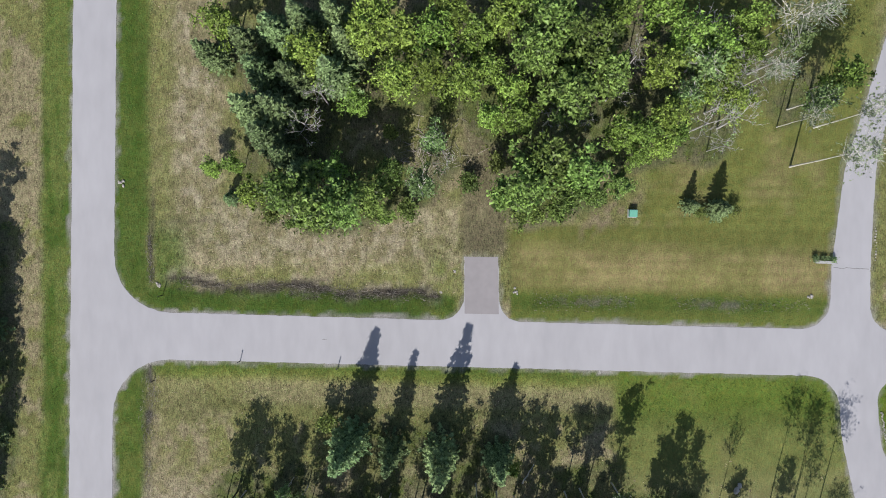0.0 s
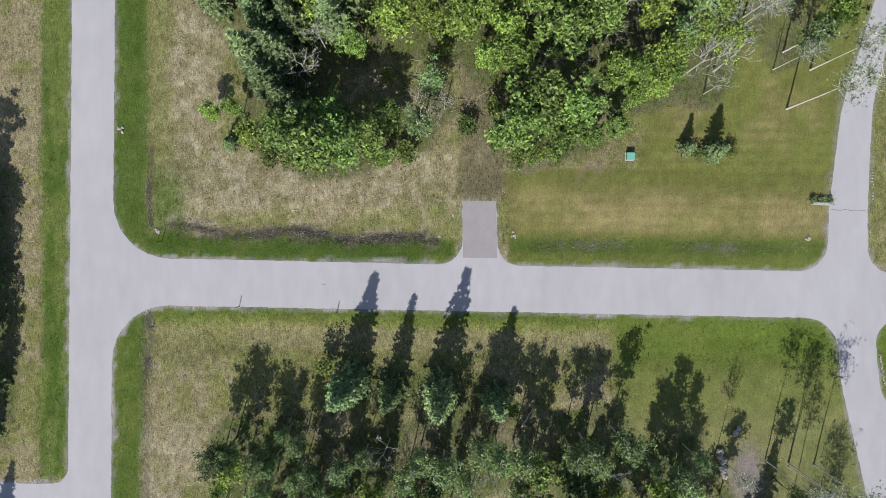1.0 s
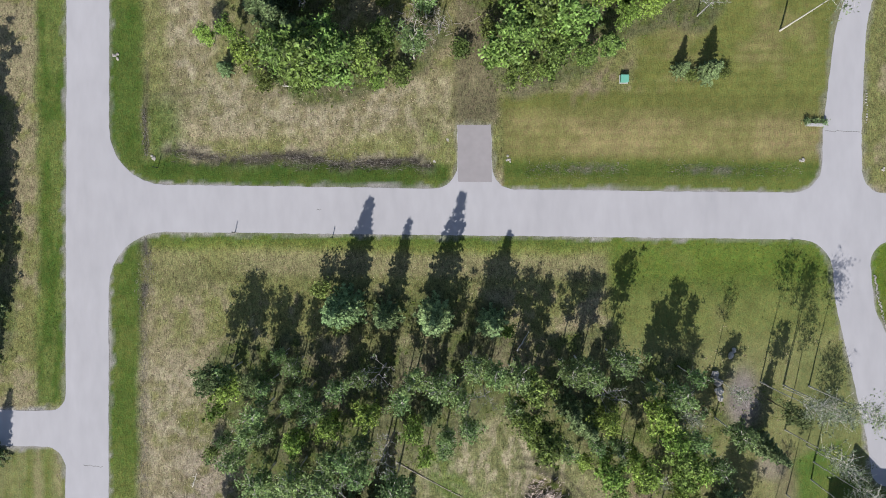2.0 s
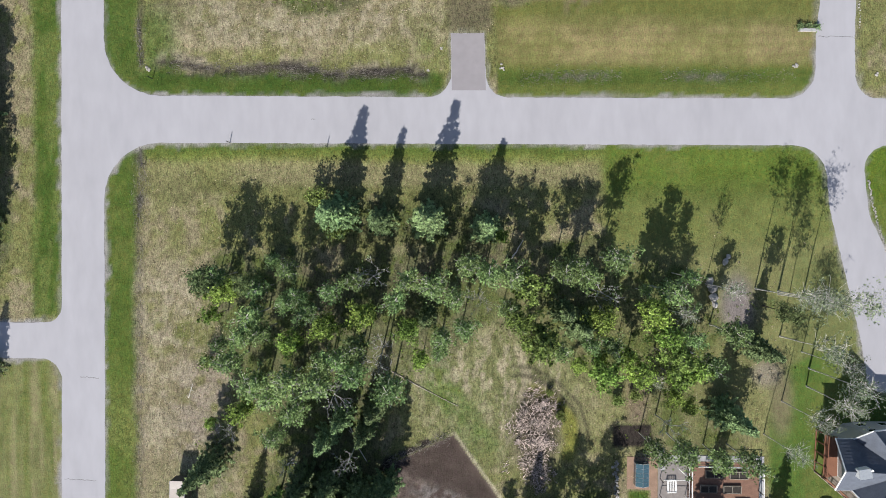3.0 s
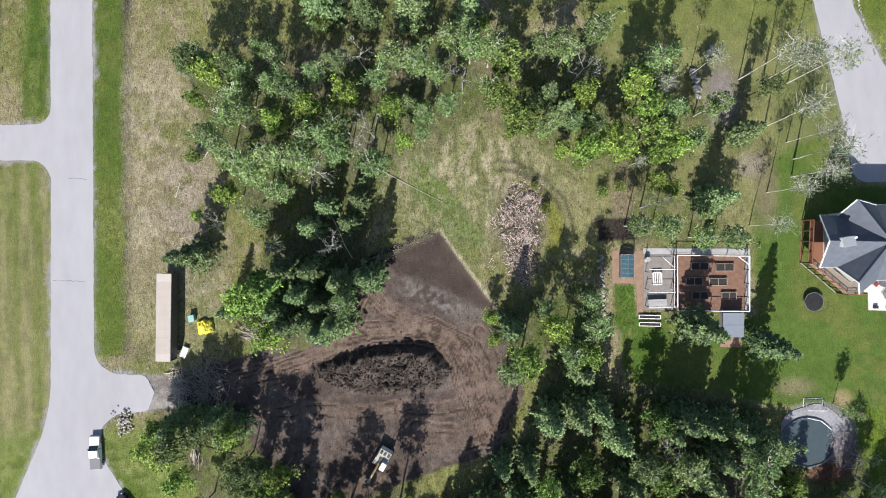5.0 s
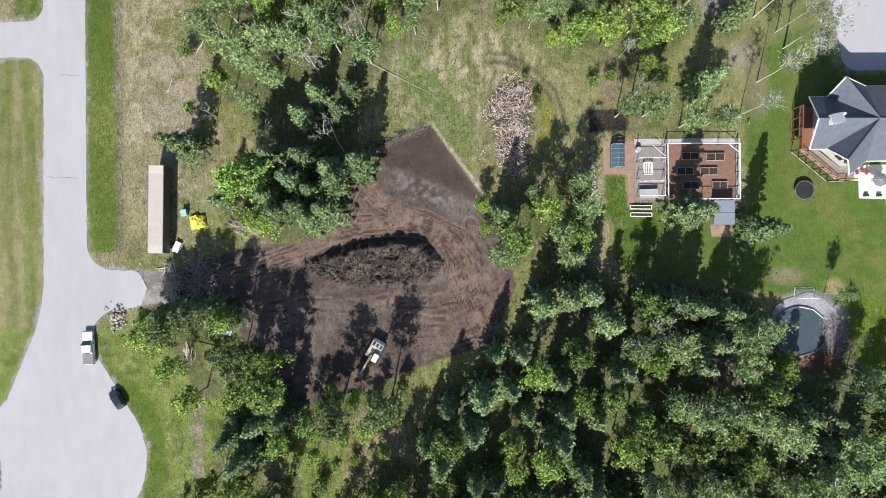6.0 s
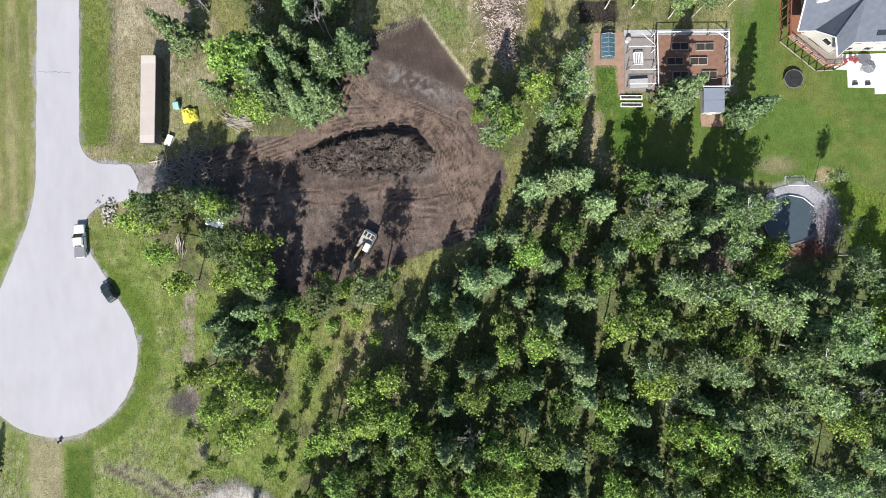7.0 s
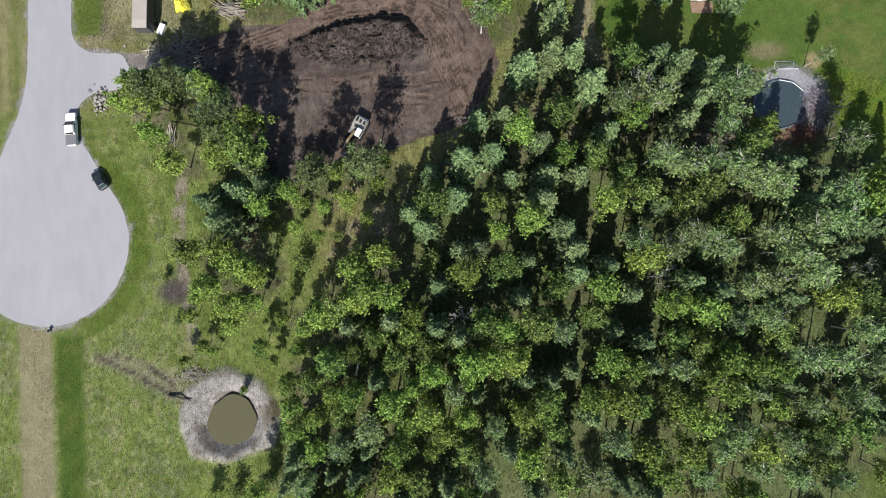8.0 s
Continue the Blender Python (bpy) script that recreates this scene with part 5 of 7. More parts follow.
def roof_face(corners, house):
    """One slope of the roof: a board with courses of shingles laid on it, each course a step of its own."""
    p = [Vector(c) for c in corners]
    face = (p[1] - p[0]).cross(p[2] - p[0]).normalized()
    if face.z < 0:
        face.negate()
    bm = bmesh.new()
    hi = [bm.verts.new(q + face * 0.06) for q in p]
    lo = [bm.verts.new(q - face * 0.10) for q in p]
    n = len(p)
    for i in range(n):
        bm.faces.new((lo[i], lo[(i + 1) % n], hi[(i + 1) % n], hi[i]))
    bm.faces.new(hi), bm.faces.new(lo)
    bmesh.ops.recalc_face_normals(bm, faces=bm.faces)
    slope = part("roof_slope", bm, shingle, house)
    eave, top = (p[0], p[1]), (p[2], p[3] if n == 4 else p[2])
    rows = max(3, int(((p[2] - p[1]).length) / 0.55))
    for k in range(rows):
        a, b = k / rows, (k + 0.93) / rows
        q = [eave[0].lerp(top[1], a), eave[1].lerp(top[0], a), eave[1].lerp(top[0], b), eave[0].lerp(top[1], b)]
        v = [tuple(w + face * h) for w, h in zip(q, (0.080, 0.080, 0.064, 0.064))]
        v += [tuple(w + face * 0.05) for w in q[:2]]
        link_mesh("shingle_course", v, [(0, 1, 2, 3), (0, 4, 5, 1)], shingle, slope)
    bar("fascia", white_paint, slope, p[0] + Vector((0, 0, -0.06)), p[1] + Vector((0, 0, -0.06)), 0.11, 4)


def gable_wall(low_a, high, low_b, house):
    """The triangle of wall under a gable's two rakes, set back from them."""
    a, h, b = Vector((*low_a, EAVE_Z - 0.3)), Vector((*high, RIDGE_Z - 0.5)), Vector((*low_b, EAVE_Z - 0.3))
    inward = Vector((*RIDGE["hub"], 0)) - Vector((*high, 0))
    inward.normalize()
    mid = (a + b) / 2
    foot = Vector((mid.x, mid.y, 0)) + inward * 1.2
    a, b, h = [foot + Vector((q.x - mid.x, q.y - mid.y, q.z)) * 1.0 for q in (a.lerp(b, 0.08), b.lerp(a, 0.08), Vector((mid.x, mid.y, h.z)))]
    v = [tuple(q + inward * d) for d in (0, 0.2) for q in (a, b, h)]
    return link_mesh("gable_wall", v, [(0, 1, 2), (5, 4, 3), (0, 3, 4, 1), (1, 4, 5, 2), (2, 5, 3, 0)], siding, house)


def build_house():
    house = thing("house", 0, 0, 0, 0, "two-storey house with three grey shingle gables and white trim", "house")
    outline = [(94.3, -71.9), (74.2, -71.4), (70.2, -71.6), (68.3, -73.0), (67.7, -73.2), (67.5, -79.5), (69.2, -80.3), (71.9, -83.0), (74.2, -81.9), (94.3, -82.7)]
    for (ax, ay), (bx, by) in zip(outline, outline[1:] + outline[:1]):
        L, turn = math.hypot(bx - ax, by - ay), math.degrees(math.atan2(by - ay, bx - ax))
        w = block("wall", siding, house, (ax + bx) / 2, (ay + by) / 2, EAVE_Z / 2 - 0.2, L, 0.24, EAVE_Z, turn, 0)
        if L > 2.4:
            for z in (1.7, 5.2):
                n = max(1, int(L / 3.2))
                for k in range(n):
                    f = (k + 0.5) / n
                    x, y = ax + (bx - ax) * f, ay + (by - ay) * f
                    block("window", white_paint, w, x, y, z, 1.5, 0.34, 1.5, turn, 0.01)
                    block("pane", glass_dark, w, x, y, z, 1.3, 0.37, 1.3, turn, 0)
    low = {k: (*p, EAVE_Z) for k, p in EAVE.items()}
    top = {k: (*p, RIDGE_Z + (0.6 if k in ("hub", "end") else 0.0)) for k, p in RIDGE.items()}
    step = lambda p: (p[0] + 0.06, p[1] + 0.04, p[2])
    hub, end = top["hub"], top["end"]
    roof_face([low["north_valley"], step(low["north_valley"]), hub, top["north"]], house)
    roof_face([low["north_valley"], low["west_north"], top["west"], hub], house)
    roof_face([low["west_south"], low["south_valley"], hub, top["west"]], house)
    roof_face([low["south_valley"], step(low["south_valley"]), hub, top["south"]], house)
    roof_face([low["south"], low["back"], hub, top["south"]], house)
    roof_face([low["north"], step(low["north"]), top["north"], hub], house)
    roof_face([low["north"], low["north_end"], end, hub], house)
    roof_face([low["back"], low["back_end"], end, hub], house)
    roof_face([low["north_end"], low["back_end"], end], house)
    lift = Vector((0, 0, 0.09))
    for k in ("north", "west", "south", "end"):
        bar("ridge_cap", shingle, house, Vector(top[k]) + lift, Vector(hub) + lift, 0.10, 5)
    for k, a, b in (("west", "west_north", "west_south"), ("south", "south_valley", "south"), ("north", "north_valley", "north")):
        for e in (a, b):
            bar("rake_board", white_paint, house, Vector(low[e]) + lift * 0.5, Vector(top[k]) + lift * 0.5, 0.13, 4)
        gable_wall(EAVE[a], RIDGE[k], EAVE[b], house)
    chimney = block("chimney", white_paint, house, 67.0, -76.2, 11.2, 1.9, 1.5, 1.3, 8, 0.06, "white boxed roof vent")
    block("cap", steel, chimney, 67.0, -76.2, 11.9, 2.0, 1.6, 0.1, 8, 0.03)
    bar("flue", white_paint, chimney, (67.9, -75.6, 11.2), (67.9, -75.6, 12.2), 0.2, 8)
    block("skylight", glass_dark, house, 77.6, -81.6, 8.35, 1.5, 0.9, 0.16, 0, 0.02, tilt=(38, 0))
    return house


build_house()


def build_deck():
    deck = thing("timber_deck", 0, 0, 0, 0, "raised red cedar deck on tall posts beside the house", "deck")
    z = 3.2
    edge = [(65.5, -72.5), (65.0, -79.8), (71.0, -85.3), (74.0, -85.3)]
    wall = [(67.5, -72.9), (67.3, -79.6), (71.7, -83.4), (74.0, -82.4)]
    pale = shade("bleached_decking", (0.197, 0.163, 0.136), 0.8, 2, 20, 0.2, 0.3)
    for (ax, ay), (bx, by), (cx, cy), (dx, dy), mat in zip(edge, edge[1:], wall, wall[1:], (cedar, pale, pale)):
        rows = 13
        for k in range(rows):
            f0, f1 = k / rows, (k + 0.9) / rows
            q = [(ax + (cx - ax) * f0, ay + (cy - ay) * f0), (bx + (dx - bx) * f0, by + (dy - by) * f0), (bx + (dx - bx) * f1, by + (dy - by) * f1), (ax + (cx - ax) * f1, ay + (cy - ay) * f1)]
            slab("plank", q, z - 0.05, z, mat, deck)
        L = math.hypot(bx - ax, by - ay)
        n = max(2, round(L / 1.75))
        for k in range(n + 1):
            x, y = ax + (bx - ax) * k / n, ay + (by - ay) * k / n
            block("post", cedar if mat is cedar else dark_metal, deck, x, y, z / 2 + 0.4, 0.17, 0.17, z + 1.1, math.degrees(math.atan2(by - ay, bx - ax)), 0.01)
        for h, r in ((1.05, 0.09), (0.6, 0.04), (0.2, 0.04), (-0.15, 0.12)):
            bar("rail", cedar, deck, (ax, ay, z + h), (bx, by, z + h), r, 4)
        m = int(L / 0.35)
        for k in range(1, m):
            x, y = ax + (bx - ax) * k / m, ay + (by - ay) * k / m
            bar("baluster", cedar if mat is cedar else white_paint, deck, (x, y, z), (x, y, z + 1.05), 0.03, 4)
        bar("ground_beam", cedar if mat is cedar else pale, deck, (ax, ay, 0.12), (bx, by, 0.12), 0.13, 4)
    for (cx, cy), (dx, dy) in zip(wall, wall[1:]):
        bar("ledger", white_paint, deck, (cx, cy, z - 0.12), (dx, dy, z - 0.12), 0.12, 4)
    return deck


build_deck()
tagged(slab("terrace", [(74.1, -82.6), (95, -83.2), (95, -90.2), (81.0, -89.9), (81.0, -88.8), (76.4, -88.5), (76.4, -85.4), (74.1, -85.2)], -0.3, 0.16, shade("white_concrete", (0.44, 0.43, 0.42), 0.85, 0.8, 9, 0.12, 0.2)), "pale concrete terrace behind the house", "terrace", kind="structure")


def patio_set():
    um = thing("patio_umbrella", 78.9, -85.5, 0.16, 0, "folded-out grey fabric umbrella over the terrace", "umbrella")
    cloth = shade("grey_canvas", (0.109, 0.116, 0.129), 0.8, 2, 20, 0.15, 0.2)
    bar("pole", steel, um, (0, 0, 0), (0, 0, 2.5), 0.03)
    bar("base", concrete, um, (0, 0, 0), (0, 0, 0.12), 0.3, 12)
    bm = bmesh.new()
    bmesh.ops.create_cone(bm, cap_ends=False, segments=8, radius1=1.25, radius2=0.03, depth=0.5, matrix=Matrix.Translation((0, 0, 2.3)))
    part("canopy", bm, cloth, um)
    for k in range(8):
        a = 2 * math.pi * k / 8
        bar("rib", steel, um, (0, 0, 2.56), (1.25 * math.cos(a), 1.25 * math.sin(a), 2.06), 0.02, 4)
    red = shade("red_cushion", (0.19, 0.030, 0.040), 0.8, 2, 20, 0.15, 0.2)
    chair = thing("garden_chair", 76.0, -84.0, 0.16, 20, "red cushioned garden chair on the terrace", "chair", "chairs on the terrace")
    block("seat", red, chair, 0, 0, 0.42, 0.6, 0.6, 0.12, 0, 0.03)
    block("backrest", red, chair, 0, 0.3, 0.75, 0.6, 0.12, 0.6, 0, 0.03)
    for sx in (-0.25, 0.25):
        for sy in (-0.25, 0.25):
            bar("leg", dark_metal, chair, (sx, sy, 0), (sx, sy, 0.4), 0.02, 6)
    for x, y, a in ((76.9, -83.7, -10), (77.6, -84.1, -40)):
        copy_thing(chair, pose(x, y, 0.16, 0, 0, a))
    pot = thing("planter_box", 77.5, -88.0, 0.16, 0, "dark square planter on the terrace edge", "planter", "planters on the terrace")
    block("tub", dark_metal, pot, 0, 0, 0.25, 0.75, 0.45, 0.5, 0, 0.03)
    block("soil", black_soil, pot, 0, 0, 0.49, 0.65, 0.35, 0.05, 0, 0)
    copy_thing(pot, pose(79.7, -88.1, 0.16))


patio_set()


def trampoline():
    t = thing("trampoline", 66.8, -86.7, lie(66.8, -86.7), 0, "round black trampoline with a thin pale rim on the lawn", "trampoline")
    ring = bmesh.new()
    bmesh.ops.create_cone(ring, cap_ends=False, segments=28, radius1=1.55, radius2=1.55, depth=0.07, matrix=Matrix.Translation((0, 0, 0.85)))
    bmesh.ops.create_cone(ring, cap_ends=False, segments=28, radius1=1.66, radius2=1.66, depth=0.07, matrix=Matrix.Translation((0, 0, 0.85)))
    for z in (0.815, 0.885):
        v = [[ring.verts.new((r * math.cos(2 * math.pi * k / 28), r * math.sin(2 * math.pi * k / 28), z)) for k in range(28)] for r in (1.55, 1.66)]
        for k in range(28):
            ring.faces.new((v[0][k], v[0][(k + 1) % 28], v[1][(k + 1) % 28], v[1][k]))
    part("rim", ring, shade("grey_padding", (0.109, 0.122, 0.136), 0.6), t)
    bar("mat", rubber, t, (0, 0, 0.82), (0, 0, 0.85), 1.55, 28)
    for k in range(6):
        a = math.pi * k / 3
        x, y = 1.60 * math.cos(a), 1.60 * math.sin(a)
        bar("leg", steel, t, (x, y, -0.1), (x, y, 0.84), 0.03, 6)
        bar("net_pole", dark_metal, t, (x, y, 0.84), (x, y, 2.6), 0.025, 6)
    for k in range(24):
        a, b = 2 * math.pi * k / 24, 2 * math.pi * (k + 1) / 24
        bar("net_hoop", dark_metal, t, (1.60 * math.cos(a), 1.60 * math.sin(a), 2.6), (1.60 * math.cos(b), 1.60 * math.sin(b), 2.6), 0.025, 4)


trampoline()


# ---------------------------------------------------------------- the fenced kitchen garden
def garden():
    tagged(slab("garden_floor", [(43.0, -77.6), (55.5, -78.2), (55.2, -87.9), (42.8, -87.4)], -0.3, 0.10, mulch), "red-brown mulch floor of the fenced garden", "floor", kind="structure")
    tagged(slab("gravel_floor", [(37.9, -77.5), (42.99, -77.6), (42.79, -87.4), (37.6, -87.2)], -0.3, 0.09, gravel), "grey gravel floor beside the garden", "floor", kind="structure")
    tagged(slab("paved_strip", [(37.9, -76.4), (56.4, -77.1), (56.0, -88.3), (55.25, -88.2), (55.55, -78.15), (37.9, -77.45)], -0.3, 0.07, concrete), "pale concrete strip round the garden fence", "path", kind="structure")
    chips = shade("orange_brick_chip", (0.204, 0.136, 0.099), 0.95, 1.0, 9, 0.3, 0.7)
    tagged(slab("brick_path", [(32.5, -76.6), (37.85, -76.8), (37.55, -88.0), (36.4, -88.0), (36.6, -82.6), (32.3, -82.3)], -0.3, 0.06, chips), "reddish brick chip path beside the greenhouse", "path", kind="structure")
    fence = thing("garden_fence", 0, 0, 0, 0, "white-railed garden fence with dark posts and wire", "fence")
    c = [(43.1, -77.75), (55.4, -78.3), (55.1, -87.8), (42.9, -87.3)]
    for i in range(4):
        a, b = Vector(c[i]), Vector(c[(i + 1) % 4])
        n = 4
        for k in range(n):
            p = a.lerp(b, k / n)
            block("post", dark_metal, fence, p.x, p.y, 1.15, 0.13, 0.13, 2.4, 3, 0.01)
            q = a.lerp(b, (k + 1) / n)
            bar("wire", dark_metal, fence, (p.x, p.y, 1.2), (q.x, q.y, 1.2), 0.02, 4)
            bar("wire", dark_metal, fence, (p.x, p.y, 0.5), (q.x, q.y, 0.5), 0.02, 4)
        bar("top_rail", white_paint, fence, (a.x, a.y, 2.4), (b.x, b.y, 2.4), 0.10, 4)
    bar("corner_brace", white_paint, fence, (53.4, -78.25, 2.4), (55.35, -79.9, 2.4), 0.08, 4)
    for x, y, w in ((47.5, -79.9, 3.0), (51.8, -80.2, 3.2), (46.5, -82.5, 2.9), (50.6, -82.7, 3.1), (47.4, -85.0, 2.8), (52.4, -85.2, 2.6)):
        bed = thing("raised_bed", x, y, 0.1, -2, "weathered timber raised bed filled with dark soil", "raised bed", "raised beds in the garden")
        for s in (-1, 1):
            block("side_board", wood_grey, bed, 0, s * 0.62, 0.25, w, 0.08, 0.5, 0, 0.01)
            block("end_board", wood_grey, bed, s * (w / 2 - 0.04), 0, 0.25, 0.08, 1.16, 0.5, 0, 0.01)
        block("soil", black_soil, bed, 0, 0, 0.2, w - 0.18, 1.14, 0.4, 0, 0)
        block("divider", wood_grey, bed, 0, 0, 0.44, 0.06, 1.1, 0.1, 0, 0)
    # light timber frames on the gravel
    arbour = thing("pergola", 40.2, -82.0, 0.09, -2, "open white timber pergola on the gravel", "pergola")
    for x in (-2.1, 2.3):
        for y in (-4.6, -1.6, 1.4, 4.2):
            block("post", dark_metal if x < 0 else white_paint, arbour, x, y, 1.1, 0.11, 0.11, 2.2, 0, 0.01)
    for y in (-4.6, -2.1, 1.9):
        bar("beam", white_paint, arbour, (-2.1, y, 2.2), (2.5, y, 2.2), 0.07, 4)
    bar("beam", white_paint, arbour, (2.3, -4.6, 2.2), (2.3, 4.2, 2.2), 0.05, 4)
    bar("beam", white_paint, arbour, (0.2, 4.1, 2.2), (2.3, 2.2, 2.2), 0.05, 4)
    table = thing("garden_table", 40.0, -81.8, 0.09, 0, "white slatted square garden table and bench frame", "table")
    for k in range(5):
        block("slat", white_paint, table, -0.6 + 0.3 * k, 0, 0.74, 0.12, 2.0, 0.05, 0, 0)
    for y in (-1.05, 1.05):
        block("end_rail", white_paint, table, 0, y, 0.74, 1.6, 0.14, 0.08, 0, 0.01)
    for x in (-0.75, 0.75):
        block("side_rail", white_paint, table, x, 0, 0.74, 0.14, 2.2, 0.08, 0, 0.01)
        for y in (-1.0, 1.0):
            block("leg", white_paint, table, x, y, 0.36, 0.09, 0.09, 0.72, 0, 0)
    bench = thing("potting_bench", 39.9, -86.2, 0.09, 0, "long pale potting bench with a board top", "bench")
    for k in range(4):
        block("top_board", concrete, bench, 0, -0.6 + 0.4 * k, 0.8, 3.2, 0.38, 0.05, 0, 0)
    for x in (-1.5, 1.5):
        for y in (-0.7, 0.7):
            block("leg", wood_grey, bench, x, y, 0.4, 0.1, 0.1, 0.8, 0, 0)
    barrel = thing("water_barrel", 38.4, -78.4, 0.09, 0, "round white water barrel", "barrel")
    bar("drum", white_paint, barrel, (0, 0, 0), (0, 0, 0.95), 0.42, 16)
    bar("lid", concrete, barrel, (0, 0, 0.95), (0, 0, 1.0), 0.44, 16)
    for k, y in enumerate((-88.5, -89.8)):
        step = thing("timber_box", 38.6, y, lie(38.6, y), -3, "long white timber planting box", "planter", "white planting boxes")
        for s in (-1, 1):
            block("side_board", white_paint, step, 0, 0.3 * s, 0.2, 3.9 - k * 0.2, 0.12, 0.5, 0, 0.01)
            block("end_board", white_paint, step, s * 1.85, 0, 0.2, 0.12, 0.5, 0.5, 0, 0.01)
        block("soil", black_soil, step, 0, 0, 0.15, 3.6, 0.5, 0.4, 0, 0)
    tagged(slab("brick_patio", [(50.6, -92.2), (54.6, -92.3), (54.5, -94.4), (50.8, -94.2)], -0.3, 0.06, chips), "small red brick patio behind the garden shed", "patio", kind="structure")
    shed = thing("garden_shed", 52.3, -90.1, 0, -2, "small garden shed with a flat blue-grey metal roof", "shed")
    for s in (-1, 1):
        block("wall", siding, shed, 1.55 * s, 0, 1.1, 0.1, 3.9, 2.3, 0, 0)
        block("wall", siding, shed, 0, 1.95 * s, 1.1, 3.2, 0.1, 2.3, 0, 0)
    roofing = shade("blue_grey_metal", (0.163, 0.184, 0.224), 0.5, 1, 9, 0.12, 0.1, 0.2)
    for k in range(2):
        block("roof_panel", roofing, shed, 0, 1.06 - 2.12 * k, 2.36 - 0.03 * k, 3.6, 2.1, 0.08, 0, 0.01, tilt=(2.5, 0))
    block("door", white_paint, shed, 0, -2.01, 1.0, 0.9, 0.06, 2.0, 0, 0.01)


garden()


def greenhouse():
    g = thing("greenhouse", 34.7, -79.4, 0.06, -2, "small greenhouse with a blue-green glazed gable roof", "greenhouse")
    pane = shade("teal_glazing", (0.041, 0.082, 0.102), 0.15, 2, 14, 0.3, 0, gloss=0.6)
    for s in (-1, 1):
        block("wall", pane, g, 1.1 * s, 0, 0.75, 0.06, 4.0, 1.5, 0, 0)
        block("end_wall", pane, g, 0, 2.0 * s, 0.75, 2.2, 0.06, 1.5, 0, 0)
        for k in range(5):
            block("roof_pane", pane, g, 0.58 * s, -1.6 + 0.8 * k, 1.78, 1.24, 0.74, 0.03, 0, 0, tilt=(0, 24 * s))
        for k in range(6):
            y = -2.0 + 0.8 * k
            bar("glazing_bar", white_paint if k in (0, 5) else steel, g, (1.13 * s, y, 1.54), (0, y, 2.06), 0.03, 4)
        bar("eave_bar", steel, g, (1.13 * s, -2, 1.54), (1.13 * s, 2, 1.54), 0.035, 4)
    bar("ridge_bar", steel, g, (0, -2, 2.07), (0, 2, 2.07), 0.035, 4)
    arch = thing("garden_arch", 35.1, -76.2, 0.0, -2, "black metal hoop arch over the path", "arch")
    for y in (-0.7, 0.0, 0.7):
        pts = [(1.0 * math.cos(math.pi * k / 10), y, 1.2 + 1.1 * math.sin(math.pi * k / 10)) for k in range(11)]
        st = Sticks()
        st.add([(1.0, y, 0)] + pts + [(-1.0, y, 0)], [0.045] * 13, 5)
        link_mesh("hoop", st.v, st.f, dark_metal, arch)
    for k in range(1, 10, 2):
        x, z = 1.0 * math.cos(math.pi * k / 10), 1.2 + 1.1 * math.sin(math.pi * k / 10)
        bar("cross_bar", dark_metal, arch, (x, -0.7, z), (x, 0.7, z), 0.03, 4)


greenhouse()


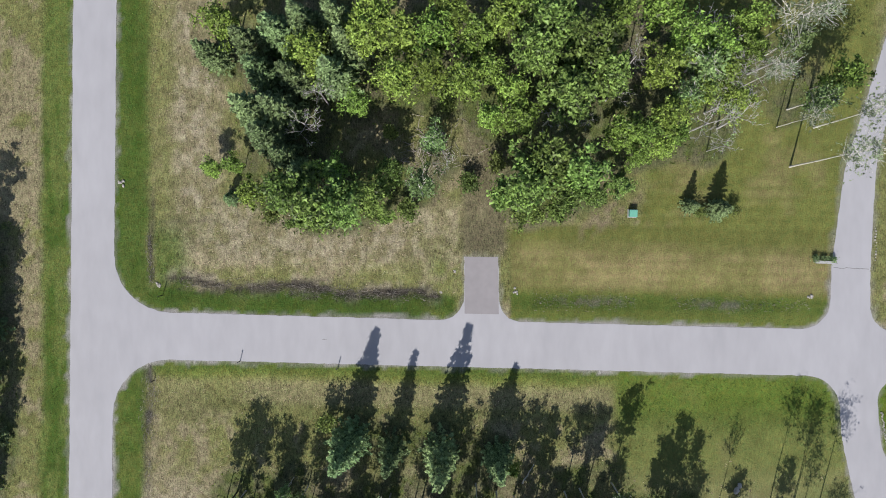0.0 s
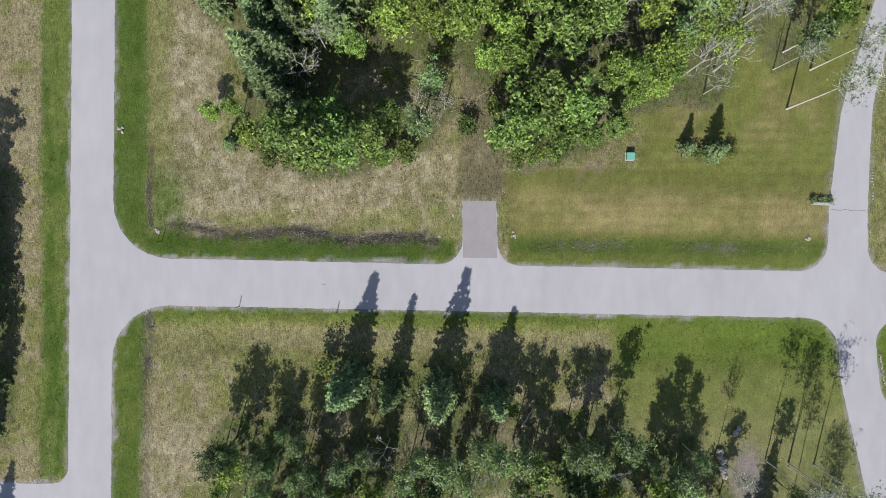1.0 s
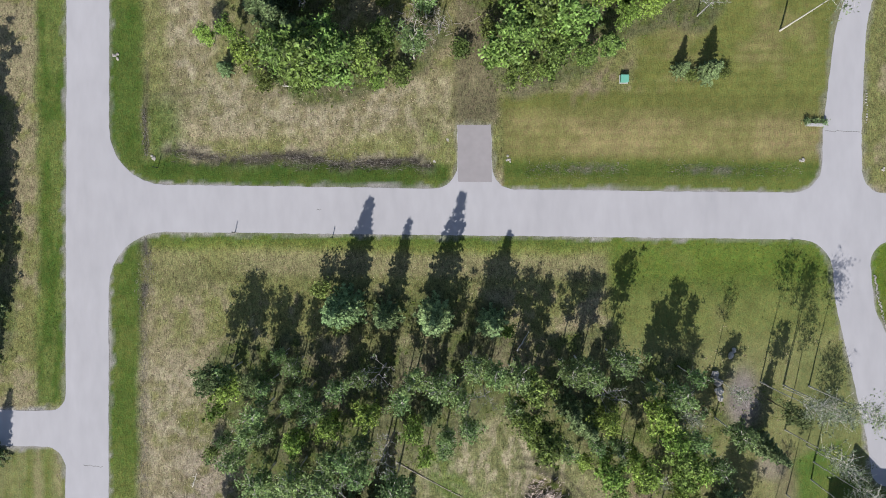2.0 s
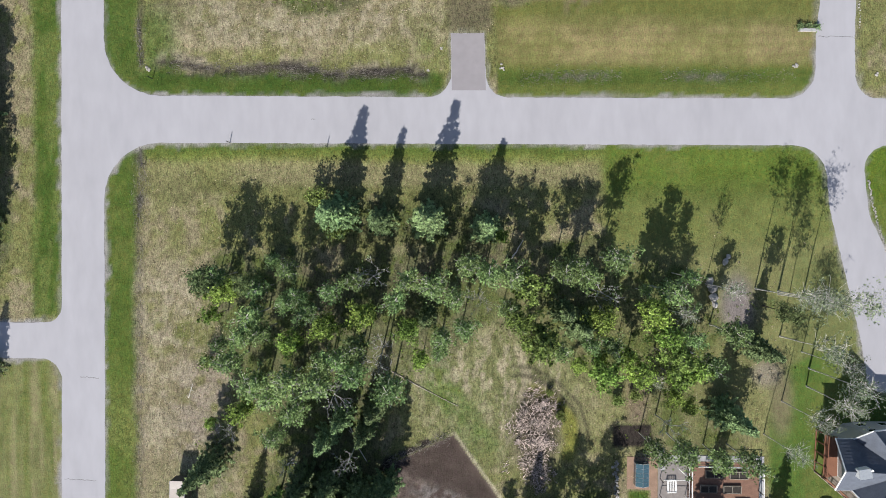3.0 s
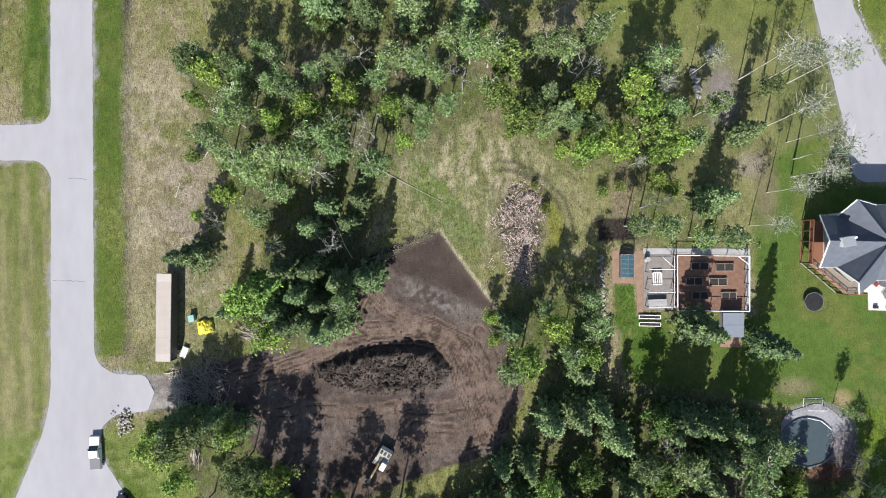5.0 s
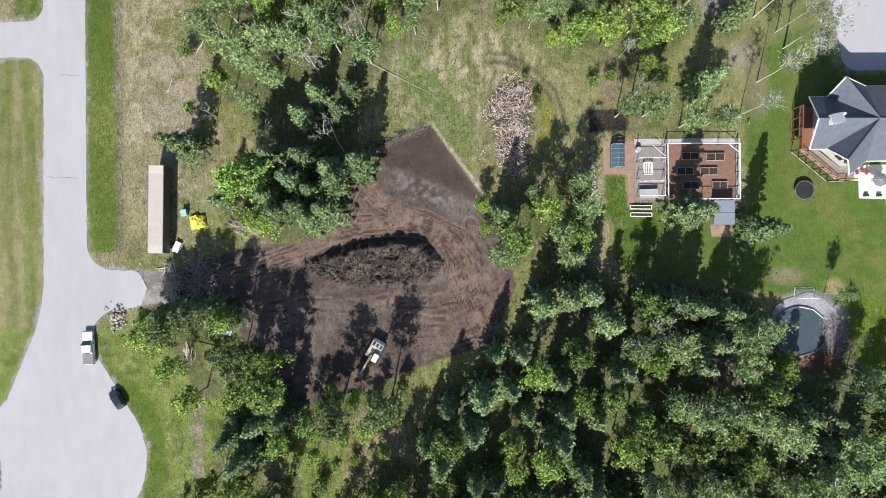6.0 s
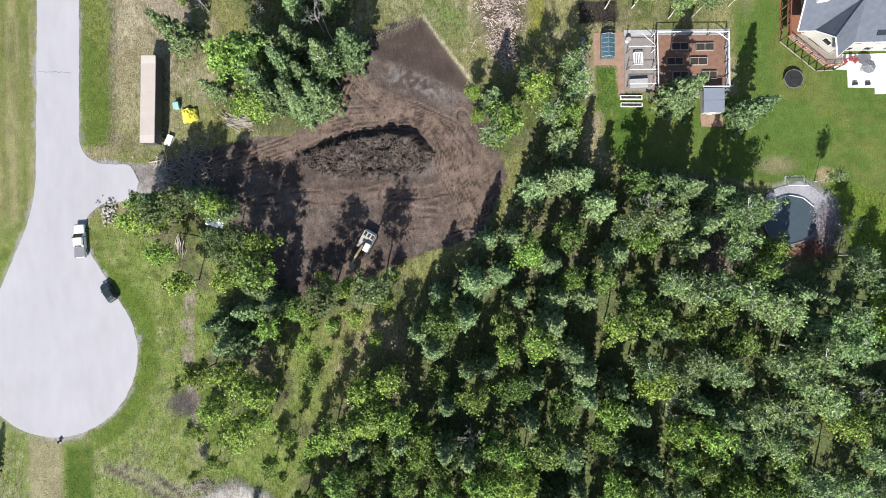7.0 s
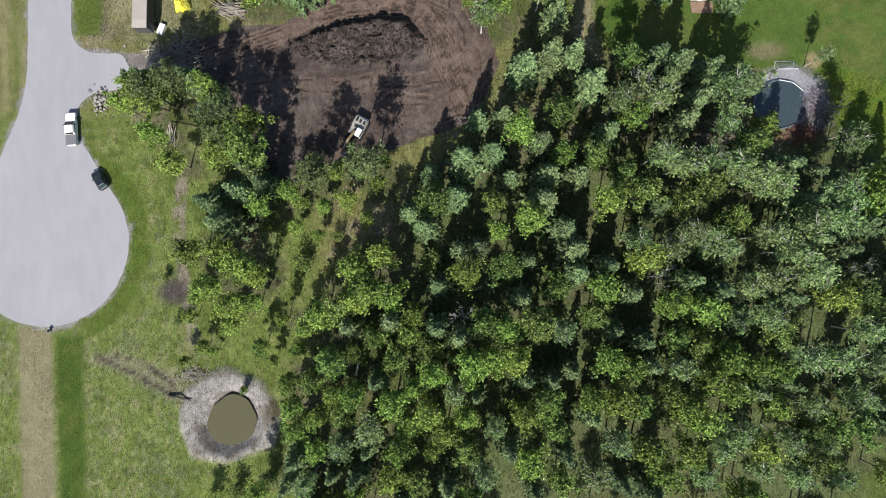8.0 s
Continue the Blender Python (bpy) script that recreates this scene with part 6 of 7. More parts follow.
def pool():
    p = thing("swimming_pool", 65.3, -111.3, 0, 0, "round pool with dark blue-green water and a thin rim coloured paler on its sunlit side", "pool")
    water = shade("pool_cover", (0.031, 0.048, 0.058), 0.45, 1, 8, 0.2, 0.2, gloss=0.5)
    wall = shade("pool_wall", (0.116, 0.136, 0.170), 0.5, 2, 14, 0.15, 0.1)
    n = 36
    oval = lambda r: [((4.6 + r) * math.cos(2 * math.pi * k / n), (4.2 + r) * math.sin(2 * math.pi * k / n)) for k in range(n)]
    slab("cover", oval(-0.05), -0.2, 0.30, water, p)
    tagged(slab("pool_deck", [(66.3 + (5.4 + 0.4 * math.sin(3 * a)) * math.cos(a), -109.9 + (5.2 + 0.3 * math.cos(5 * a)) * math.sin(a)) for a in [2 * math.pi * k / 30 for k in range(30)]], -0.3, 0.12, shade("pale_paving", (0.204, 0.201, 0.218), 0.9, 0.35, 3, 0.45, 0.3)), "pale stained paving round the pool", "paving", kind="structure")
    bm = bmesh.new()
    ins, out = oval(0.0), oval(0.16)
    rings = [[bm.verts.new((x, y, zz)) for x, y in pts] for pts, zz in ((out, -0.2), (out, 0.42), (ins, 0.42), (ins, -0.2))]
    for a, b in zip(rings, rings[1:]):
        for k in range(n):
            bm.faces.new((a[k], a[(k + 1) % n], b[(k + 1) % n], b[k]))
    bmesh.ops.recalc_face_normals(bm, faces=bm.faces)
    part("wall", bm, wall, p)
    for k in range(0, n, 3):
        (ax, ay), (bx, by) = oval(0.1)[k], oval(0.1)[(k + 3) % n]
        # White segments on the north-east arc paint in the sunlit stretch of the rim.
        bar("rim", white_paint if 2 < k < 9 else wall, p, (ax, ay, 0.44), (bx, by, 0.44), 0.07, 5)
        bar("upright", wall, p, (ax * 1.02, ay * 1.02, -0.2), (ax * 1.02, ay * 1.02, 0.44), 0.06, 5)
    goal = thing("football_goal", 66.5, -104.6, lie(66.5, -104.6), -2, "small white-framed football goal with a grey net", "goal")
    net = shade("grey_net", (0.136, 0.156, 0.143), 0.8)
    for x in (-1.65, 1.65):
        bar("upright", white_paint, goal, (x, -0.85, 0), (x, -0.85, 1.6), 0.05, 6)
        bar("base_bar", white_paint, goal, (x, -0.85, 0.05), (x, 0.95, 0.05), 0.04, 6)
        bar("stay", white_paint, goal, (x, -0.85, 1.6), (x, 0.95, 0.05), 0.04, 6)
    bar("crossbar", white_paint, goal, (-1.65, -0.85, 1.6), (1.65, -0.85, 1.6), 0.06, 6)
    bar("back_bar", white_paint, goal, (-1.65, 0.95, 0.05), (1.65, 0.95, 0.05), 0.04, 6)
    st = Sticks()
    for k in range(1, 14):
        x = -1.65 + 3.3 * k / 14
        st.add([(x, -0.85, 1.6), (x, 0.95, 0.05)], [0.016, 0.016], 3)
    for k in range(1, 9):
        f = k / 9
        st.add([(-1.65, -0.85 + 1.8 * f, 1.6 - 1.55 * f), (1.65, -0.85 + 1.8 * f, 1.6 - 1.55 * f)], [0.016, 0.016], 3)
    link_mesh("net", st.v, st.f, net, goal)


pool()


def driveways():
    stub = slab("driveway", [(3.6, -1.55), (9.35, -1.65), (9.38, -11.6), (3.42, -11.4)], 0.0, 0.040, drive_asphalt)
    tagged(stub, "short grey asphalt driveway stub off the street", "driveway", kind="structure")


driveways()


def tar_cracks():
    """Thin dark cracks that wander across the asphalt."""
    st_v, st_f = [], []
    rnd = random.Random(31)
    for ax, ay, bx, by in ((-68.2, -78.6, -62.2, -79.0), (-64.5, -60.2, -61.0, -60.6), (-21.5, -15.6, -20.8, -15.7), (66.9, -4.2, 72.9, -4.5)):
        n = 14
        for k in range(n + 1):
            f = k / n
            x, y = ax + (bx - ax) * f + rnd.gauss(0, 0.06), ay + (by - ay) * f + rnd.gauss(0, 0.06)
            w = 0.03 + 0.02 * rnd.random()
            dx, dy = (by - ay), -(bx - ax)
            L = math.hypot(dx, dy)
            st_v += [(x + dx / L * w, y + dy / L * w, 0.041), (x - dx / L * w, y - dy / L * w, 0.041)]
            if k:
                i = len(st_v)
                st_f.append((i - 4, i - 3, i - 1, i - 2))
    tagged(link_mesh("road_cracks", st_v, st_f, shade("crack_tar", (0.109, 0.105, 0.105), 0.9)), "thin dark cracks across the worn asphalt", "cracks", kind="stuff")


tar_cracks()


# ---------------------------------------------------------------- vehicles
def wheels(car, places, r, w):
    for x, y in places:
        tyre = bar("wheel", rubber, car, (x - w / 2, y, r), (x + w / 2, y, r), r, 16)
        bar("rim", steel, tyre, (x - w / 2 - 0.01, y, r), (x + w / 2 + 0.01, y, r), r * 0.55, 10)


def body_shell(name, sections, mat, parent, label=""):
    """A body from cross sections (y, half width, bottom, top, inset of the top), front to back."""
    bm = bmesh.new()
    rings = []
    for y, w, z0, z1, ins in sections:
        h = z1 - z0
        pts = [(-w * 0.96, z0), (-w, z0 + 0.25 * h), (-w, z0 + 0.6 * h), (-w + ins, z1 - 0.05), (-w + ins + 0.12, z1), (w - ins - 0.12, z1), (w - ins, z1 - 0.05), (w, z0 + 0.6 * h), (w, z0 + 0.25 * h), (w * 0.96, z0)]
        rings.append([bm.verts.new((x, y, z)) for x, z in pts])
    for a, b in zip(rings, rings[1:]):
        for k in range(len(a)):
            bm.faces.new((a[k], a[(k + 1) % len(a)], b[(k + 1) % len(a)], b[k]))
    bm.faces.new(rings[0]), bm.faces.new(rings[-1][::-1])
    bmesh.ops.recalc_face_normals(bm, faces=bm.faces)
    return part(name, bm, mat, parent, label)


def pickup():
    t = thing("pickup_truck", -61.1, -109.8, 0.035, 1, "white crew-cab pickup with a grey bed cover, parked by the kerb", "truck")
    paint = shade("white_car_paint", (0.78, 0.78, 0.78), 0.25, 0.8, 9, 0.04, 0, gloss=0.6)
    cover = shade("grey_bed_cover", (0.136, 0.136, 0.146), 0.6, 2, 16, 0.15, 0.2)
    body_shell("body", [(2.95, 0.82, 0.55, 0.95, 0.1), (2.8, 0.92, 0.45, 1.08, 0.08), (1.35, 0.97, 0.4, 1.18, 0.08), (1.3, 0.98, 0.4, 1.15, 0.06), (-2.85, 0.98, 0.45, 1.18, 0.04), (-2.95, 0.95, 0.5, 1.1, 0.06)], paint, t)
    body_shell("cab", [(1.25, 0.90, 1.1, 1.2, 0.02), (0.55, 0.88, 1.1, 1.86, 0.14), (-0.75, 0.88, 1.1, 1.88, 0.14), (-1.05, 0.9, 1.1, 1.3, 0.04)], paint, t)
    block("windscreen", glass_dark, t, 0, 0.93, 1.56, 1.62, 1.02, 0.05, 0, 0.01, tilt=(-43, 0))
    block("rear_window", glass_dark, t, 0, -0.92, 1.58, 1.4, 0.5, 0.03, 0, 0.01, tilt=(62, 0))
    for s in (-1, 1):
        block("side_window", glass_dark, t, 0.84 * s, -0.05, 1.5, 0.04, 1.5, 0.42, 0, 0, tilt=(0, -14 * s))
        block("mirror", dark_metal, t, 1.13 * s, 0.75, 1.3, 0.28, 0.12, 0.22, 0, 0.02)
        block("headlight", steel, t, 0.72 * s, 2.9, 0.88, 0.36, 0.12, 0.2, 0, 0.02)
        block("tail_light", shade("red_lens", (0.238, 0.014, 0.014), 0.3), t, 0.88 * s, -2.93, 0.95, 0.14, 0.08, 0.4, 0, 0.01)
    block("bed_cover", cover, t, 0, -1.98, 1.21, 1.90, 1.86, 0.06, 0, 0.02)
    block("bumper", steel, t, 0, 3.0, 0.55, 1.8, 0.16, 0.22, 0, 0.03)
    block("bumper", steel, t, 0, -3.0, 0.55, 1.8, 0.16, 0.22, 0, 0.03)
    wheels(t, [(-0.86, 1.95), (0.86, 1.95), (-0.86, -1.75), (0.86, -1.75)], 0.4, 0.26)


def dark_car():
    c = thing("small_car", -56.3, -119.2, 0.035, 31, "dark blue-black hatchback parked at the turning circle", "car")
    c.scale = (1.06, 0.90, 1.0)
    paint = shade("dark_car_paint", (0.014, 0.017, 0.022), 0.2, 0.8, 9, 0.1, 0, gloss=0.7)
    body_shell("body", [(2.0, 0.55, 0.45, 0.72, 0.12), (1.75, 0.84, 0.35, 0.88, 0.14), (0.9, 0.95, 0.3, 0.98, 0.08), (-1.6, 0.97, 0.3, 1.02, 0.08), (-1.95, 0.82, 0.4, 0.98, 0.14), (-2.1, 0.6, 0.5, 0.8, 0.14)], paint, c)
    body_shell("roof", [(0.95, 0.78, 0.95, 1.0, 0.02), (0.25, 0.76, 0.95, 1.44, 0.16), (-1.15, 0.76, 0.95, 1.46, 0.16), (-1.95, 0.74, 0.95, 1.02, 0.06)], paint, c)
    tint = shade("green_tinted_glass", (0.017, 0.037, 0.037), 0.35, 2, 20, 0.1, 0, gloss=0.3)
    block("windscreen", tint, c, 0, 0.62, 1.24, 1.28, 0.80, 0.03, 0, 0.01, tilt=(-32, 0))
    block("rear_window", tint, c, 0, -1.62, 1.26, 1.2, 0.72, 0.03, 0, 0.01, tilt=(44, 0))
    for s in (-1, 1):
        block("side_window", glass_dark, c, 0.73 * s, -0.45, 1.2, 0.04, 1.5, 0.3, 0, 0, tilt=(0, -20 * s))
        block("mirror", paint, c, 0.96 * s, 0.6, 1.0, 0.2, 0.12, 0.14, 0, 0.02)
        block("headlight", steel, c, 0.56 * s, 2.0, 0.7, 0.3, 0.16, 0.14, 0, 0.02)
    wheels(c, [(-0.78, 1.3), (0.78, 1.3), (-0.78, -1.3), (0.78, -1.3)], 0.32, 0.2)


def excavator():
    z = max(lie(-9.4, -112.2), lie(-8.3, -111.1)) + 0.05
    e = thing("excavator", -9.4, -112.2, z, 148, "white and cream tracked excavator with its arm reaching to the ground", "excavator")
    cream = shade("cream_paint", (0.286, 0.272, 0.238), 0.5, 2, 14, 0.15, 0.1)
    sand = shade("sand_paint", (0.340, 0.245, 0.129), 0.55, 2, 14, 0.2, 0.1)
    for s in (-1, 1):
        tr = block("track", rubber, e, 1.15 * s, 0.1, 0.42, 0.5, 3.6, 0.8, 0, 0.22)
        for k in range(14):
            block("track_pad", dark_metal, tr, 1.15 * s, -1.5 + 0.24 * k, 0.84, 0.52, 0.14, 0.05, 0, 0)
    block("undercarriage", dark_metal, e, 0, 0.1, 0.55, 1.9, 1.8, 0.4, 0, 0.05)
    bar("slew_ring", dark_metal, e, (0, 0, 0.75), (0, 0, 0.95), 0.75, 16)
    block("engine_house", cream, e, 0.0, -1.05, 1.5, 2.4, 1.9, 1.05, 0, 0.12)
    block("counterweight", white_paint, e, 0, -1.95, 1.4, 2.3, 0.5, 0.9, 0, 0.15)
    block("side_deck", cream, e, 0.75, 0.5, 1.3, 0.85, 1.6, 0.55, 0, 0.06)
    cab = block("cab", white_paint, e, -0.72, 0.65, 1.85, 0.95, 1.55, 1.75, 0, 0.1)
    block("cab_roof", white_paint, cab, -0.72, 0.65, 2.76, 0.9, 1.4, 0.08, 0, 0.03)
    block("window", glass_dark, cab, -0.72, 1.42, 2.1, 0.8, 0.05, 1.0, 0, 0)
    block("window", glass_dark, cab, -1.19, 0.65, 2.15, 0.05, 1.2, 0.8, 0, 0)
    for x in (-0.7, 0.0, 0.7):
        block("grille", dark_metal, e, x, -1.35, 2.04, 0.45, 0.7, 0.05, 0, 0.01)
    for x in (-1.15, 1.15):
        bar("hand_rail", dark_metal, e, (x, -1.9, 2.35), (x, -0.2, 2.35), 0.04, 5)
    block("hatch", dark_metal, e, 0.2, -0.25, 2.0, 0.8, 0.6, 0.2, 0, 0.03)
    bar("exhaust", dark_metal, e, (0.6, -1.4, 2.0), (0.6, -1.4, 2.6), 0.07, 8)
    boom = part("boom", box(box(bmesh.new(), 0.15, 1.75, 2.35, 0.34, 2.3, 0.5, 0, 0.05, (28, 0)), 0.15, 3.5, 2.65, 0.32, 1.9, 0.45, 0, 0.05, (-14, 0)), sand, e)
    bar("ram", steel, boom, (0.15, 0.9, 1.6), (0.15, 2.4, 2.3), 0.07, 8)
    bar("ram", steel, boom, (0.15, 2.7, 3.1), (0.15, 4.3, 2.9), 0.07, 8)
    stick = block("dipper_arm", sand, e, 0.15, 4.6, 1.65, 0.28, 0.36, 1.9, 0, 0.05, tilt=(22, 0))
    bm = bmesh.new()
    for k in range(6):
        a = radians(200 + 32 * k)
        box(bm, 0.15, 4.95 + 0.45 * math.cos(a), 0.75 + 0.45 * math.sin(a), 0.95, 0.3, 0.05, 0, 0, (math.degrees(a) + 90, 0))
    for s in (-0.45, 0.45):
        box(bm, 0.15 + s, 4.95, 0.62, 0.04, 0.75, 0.6, 0, 0.02)
    part("bucket", bm, steel, e, "worn steel digging bucket")


pickup()
dark_car()
excavator()


def semitrailer():
    t = thing("box_trailer", -46.3, -85.6, lie(-46, -86), -3.0, "dark-sided box trailer with a pale dusty roof, parked on grass", "trailer")
    skin = shade("dusty_white_panel", (0.320, 0.282, 0.252), 0.6, 0.5, 7, 0.10, 0.1)
    pale_end = shade("pale_panel", (0.354, 0.316, 0.286), 0.6, 0.5, 7, 0.12, 0.1)
    wall = shade("trailer_wall", (0.058, 0.058, 0.061), 0.6, 1, 9, 0.15, 0.1)
    for k in range(11):
        block("roof_panel", skin if k not in (0, 10) else pale_end, t, 0, -6.98 + 1.396 * k, 4.03, 2.55, 1.39, 0.05, 0, 0.002)
    for s in (-1, 1):
        w = block("side_wall", wall, t, 1.30 * s, 0, 2.55, 0.06, 15.2, 2.9, 0, 0)
        for k in range(24):
            block("rib", dark_metal, w, 1.345 * s, -7.4 + 0.643 * k, 2.55, 0.03, 0.06, 2.85, 0, 0)
        block("end_wall", wall, t, 0, 7.58 * s, 2.55, 2.5, 0.06, 2.9, 0, 0)
        bar("top_rail", steel, t, (1.30 * s, -7.6, 4.0), (1.30 * s, 7.6, 4.0), 0.05, 4)
    block("floor", dark_metal, t, 0, 0, 1.15, 2.5, 15.1, 0.16, 0, 0)
    for s in (-0.8, 0.8):
        block("landing_leg", dark_metal, t, s, 5.0, 0.55, 0.14, 0.14, 1.2, 0, 0)
    wheels(t, [(-1.0, -5.2), (1.0, -5.2), (-1.0, -6.4), (1.0, -6.4)], 0.5, 0.5)


semitrailer()


# ---------------------------------------------------------------- loose things in the yards
def lumpy(name, sx, sy, sz, seed, mat, parent, label=""):
    """A sheet thrown over a heap."""
    n = 14
    v, f = [], []
    rng = np.random.RandomState(seed)
    off = rng.rand() * 100
    for j in range(n + 1):
        for i in range(n + 1):
            u, w = i / n * 2 - 1, j / n * 2 - 1
            h = (1 - abs(u) ** 3) * (1 - abs(w) ** 3)
            bump = lattice(np.array([u * 3 + off]), np.array([w * 3 + off]), 0.8, seed)[0]
            v.append((u * sx / 2 * (1 + 0.05 * math.sin(w * 5 + off)), w * sy / 2 * (1 + 0.08 * math.sin(u * 6)), sz * (h ** 0.5) * (0.65 + 0.4 * bump) - 0.02))
    for j in range(n):
        for i in range(n):
            a = j * (n + 1) + i
            f.append((a, a + 1, a + n + 2, a + n + 1))
    return link_mesh(name, v, f, mat, parent, label=label)


def yard_things():
    yellow = shade("yellow_tarpaulin", (0.78, 0.66, 0.06), 0.5, 2, 10, 0.12, 0.3)
    olive = shade("olive_tarpaulin", (0.286, 0.272, 0.034), 0.6, 2, 10, 0.2, 0.3)
    t = thing("covered_heap", -40.9, -87.9, lie(-41, -88), 5, "heap covered with bright yellow tarpaulins", "tarpaulin")
    t.scale = (0.8, 0.8, 0.8)
    lumpy("tarpaulin", 2.4, 3.2, 1.7, 3, yellow, t)
    o = lumpy("tarpaulin", 1.9, 2.9, 1.3, 5, olive, t, "olive yellow side sheet")
    o.location.x = 1.45
    b = thing("plastic_bin", -42.7, -86.2, lie(-42.7, -86.2), 8, "pale turquoise plastic bin with a lid", "bin")
    teal = shade("turquoise_plastic", (0.204, 0.374, 0.354), 0.5)
    block("bin_body", teal, b, 0, 0, 0.5, 0.95, 1.1, 1.0, 0, 0.06)
    block("lid", teal, b, 0, 0, 1.04, 1.05, 1.2, 0.08, 0, 0.03)
    c = thing("storage_box", -44.4, -92.3, lie(-44.4, -92.3), -24, "white oblong storage box lying by the driveway", "box")
    block("box_body", white_paint, c, 0, 0, 0.35, 1.0, 1.9, 0.7, 0, 0.04)
    block("lid", white_paint, c, 0, 0, 0.74, 1.08, 1.98, 0.08, 0, 0.02)
    d = thing("covered_boat", -36.6, -107.1, lie(-36.6, -107.1), -20, "small boat under a silvery blue tarpaulin among the trees", "boat")
    silver = shade("silver_tarpaulin", (0.70, 0.76, 0.84), 0.6, 2, 9, 0.25, 0.3)
    lumpy("cover", 3.4, 2.4, 1.7, 9, silver, d)
    body_shell("hull", [(-1.1, 0.9, 0.0, 0.7, 0.05), (0, 1.2, -0.1, 0.8, 0.05), (1.1, 1.0, 0.0, 0.75, 0.05)], white_paint, d).matrix_basis = pose(0, 0, 0, 0, 0, 90)
    g = thing("utility_cabinet", 32.5, 5.6, lie(32.5, 5.6), -2, "green metal transformer cabinet on a concrete pad", "cabinet")
    g.scale = (0.8, 0.85, 0.9)
    green = shade("cabinet_green", (0.095, 0.272, 0.211), 0.5, 1, 9, 0.12, 0.1)
    block("pad", concrete, g, 0, 0, 0.05, 1.9, 1.7, 0.2, 0, 0.02)
    block("cabinet_body", green, g, 0, 0, 0.65, 1.6, 1.35, 1.1, 0, 0.03)
    block("lid", green, g, 0, -0.03, 1.23, 1.68, 1.45, 0.08, 0, 0.02, tilt=(3, 0))
    block("door", green, g, 0, -0.69, 0.65, 1.4, 0.05, 0.9, 0, 0.01)
    block("handle", steel, g, 0.5, -0.74, 0.7, 0.05, 0.05, 0.25, 0, 0)
    s = thing("entrance_sign", 65.0, -3.1, lie(65, -3.1), -3, "low pale stone sign wall with dark clipped bushes", "sign")
    block("wall", stone_mat, s, 0, -0.1, 0.35, 3.0, 0.35, 0.8, 0, 0.04)
    block("coping", concrete, s, 0, -0.1, 0.79, 3.15, 0.48, 0.09, 0, 0.02)
    rng = np.random.RandomState(8)
    for k, (x, r) in enumerate(((-1.45, 0.5), (0.05, 0.75), (1.5, 0.55))):
        p = rng.normal(size=(260, 3)) * np.array([r * 0.5, 0.28, 0.3]) + np.array([x, 0.42, 0.6])
        p[:, 2] = np.abs(p[:, 2])
        v, f = leaves(p, np.full(260, 0.17), rng)
        link_mesh("bush", v, f, LEAF["spruces"], s)
    for x, y, h, m, what in ((-36.0, -19.3, 1.9, dark_metal, "thin dark marker post beside the street"), (-18.8, -20.6, 1.9, dark_metal, "thin dark marker post beside the street"),
                             (-49.5, -7.6, 2.3, dark_metal, "thin dark sign post in the ditch"), (-51.4, -22.6, 1.6, dark_metal, "dark round-topped post in the ditch")):
        q = thing("marker_post", x, y, lie(x, y), 0, what, "post", "posts along the street")
        bar("post", m, q, (0, 0, -0.3), (0, 0, h), 0.07, 8)
        block("plate", dark_metal, q, 0, 0.06, h - 0.12, 0.16, 0.03, 0.2, 10, 0)
    q = thing("hydrant", -66.5, -145.9, lie(-66.5, -145.9), 0, "dark stubby hydrant at the edge of the turning circle", "hydrant")
    bar("barrel", dark_metal, q, (0, 0, 0), (0, 0, 0.8), 0.22, 10)
    bar("bonnet", dark_metal, q, (0, 0, 0.8), (0, 0, 1.0), 0.26, 10, r2=0.1)
    bar("outlet", steel, q, (-0.4, 0, 0.55), (0.4, 0, 0.55), 0.1, 8)


yard_things()


# ---------------------------------------------------------------- stones, logs and brushwood
ROCKS = [stone_mesh("stone", 40 + i, stone_mat) for i in range(5)]


def rocks_at(parent, places):
    rnd = random.Random(len(places))
    for x, y, z, s in places:
        o = new("stone", rnd.choice(ROCKS))
        o.parent = parent
        o.matrix_basis = pose(x, y, z, rnd.uniform(-30, 30), rnd.uniform(-30, 30), rnd.uniform(0, 360)) @ Matrix.Diagonal((s, s * rnd.uniform(0.7, 1.1), s * rnd.uniform(0.7, 1.0), 1))


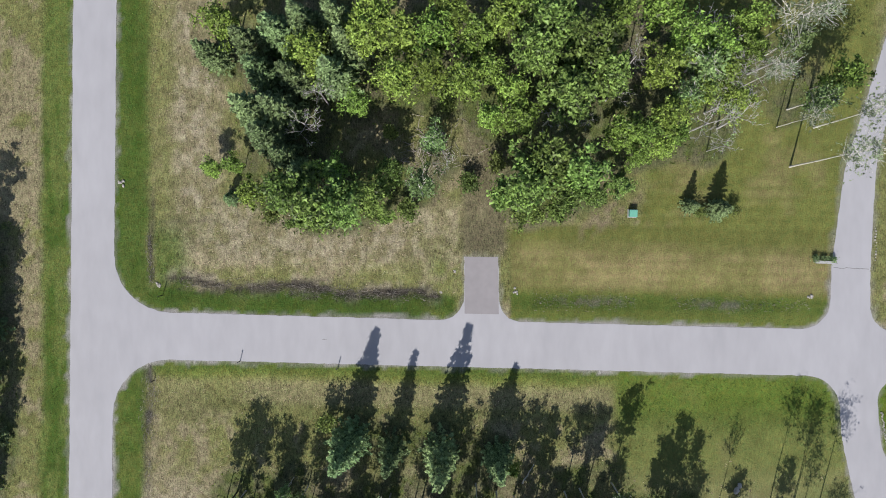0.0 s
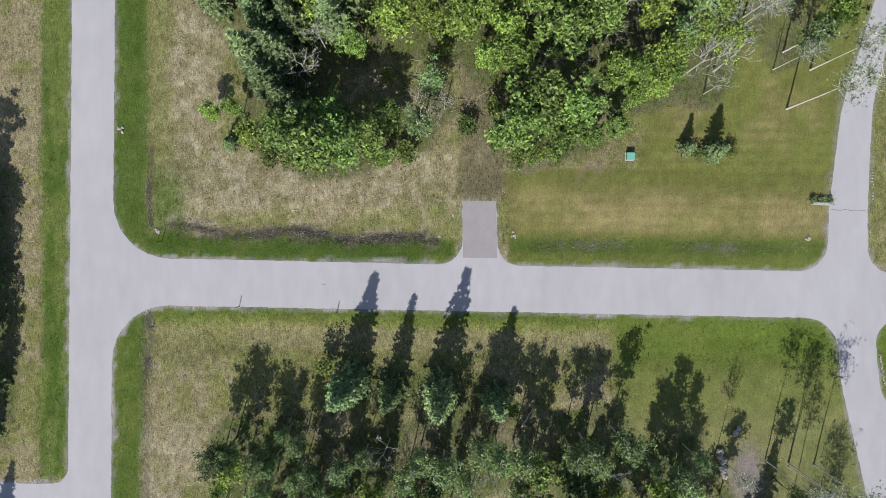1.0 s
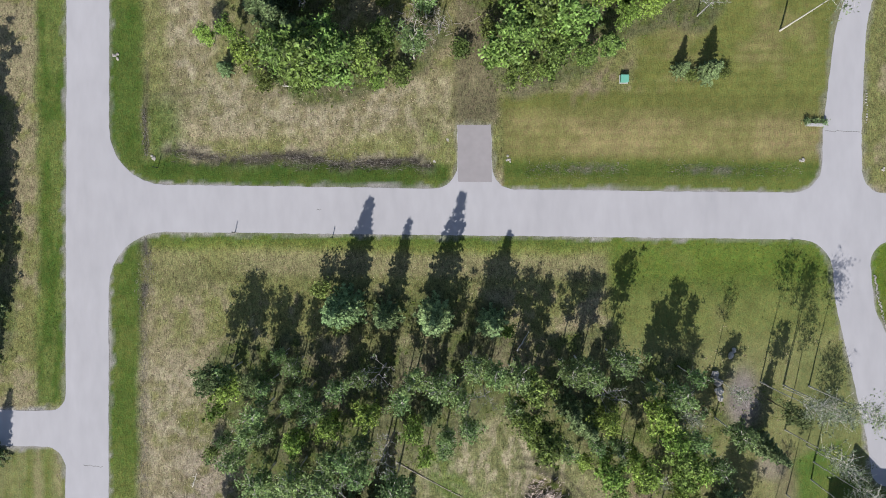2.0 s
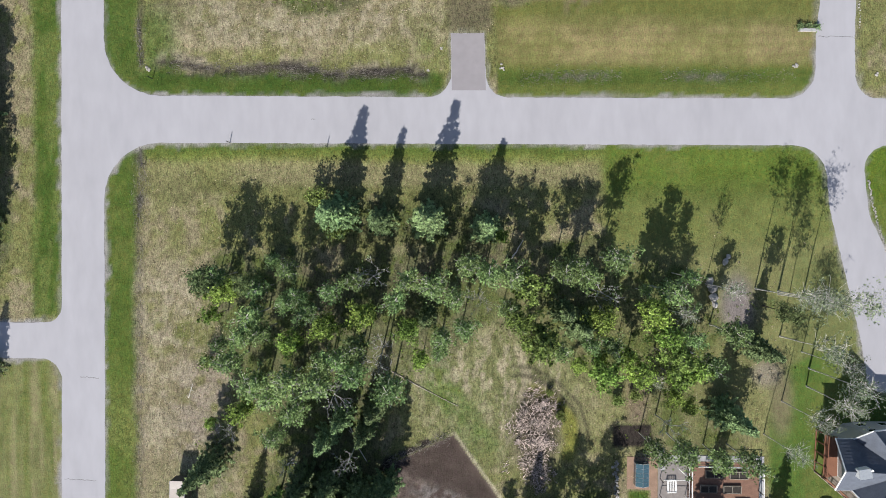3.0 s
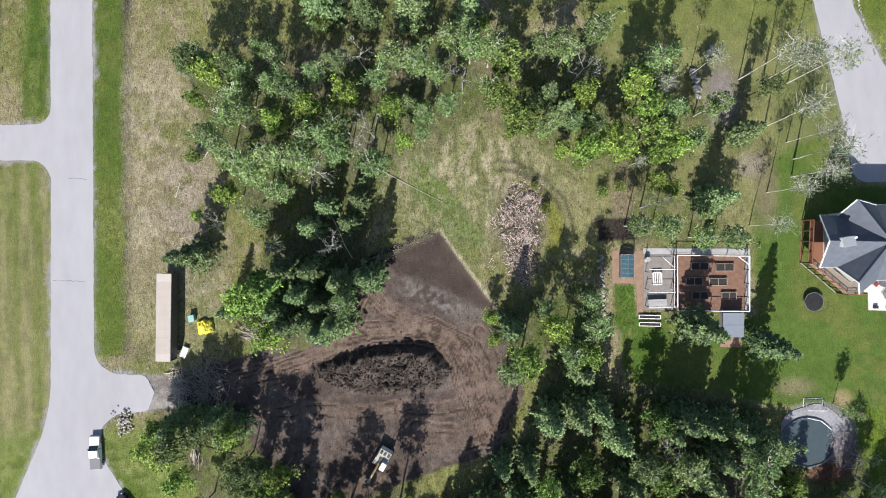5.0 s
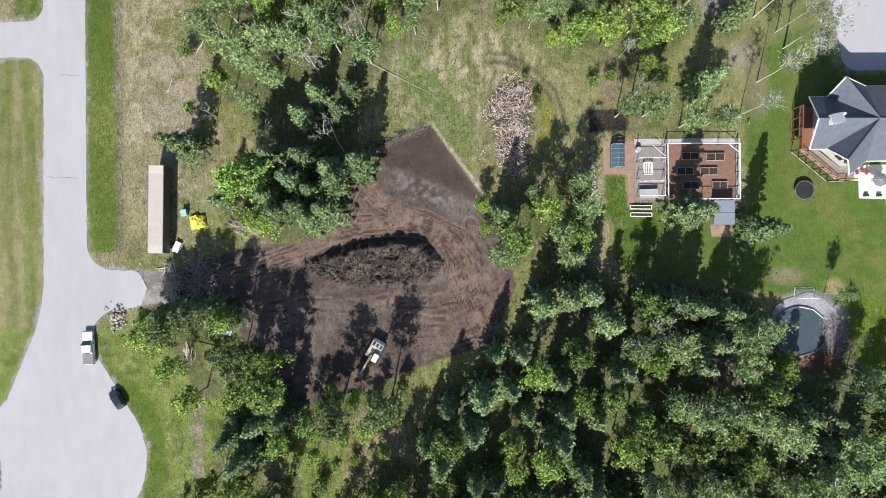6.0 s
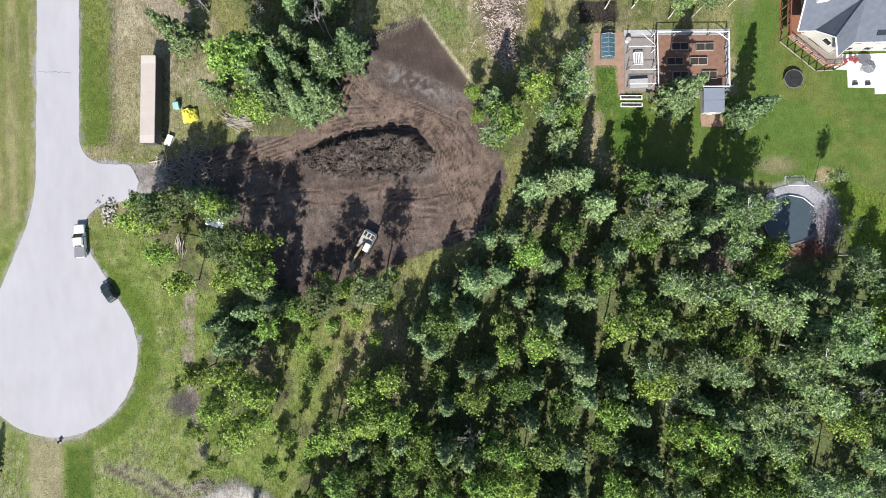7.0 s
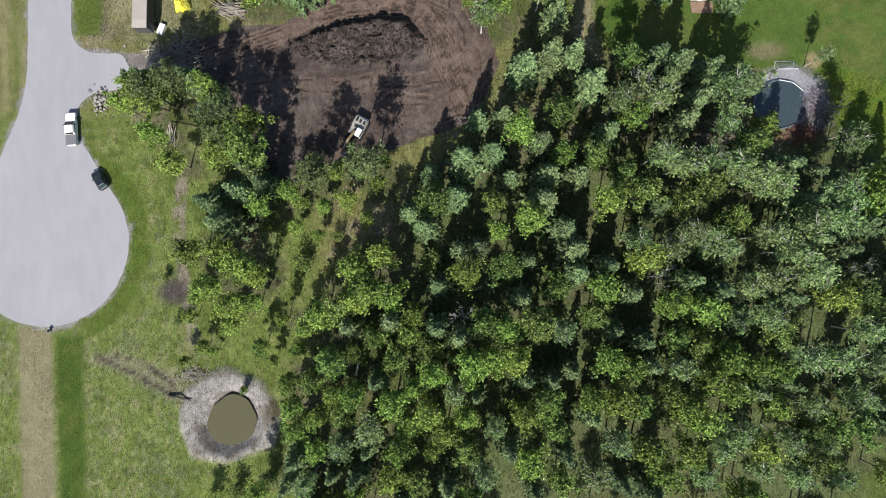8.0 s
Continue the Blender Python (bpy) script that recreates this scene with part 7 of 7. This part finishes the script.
def stone_groups():
    rnd = random.Random(21)
    heap = thing("stone_heap", -56.0, -104.8, lie(-56, -104.8), 0, "heap of pale field stones beside the driveway", "stones")
    rocks_at(heap, [(rnd.gauss(0, 0.85), rnd.gauss(0, 1.05), rnd.uniform(0.1, 0.55), rnd.uniform(0.3, 0.7)) for _ in range(75)])
    row = thing("stone_edging", 30.5, -83.0, lie(30.5, -83), 0, "row of pale edging stones along the garden path", "stones")
    rocks_at(row, [(rnd.gauss(0, 0.2) + 0.25 * math.sin(k), 5.6 - k * 0.2, 0.2, rnd.uniform(0.35, 0.7)) for k in range(56)])
    verge = thing("stone_edging", 76.4, -37, 0, 0, "row of white stones edging the curved drive", "stones")
    rocks_at(verge, [(-1.2 + 3.6 * f ** 1.35 + rnd.gauss(0, 0.1), 7.6 - 15 * f, 0.1, rnd.uniform(0.25, 0.5)) for f in [k / 54 for k in range(55)]])
    edge = thing("stone_edging", 73.9, -2.0, 0, 0, "row of small white stones beside the drive", "stones")
    rocks_at(edge, [(0.1 + rnd.gauss(0, 0.08), -1 + 0.5 * k, 0.1, rnd.uniform(0.25, 0.45)) for k in range(12)])
    bould = thing("boulder", 47.9, -48.0, lie(47.9, -48), 0, "long pale limestone boulder in the yard", "boulder")
    rocks_at(bould, [(-0.5, 2.0, 0.4, 1.7), (-0.1, 0.6, 0.5, 1.9), (0.1, -0.8, 0.5, 1.8), (0.4, -2.2, 0.3, 1.5), (-0.6, 1.2, 0.8, 1.2), (2.3, 5.3, 0.4, 1.5), (2.9, 6.2, 0.3, 1.2)])
    for x, y, s in ((12.3, -7.6, 0.8), (63.0, -9.1, 0.9), (-0.7, -7.7, 0.5), (1.9, -4.0, 0.5), (-50.3, -5.8, 0.8), (83, -27.5, 0.8), (76.6, -11.0, 0.7), (-51.5, -95.0, 0.5), (-56.2, 12.2, 1.0)):
        g = thing("culvert_stones", x, y, lie(x, y), 0, "small pale stones at a culvert mouth", "stones", "culvert stones")
        rocks_at(g, [(rnd.gauss(0, 0.3) * s, rnd.gauss(0, 0.3) * s, 0.1, s * rnd.uniform(0.4, 0.75)) for _ in range(6)])


stone_groups()


def stick_heap(name, x, y, sx, sy, high, count, length, mat, label, seed, radius=0.045, spin=None, lumps=0):
    st, rnd = Sticks(), random.Random(seed)
    knots = [(rnd.gauss(0, 0.42), rnd.gauss(0, 0.42), rnd.uniform(0.05, 0.16), rnd.uniform(0, math.pi)) for _ in range(lumps)]
    for _ in range(count):
        u, w = rnd.gauss(0, 0.42), rnd.gauss(0, 0.42)
        knot = rnd.choice(knots) if knots and rnd.random() < 0.85 else None
        if knot:
            u, w = rnd.gauss(knot[0], knot[2]), rnd.gauss(knot[1], knot[2])
        z = max(0.05, high * (1 - min(1, u * u + w * w)) * rnd.uniform(0.3, 1.0))
        a = rnd.uniform(0, math.pi) if spin is None else radians(spin) + rnd.gauss(0, 0.25)
        if knot:
            a = knot[3] + rnd.gauss(0, 0.6)
        l = length * rnd.uniform(0.4, 1.2) / 2
        d = Vector((math.cos(a) * l, math.sin(a) * l, rnd.gauss(0, 0.22) * l))
        c = Vector((u * sx, w * sy, z))
        r = radius * rnd.uniform(0.5, 1.6)
        st.add([c - d, c + Vector((rnd.gauss(0, .06), rnd.gauss(0, .06), 0)) * l, c + d], [r, r * 0.8, r * 0.4], 4)
    ob = link_mesh(name, st.v, st.f, mat)
    ob.matrix_basis = pose(x, y, lie(x, y))
    return tagged(ob, label, "brushwood", kind="stuff")


pale_log = shade("peeled_log", (0.340, 0.306, 0.258), 0.9, 3, 26, 0.4, 0.5, random_by="island")
stick_heap("brush_pile", 16.5, -70.2, 4.9, 6.6, 1.5, 1500, 0.8, stick_mat, "large heap of pale cut brushwood in the clearing", 1, 0.055, lumps=46)
stick_heap("brush_pile", 16.4, -77.6, 3.4, 6.0, 0.8, 560, 0.75, stick_mat, "low heap of pale cut brushwood", 2, 0.05, lumps=24)
stick_heap("brush_pile", -45.6, -98.6, 2.0, 5.0, 1.0, 150, 2.4, pale_log, "tangle of grey branches at the end of the driveway", 3, 0.085)
stick_heap("brush_pile", -41.0, -98.0, 4.5, 6.0, 1.0, 260, 3.0, wood_grey, "dark tangle of cut branches in the shade", 4, 0.05)
stick_heap("log_pile", -31.6, -89.2, 2.6, 1.8, 0.9, 70, 4.2, wood_grey, "stack of pale peeled poles", 5, 0.11, 160)
stick_heap("plank_pile", -43.1, -111.3, 1.2, 1.6, 0.5, 22, 2.6, wood_grey, "loose pile of weathered planks among trees", 6, 0.09, 95)
stick_heap("brush_pile", -41.0, -154.8, 4.5, 2.0, 0.4, 150, 1.6, wood_grey, "scattered grey branches above the pond", 7, 0.05)
stick_heap("brush_pile", 71.2, -112.5, 3.4, 5.0, 1.3, 420, 1.3, shade("grey_pink_twigs", (0.204, 0.170, 0.184), 0.9, 3, 18, 0.5, 0.4, random_by="island"), "grey-pink bare twiggy shrubs beside the pool", 18, 0.035)
stick_heap("brush_pile", 68.6, -116.6, 4.4, 2.4, 0.9, 380, 1.1, shade("rusty_brush", (0.156, 0.071, 0.054), 0.9, 3, 18, 0.4, 0.4, random_by="island"), "rust-coloured pruned brushwood beside the pool", 8, 0.04)
stick_heap("branch_litter", -2.0, 16.5, 8.0, 6.0, 0.3, 160, 2.0, wood_grey, "grey fallen branches on the woodland floor", 9, 0.05)


def fallen(places):
    rnd = random.Random(2)
    for ax, ay, bx, by, r, m in places:
        a, b = Vector((ax, ay, lie(ax, ay) + r)), Vector((bx, by, lie(bx, by) + r))
        log = new("fallen_log")
        log.matrix_basis = pose(*a)
        st = Sticks()
        pts = [Vector((0, 0, 0)).lerp(b - a, k / 5) + Vector((rnd.gauss(0, 0.08), rnd.gauss(0, 0.08), 0)) for k in range(6)]
        st.add(pts, [r * (1 - 0.12 * k) for k in range(6)], 7)
        link_mesh("stem", st.v, st.f, m, log)
        for k in range(1, 5):
            s = Sticks()
            s.add([pts[k], pts[k] + Vector((rnd.gauss(0, 0.5), rnd.gauss(0, 0.5), rnd.uniform(0.1, 0.5)))], [r * 0.35, 0.02], 4)
            link_mesh("branch_stub", s.v, s.f, m, log)
        tagged(log, "fallen tree trunk lying on the ground", "log", "fallen logs")


fallen([(-8.8, -60.5, 3.0, -67.0, 0.11, wood_grey), (-18.7, -65.1, -13.5, -76.4, 0.13, BARK["pale"]), (-11.4, -156.1, -9.9, -150.1, 0.2, BARK["pale"]), (-45.2, -158.3, -41.2, -159.1, 0.28, BARK["brown"]),
        (13.1, -41.4, 15.1, -37.9, 0.15, BARK["pale"]), (-23.0, 5.8, -27.0, 6.2, 0.16, BARK["pale"]), (-39.5, -57.5, -37.6, -54.5, 0.12, BARK["pale"]), (-45, -64.5, -44.2, -62.0, 0.1, BARK["pale"]),
        (-30.0, -82.5, -24.5, -77.5, 0.1, BARK["brown"]), (-36.0, -111.0, -43.8, -109.0, 0.1, BARK["brown"]), (16.0, -126.5, 25.0, -125.2, 0.1, BARK["brown"])])


# ---------------------------------------------------------------- water, clods, weeds and tufts
pond_water = shade("murky_water", (0.085, 0.080, 0.041), 0.12, 0.4, 4, 0.08, 0.05, gloss=0.5)
tagged(slab("pond_water", rounded([(x, y, 2.6) for x, y in WATER[::-1]], 6), -0.55, -0.28, pond_water), "murky olive-brown pond water", "water", kind="structure")


def reeds(name, a, b, width, count, length, mat, label, seed):
    """Dead stalks lying along a ditch."""
    st, rnd = Sticks(), random.Random(seed)
    a, b = Vector(a), Vector(b)
    along = (b - a).normalized()
    across = Vector((-along.y, along.x))
    for _ in range(count):
        p = a.lerp(b, rnd.random()) + across * rnd.gauss(0, width / 2)
        d = (along * rnd.gauss(0, 1) + across * rnd.gauss(0, 0.35)).normalized() * length * rnd.uniform(0.3, 1.0)
        z = lie(p.x, p.y) + rnd.uniform(0.05, 0.3)
        st.add([(p.x, p.y, z), (p.x + d.x, p.y + d.y, z + rnd.uniform(-0.05, 0.15))], [0.026, 0.010], 3)
    return tagged(link_mesh(name, st.v, st.f, mat), label, "reeds", kind="stuff")


dead_reed = shade("dead_reed", (0.136, 0.122, 0.109), 0.9, 1, 10, 0.6, 0.2, random_by="island")
reeds("brush_line", (-10.5, -77.2), (1.0, -72.3), 1.1, 420, 1.0, dead_reed, "dark brush and roots along the edge of the bare earth", 8)
reeds("dead_reeds", (-47, -5.2), (-1.5, -8.5), 1.2, 620, 0.9, dead_reed, "grey dead reeds along the ditch", 1)
reeds("dead_reeds", (-27, -6.8), (-8, -8.1), 1.3, 420, 0.7, dead_reed, "thick grey dead reeds in the ditch", 2)
reeds("dead_reeds", (-51.8, 3), (-51.4, -5.5), 0.7, 220, 0.8, dead_reed, "dark dead reeds in the corner ditch", 3)
reeds("dead_reeds", (-52.0, -22), (-52.8, -34), 1.6, 330, 0.8, dead_reed, "grey dead reeds in the west ditch", 4)
reeds("dead_reeds", (-53.0, -36), (-55.0, -92), 0.9, 500, 0.7, dead_reed, "sparse dead reeds in the west ditch", 5)
reeds("dead_stalks", (-43.5, -46), (-46, -84), 6.0, 700, 1.0, shade("pale_stalk", (0.30, 0.26, 0.19), 0.9, 1, 10, 0.6, 0.2, random_by="island"), "pale dead stalks lying in the rough field", 9)
reeds("dead_stalks", (-42, 3), (-4, 0.5), 6.0, 500, 0.9, bpy.data.materials["pale_stalk"], "pale dead stalks lying in the rough field", 10)
reeds("dead_reeds", (15.5, -9.3), (33, -9.8), 1.5, 330, 0.6, dead_reed, "grey dead reeds in the lawn ditch", 6)
reeds("dead_reeds", (40, -10.0), (63, -10.9), 1.4, 240, 0.6, dead_reed, "thin dead reeds in the lawn ditch", 7)


def scatter(name, count, where, size, mat, label, category, seed, tall=1.0, blades=4):
    """Tufts of pointed blades on the ground, where the chance allows."""
    rng = np.random.RandomState(seed)
    x, y = rng.uniform(-88, 88, count * 6), rng.uniform(-178, 58, count * 6)
    i, j = np.clip(np.searchsorted(GX, x), 1, len(GX) - 1), np.clip(np.searchsorted(GY, y), 1, len(GY) - 1)
    keep = (rng.rand(len(x)) < where(x, y, i, j)) & (ROAD_D[j, i] > 0.6)
    x, y, z = x[keep][:count], y[keep][:count], GZ[j, i][keep][:count]
    n = len(x)
    V, F = [], []
    for b in range(blades):
        a, r = rng.uniform(0, 2 * np.pi, n), size * rng.uniform(0.5, 1.4, n)
        w = r * 0.2
        base = np.stack([x, y, z - 0.05], 1)
        out = np.stack([np.cos(a) * r, np.sin(a) * r, r * tall * rng.uniform(0.5, 1.3, n)], 1)
        sidev = np.stack([-np.sin(a) * w, np.cos(a) * w, np.zeros(n)], 1)
        k = len(V) and sum(len(q) for q in V)
        V.append(np.stack([base + out * 0.1 - sidev * 0.5, base + out * 0.6 - sidev + [0, 0, 0.1], base + out, base + out * 0.6 + sidev + [0, 0, 0.1]], 1).reshape(-1, 3))
        q = np.arange(n) * 4 + k
        F.append(np.stack([q, q + 1, q + 2, q + 3], 1))
    ob = link_mesh(name, np.concatenate(V), np.concatenate(F), mat)
    return tagged(ob, label, category, kind="stuff")


straw = shade("dry_straw", (0.245, 0.207, 0.129), 0.9, 0.3, 8, 0.55, 0, random_by="island")
blade = shade("green_blade", (0.082, 0.119, 0.024), 0.8, 0.3, 8, 0.6, 0, random_by="island", leafy=0.2)
weed = shade("green_weed", (0.078, 0.112, 0.022), 0.8, 0.5, 8, 0.4, 0, random_by="island", leafy=0.2)
tan_ness = lambda i, j: np.clip((GCOL[j, i, 0] - 0.109) / 0.082, 0, 1) * (GCOL[j, i, 1] > 0.85 * GCOL[j, i, 0] - 0.014)
scatter("dry_grass", 16000, lambda x, y, i, j: tan_ness(i, j) * (LOT_D[j, i] > 1) * (np.abs(GCOL[j, i, 0] - GCOL[j, i, 2]) > 0.041) * ~((x > 12) & (y > -16)) * ~((x < -70) & (y < -56)), 0.25, straw, "tufts of dry straw-coloured grass", "grass", 5, 0.3, 3)
scatter("weeds", int(9000 * 0.6), lambda x, y, i, j: (WOOD[j, i] > 0.3) * (LOT_D[j, i] > 0.5) * ~((x > 56) & (y < -60) & (y > -106)) * ~((x > 30) & (x < 58) & (y < -74) & (y > -93)), 0.36, weed, "low green weeds and undergrowth", "weeds", 6, 0.4, 4)
scatter("verge_grass", 17000, lambda x, y, i, j: np.clip((GCOL[j, i, 1] - GCOL[j, i, 0] - 0.010) / 0.02, 0, 1) * (WOOD[j, i] < 0.4) * ~((x > 30) & (y > -14)) * ~((x > 56) & (y < -60) & (y > -106)) * ~((x < -70) & (y < -56)), 0.16, blade, "short green verge grass", "grass", 7, 0.8, 3)


def clods():
    rng = np.random.RandomState(12)
    n = 9000
    x, y = rng.uniform(-26, 17, n), rng.uniform(-121, -72, n)
    i, j = np.searchsorted(GX, x), np.searchsorted(GY, y)
    md = outline_distance(x, y, MOUND)
    keep = (LOT_D[j, i] < -0.5) & (((rng.rand(n) < 0.05) & (y < -87)) | (md < 0.3))
    x, y, z, md = x[keep], y[keep], GZ[j, i][keep], md[keep]
    extra = 900
    ex, ey = rng.uniform(-21, 4.5, extra * 3), rng.uniform(-99.5, -92, extra * 3)
    em = outline_distance(ex, ey, MOUND)
    ex, ey, em = ex[em < 0.2][:extra], ey[em < 0.2][:extra], em[em < 0.2][:extra]
    ez = GZ[np.searchsorted(GY, ey), np.searchsorted(GX, ex)]
    x, y, z, md = np.concatenate([x, ex]), np.concatenate([y, ey]), np.concatenate([z, ez]), np.concatenate([md, em])
    s = np.where(md < 0.3, rng.uniform(0.10, 0.34, len(x)), rng.uniform(0.08, 0.25, len(x)))
    shape = np.array([(0, 0, 1), (1, 0, 0), (0, 1, 0), (-1, 0, 0), (0, -1, 0)], float)
    v = shape[None] * s[:, None, None] * rng.uniform(0.5, 1.2, (len(x), 5, 1)) + rng.normal(size=(len(x), 5, 3)) * (s * 0.18)[:, None, None]
    v += np.stack([x, y, z - 0.02], 1)[:, None]
    q = np.arange(len(x)) * 5
    f = np.concatenate([np.stack([q, q + a, q + b], 1) for a, b in ((1, 2), (2, 3), (3, 4), (4, 1))])
    ob = link_mesh("soil_clods", v.reshape(-1, 3), f, clod_mat)
    tagged(ob, "dark clods of turned earth", "soil", kind="stuff")


clods()
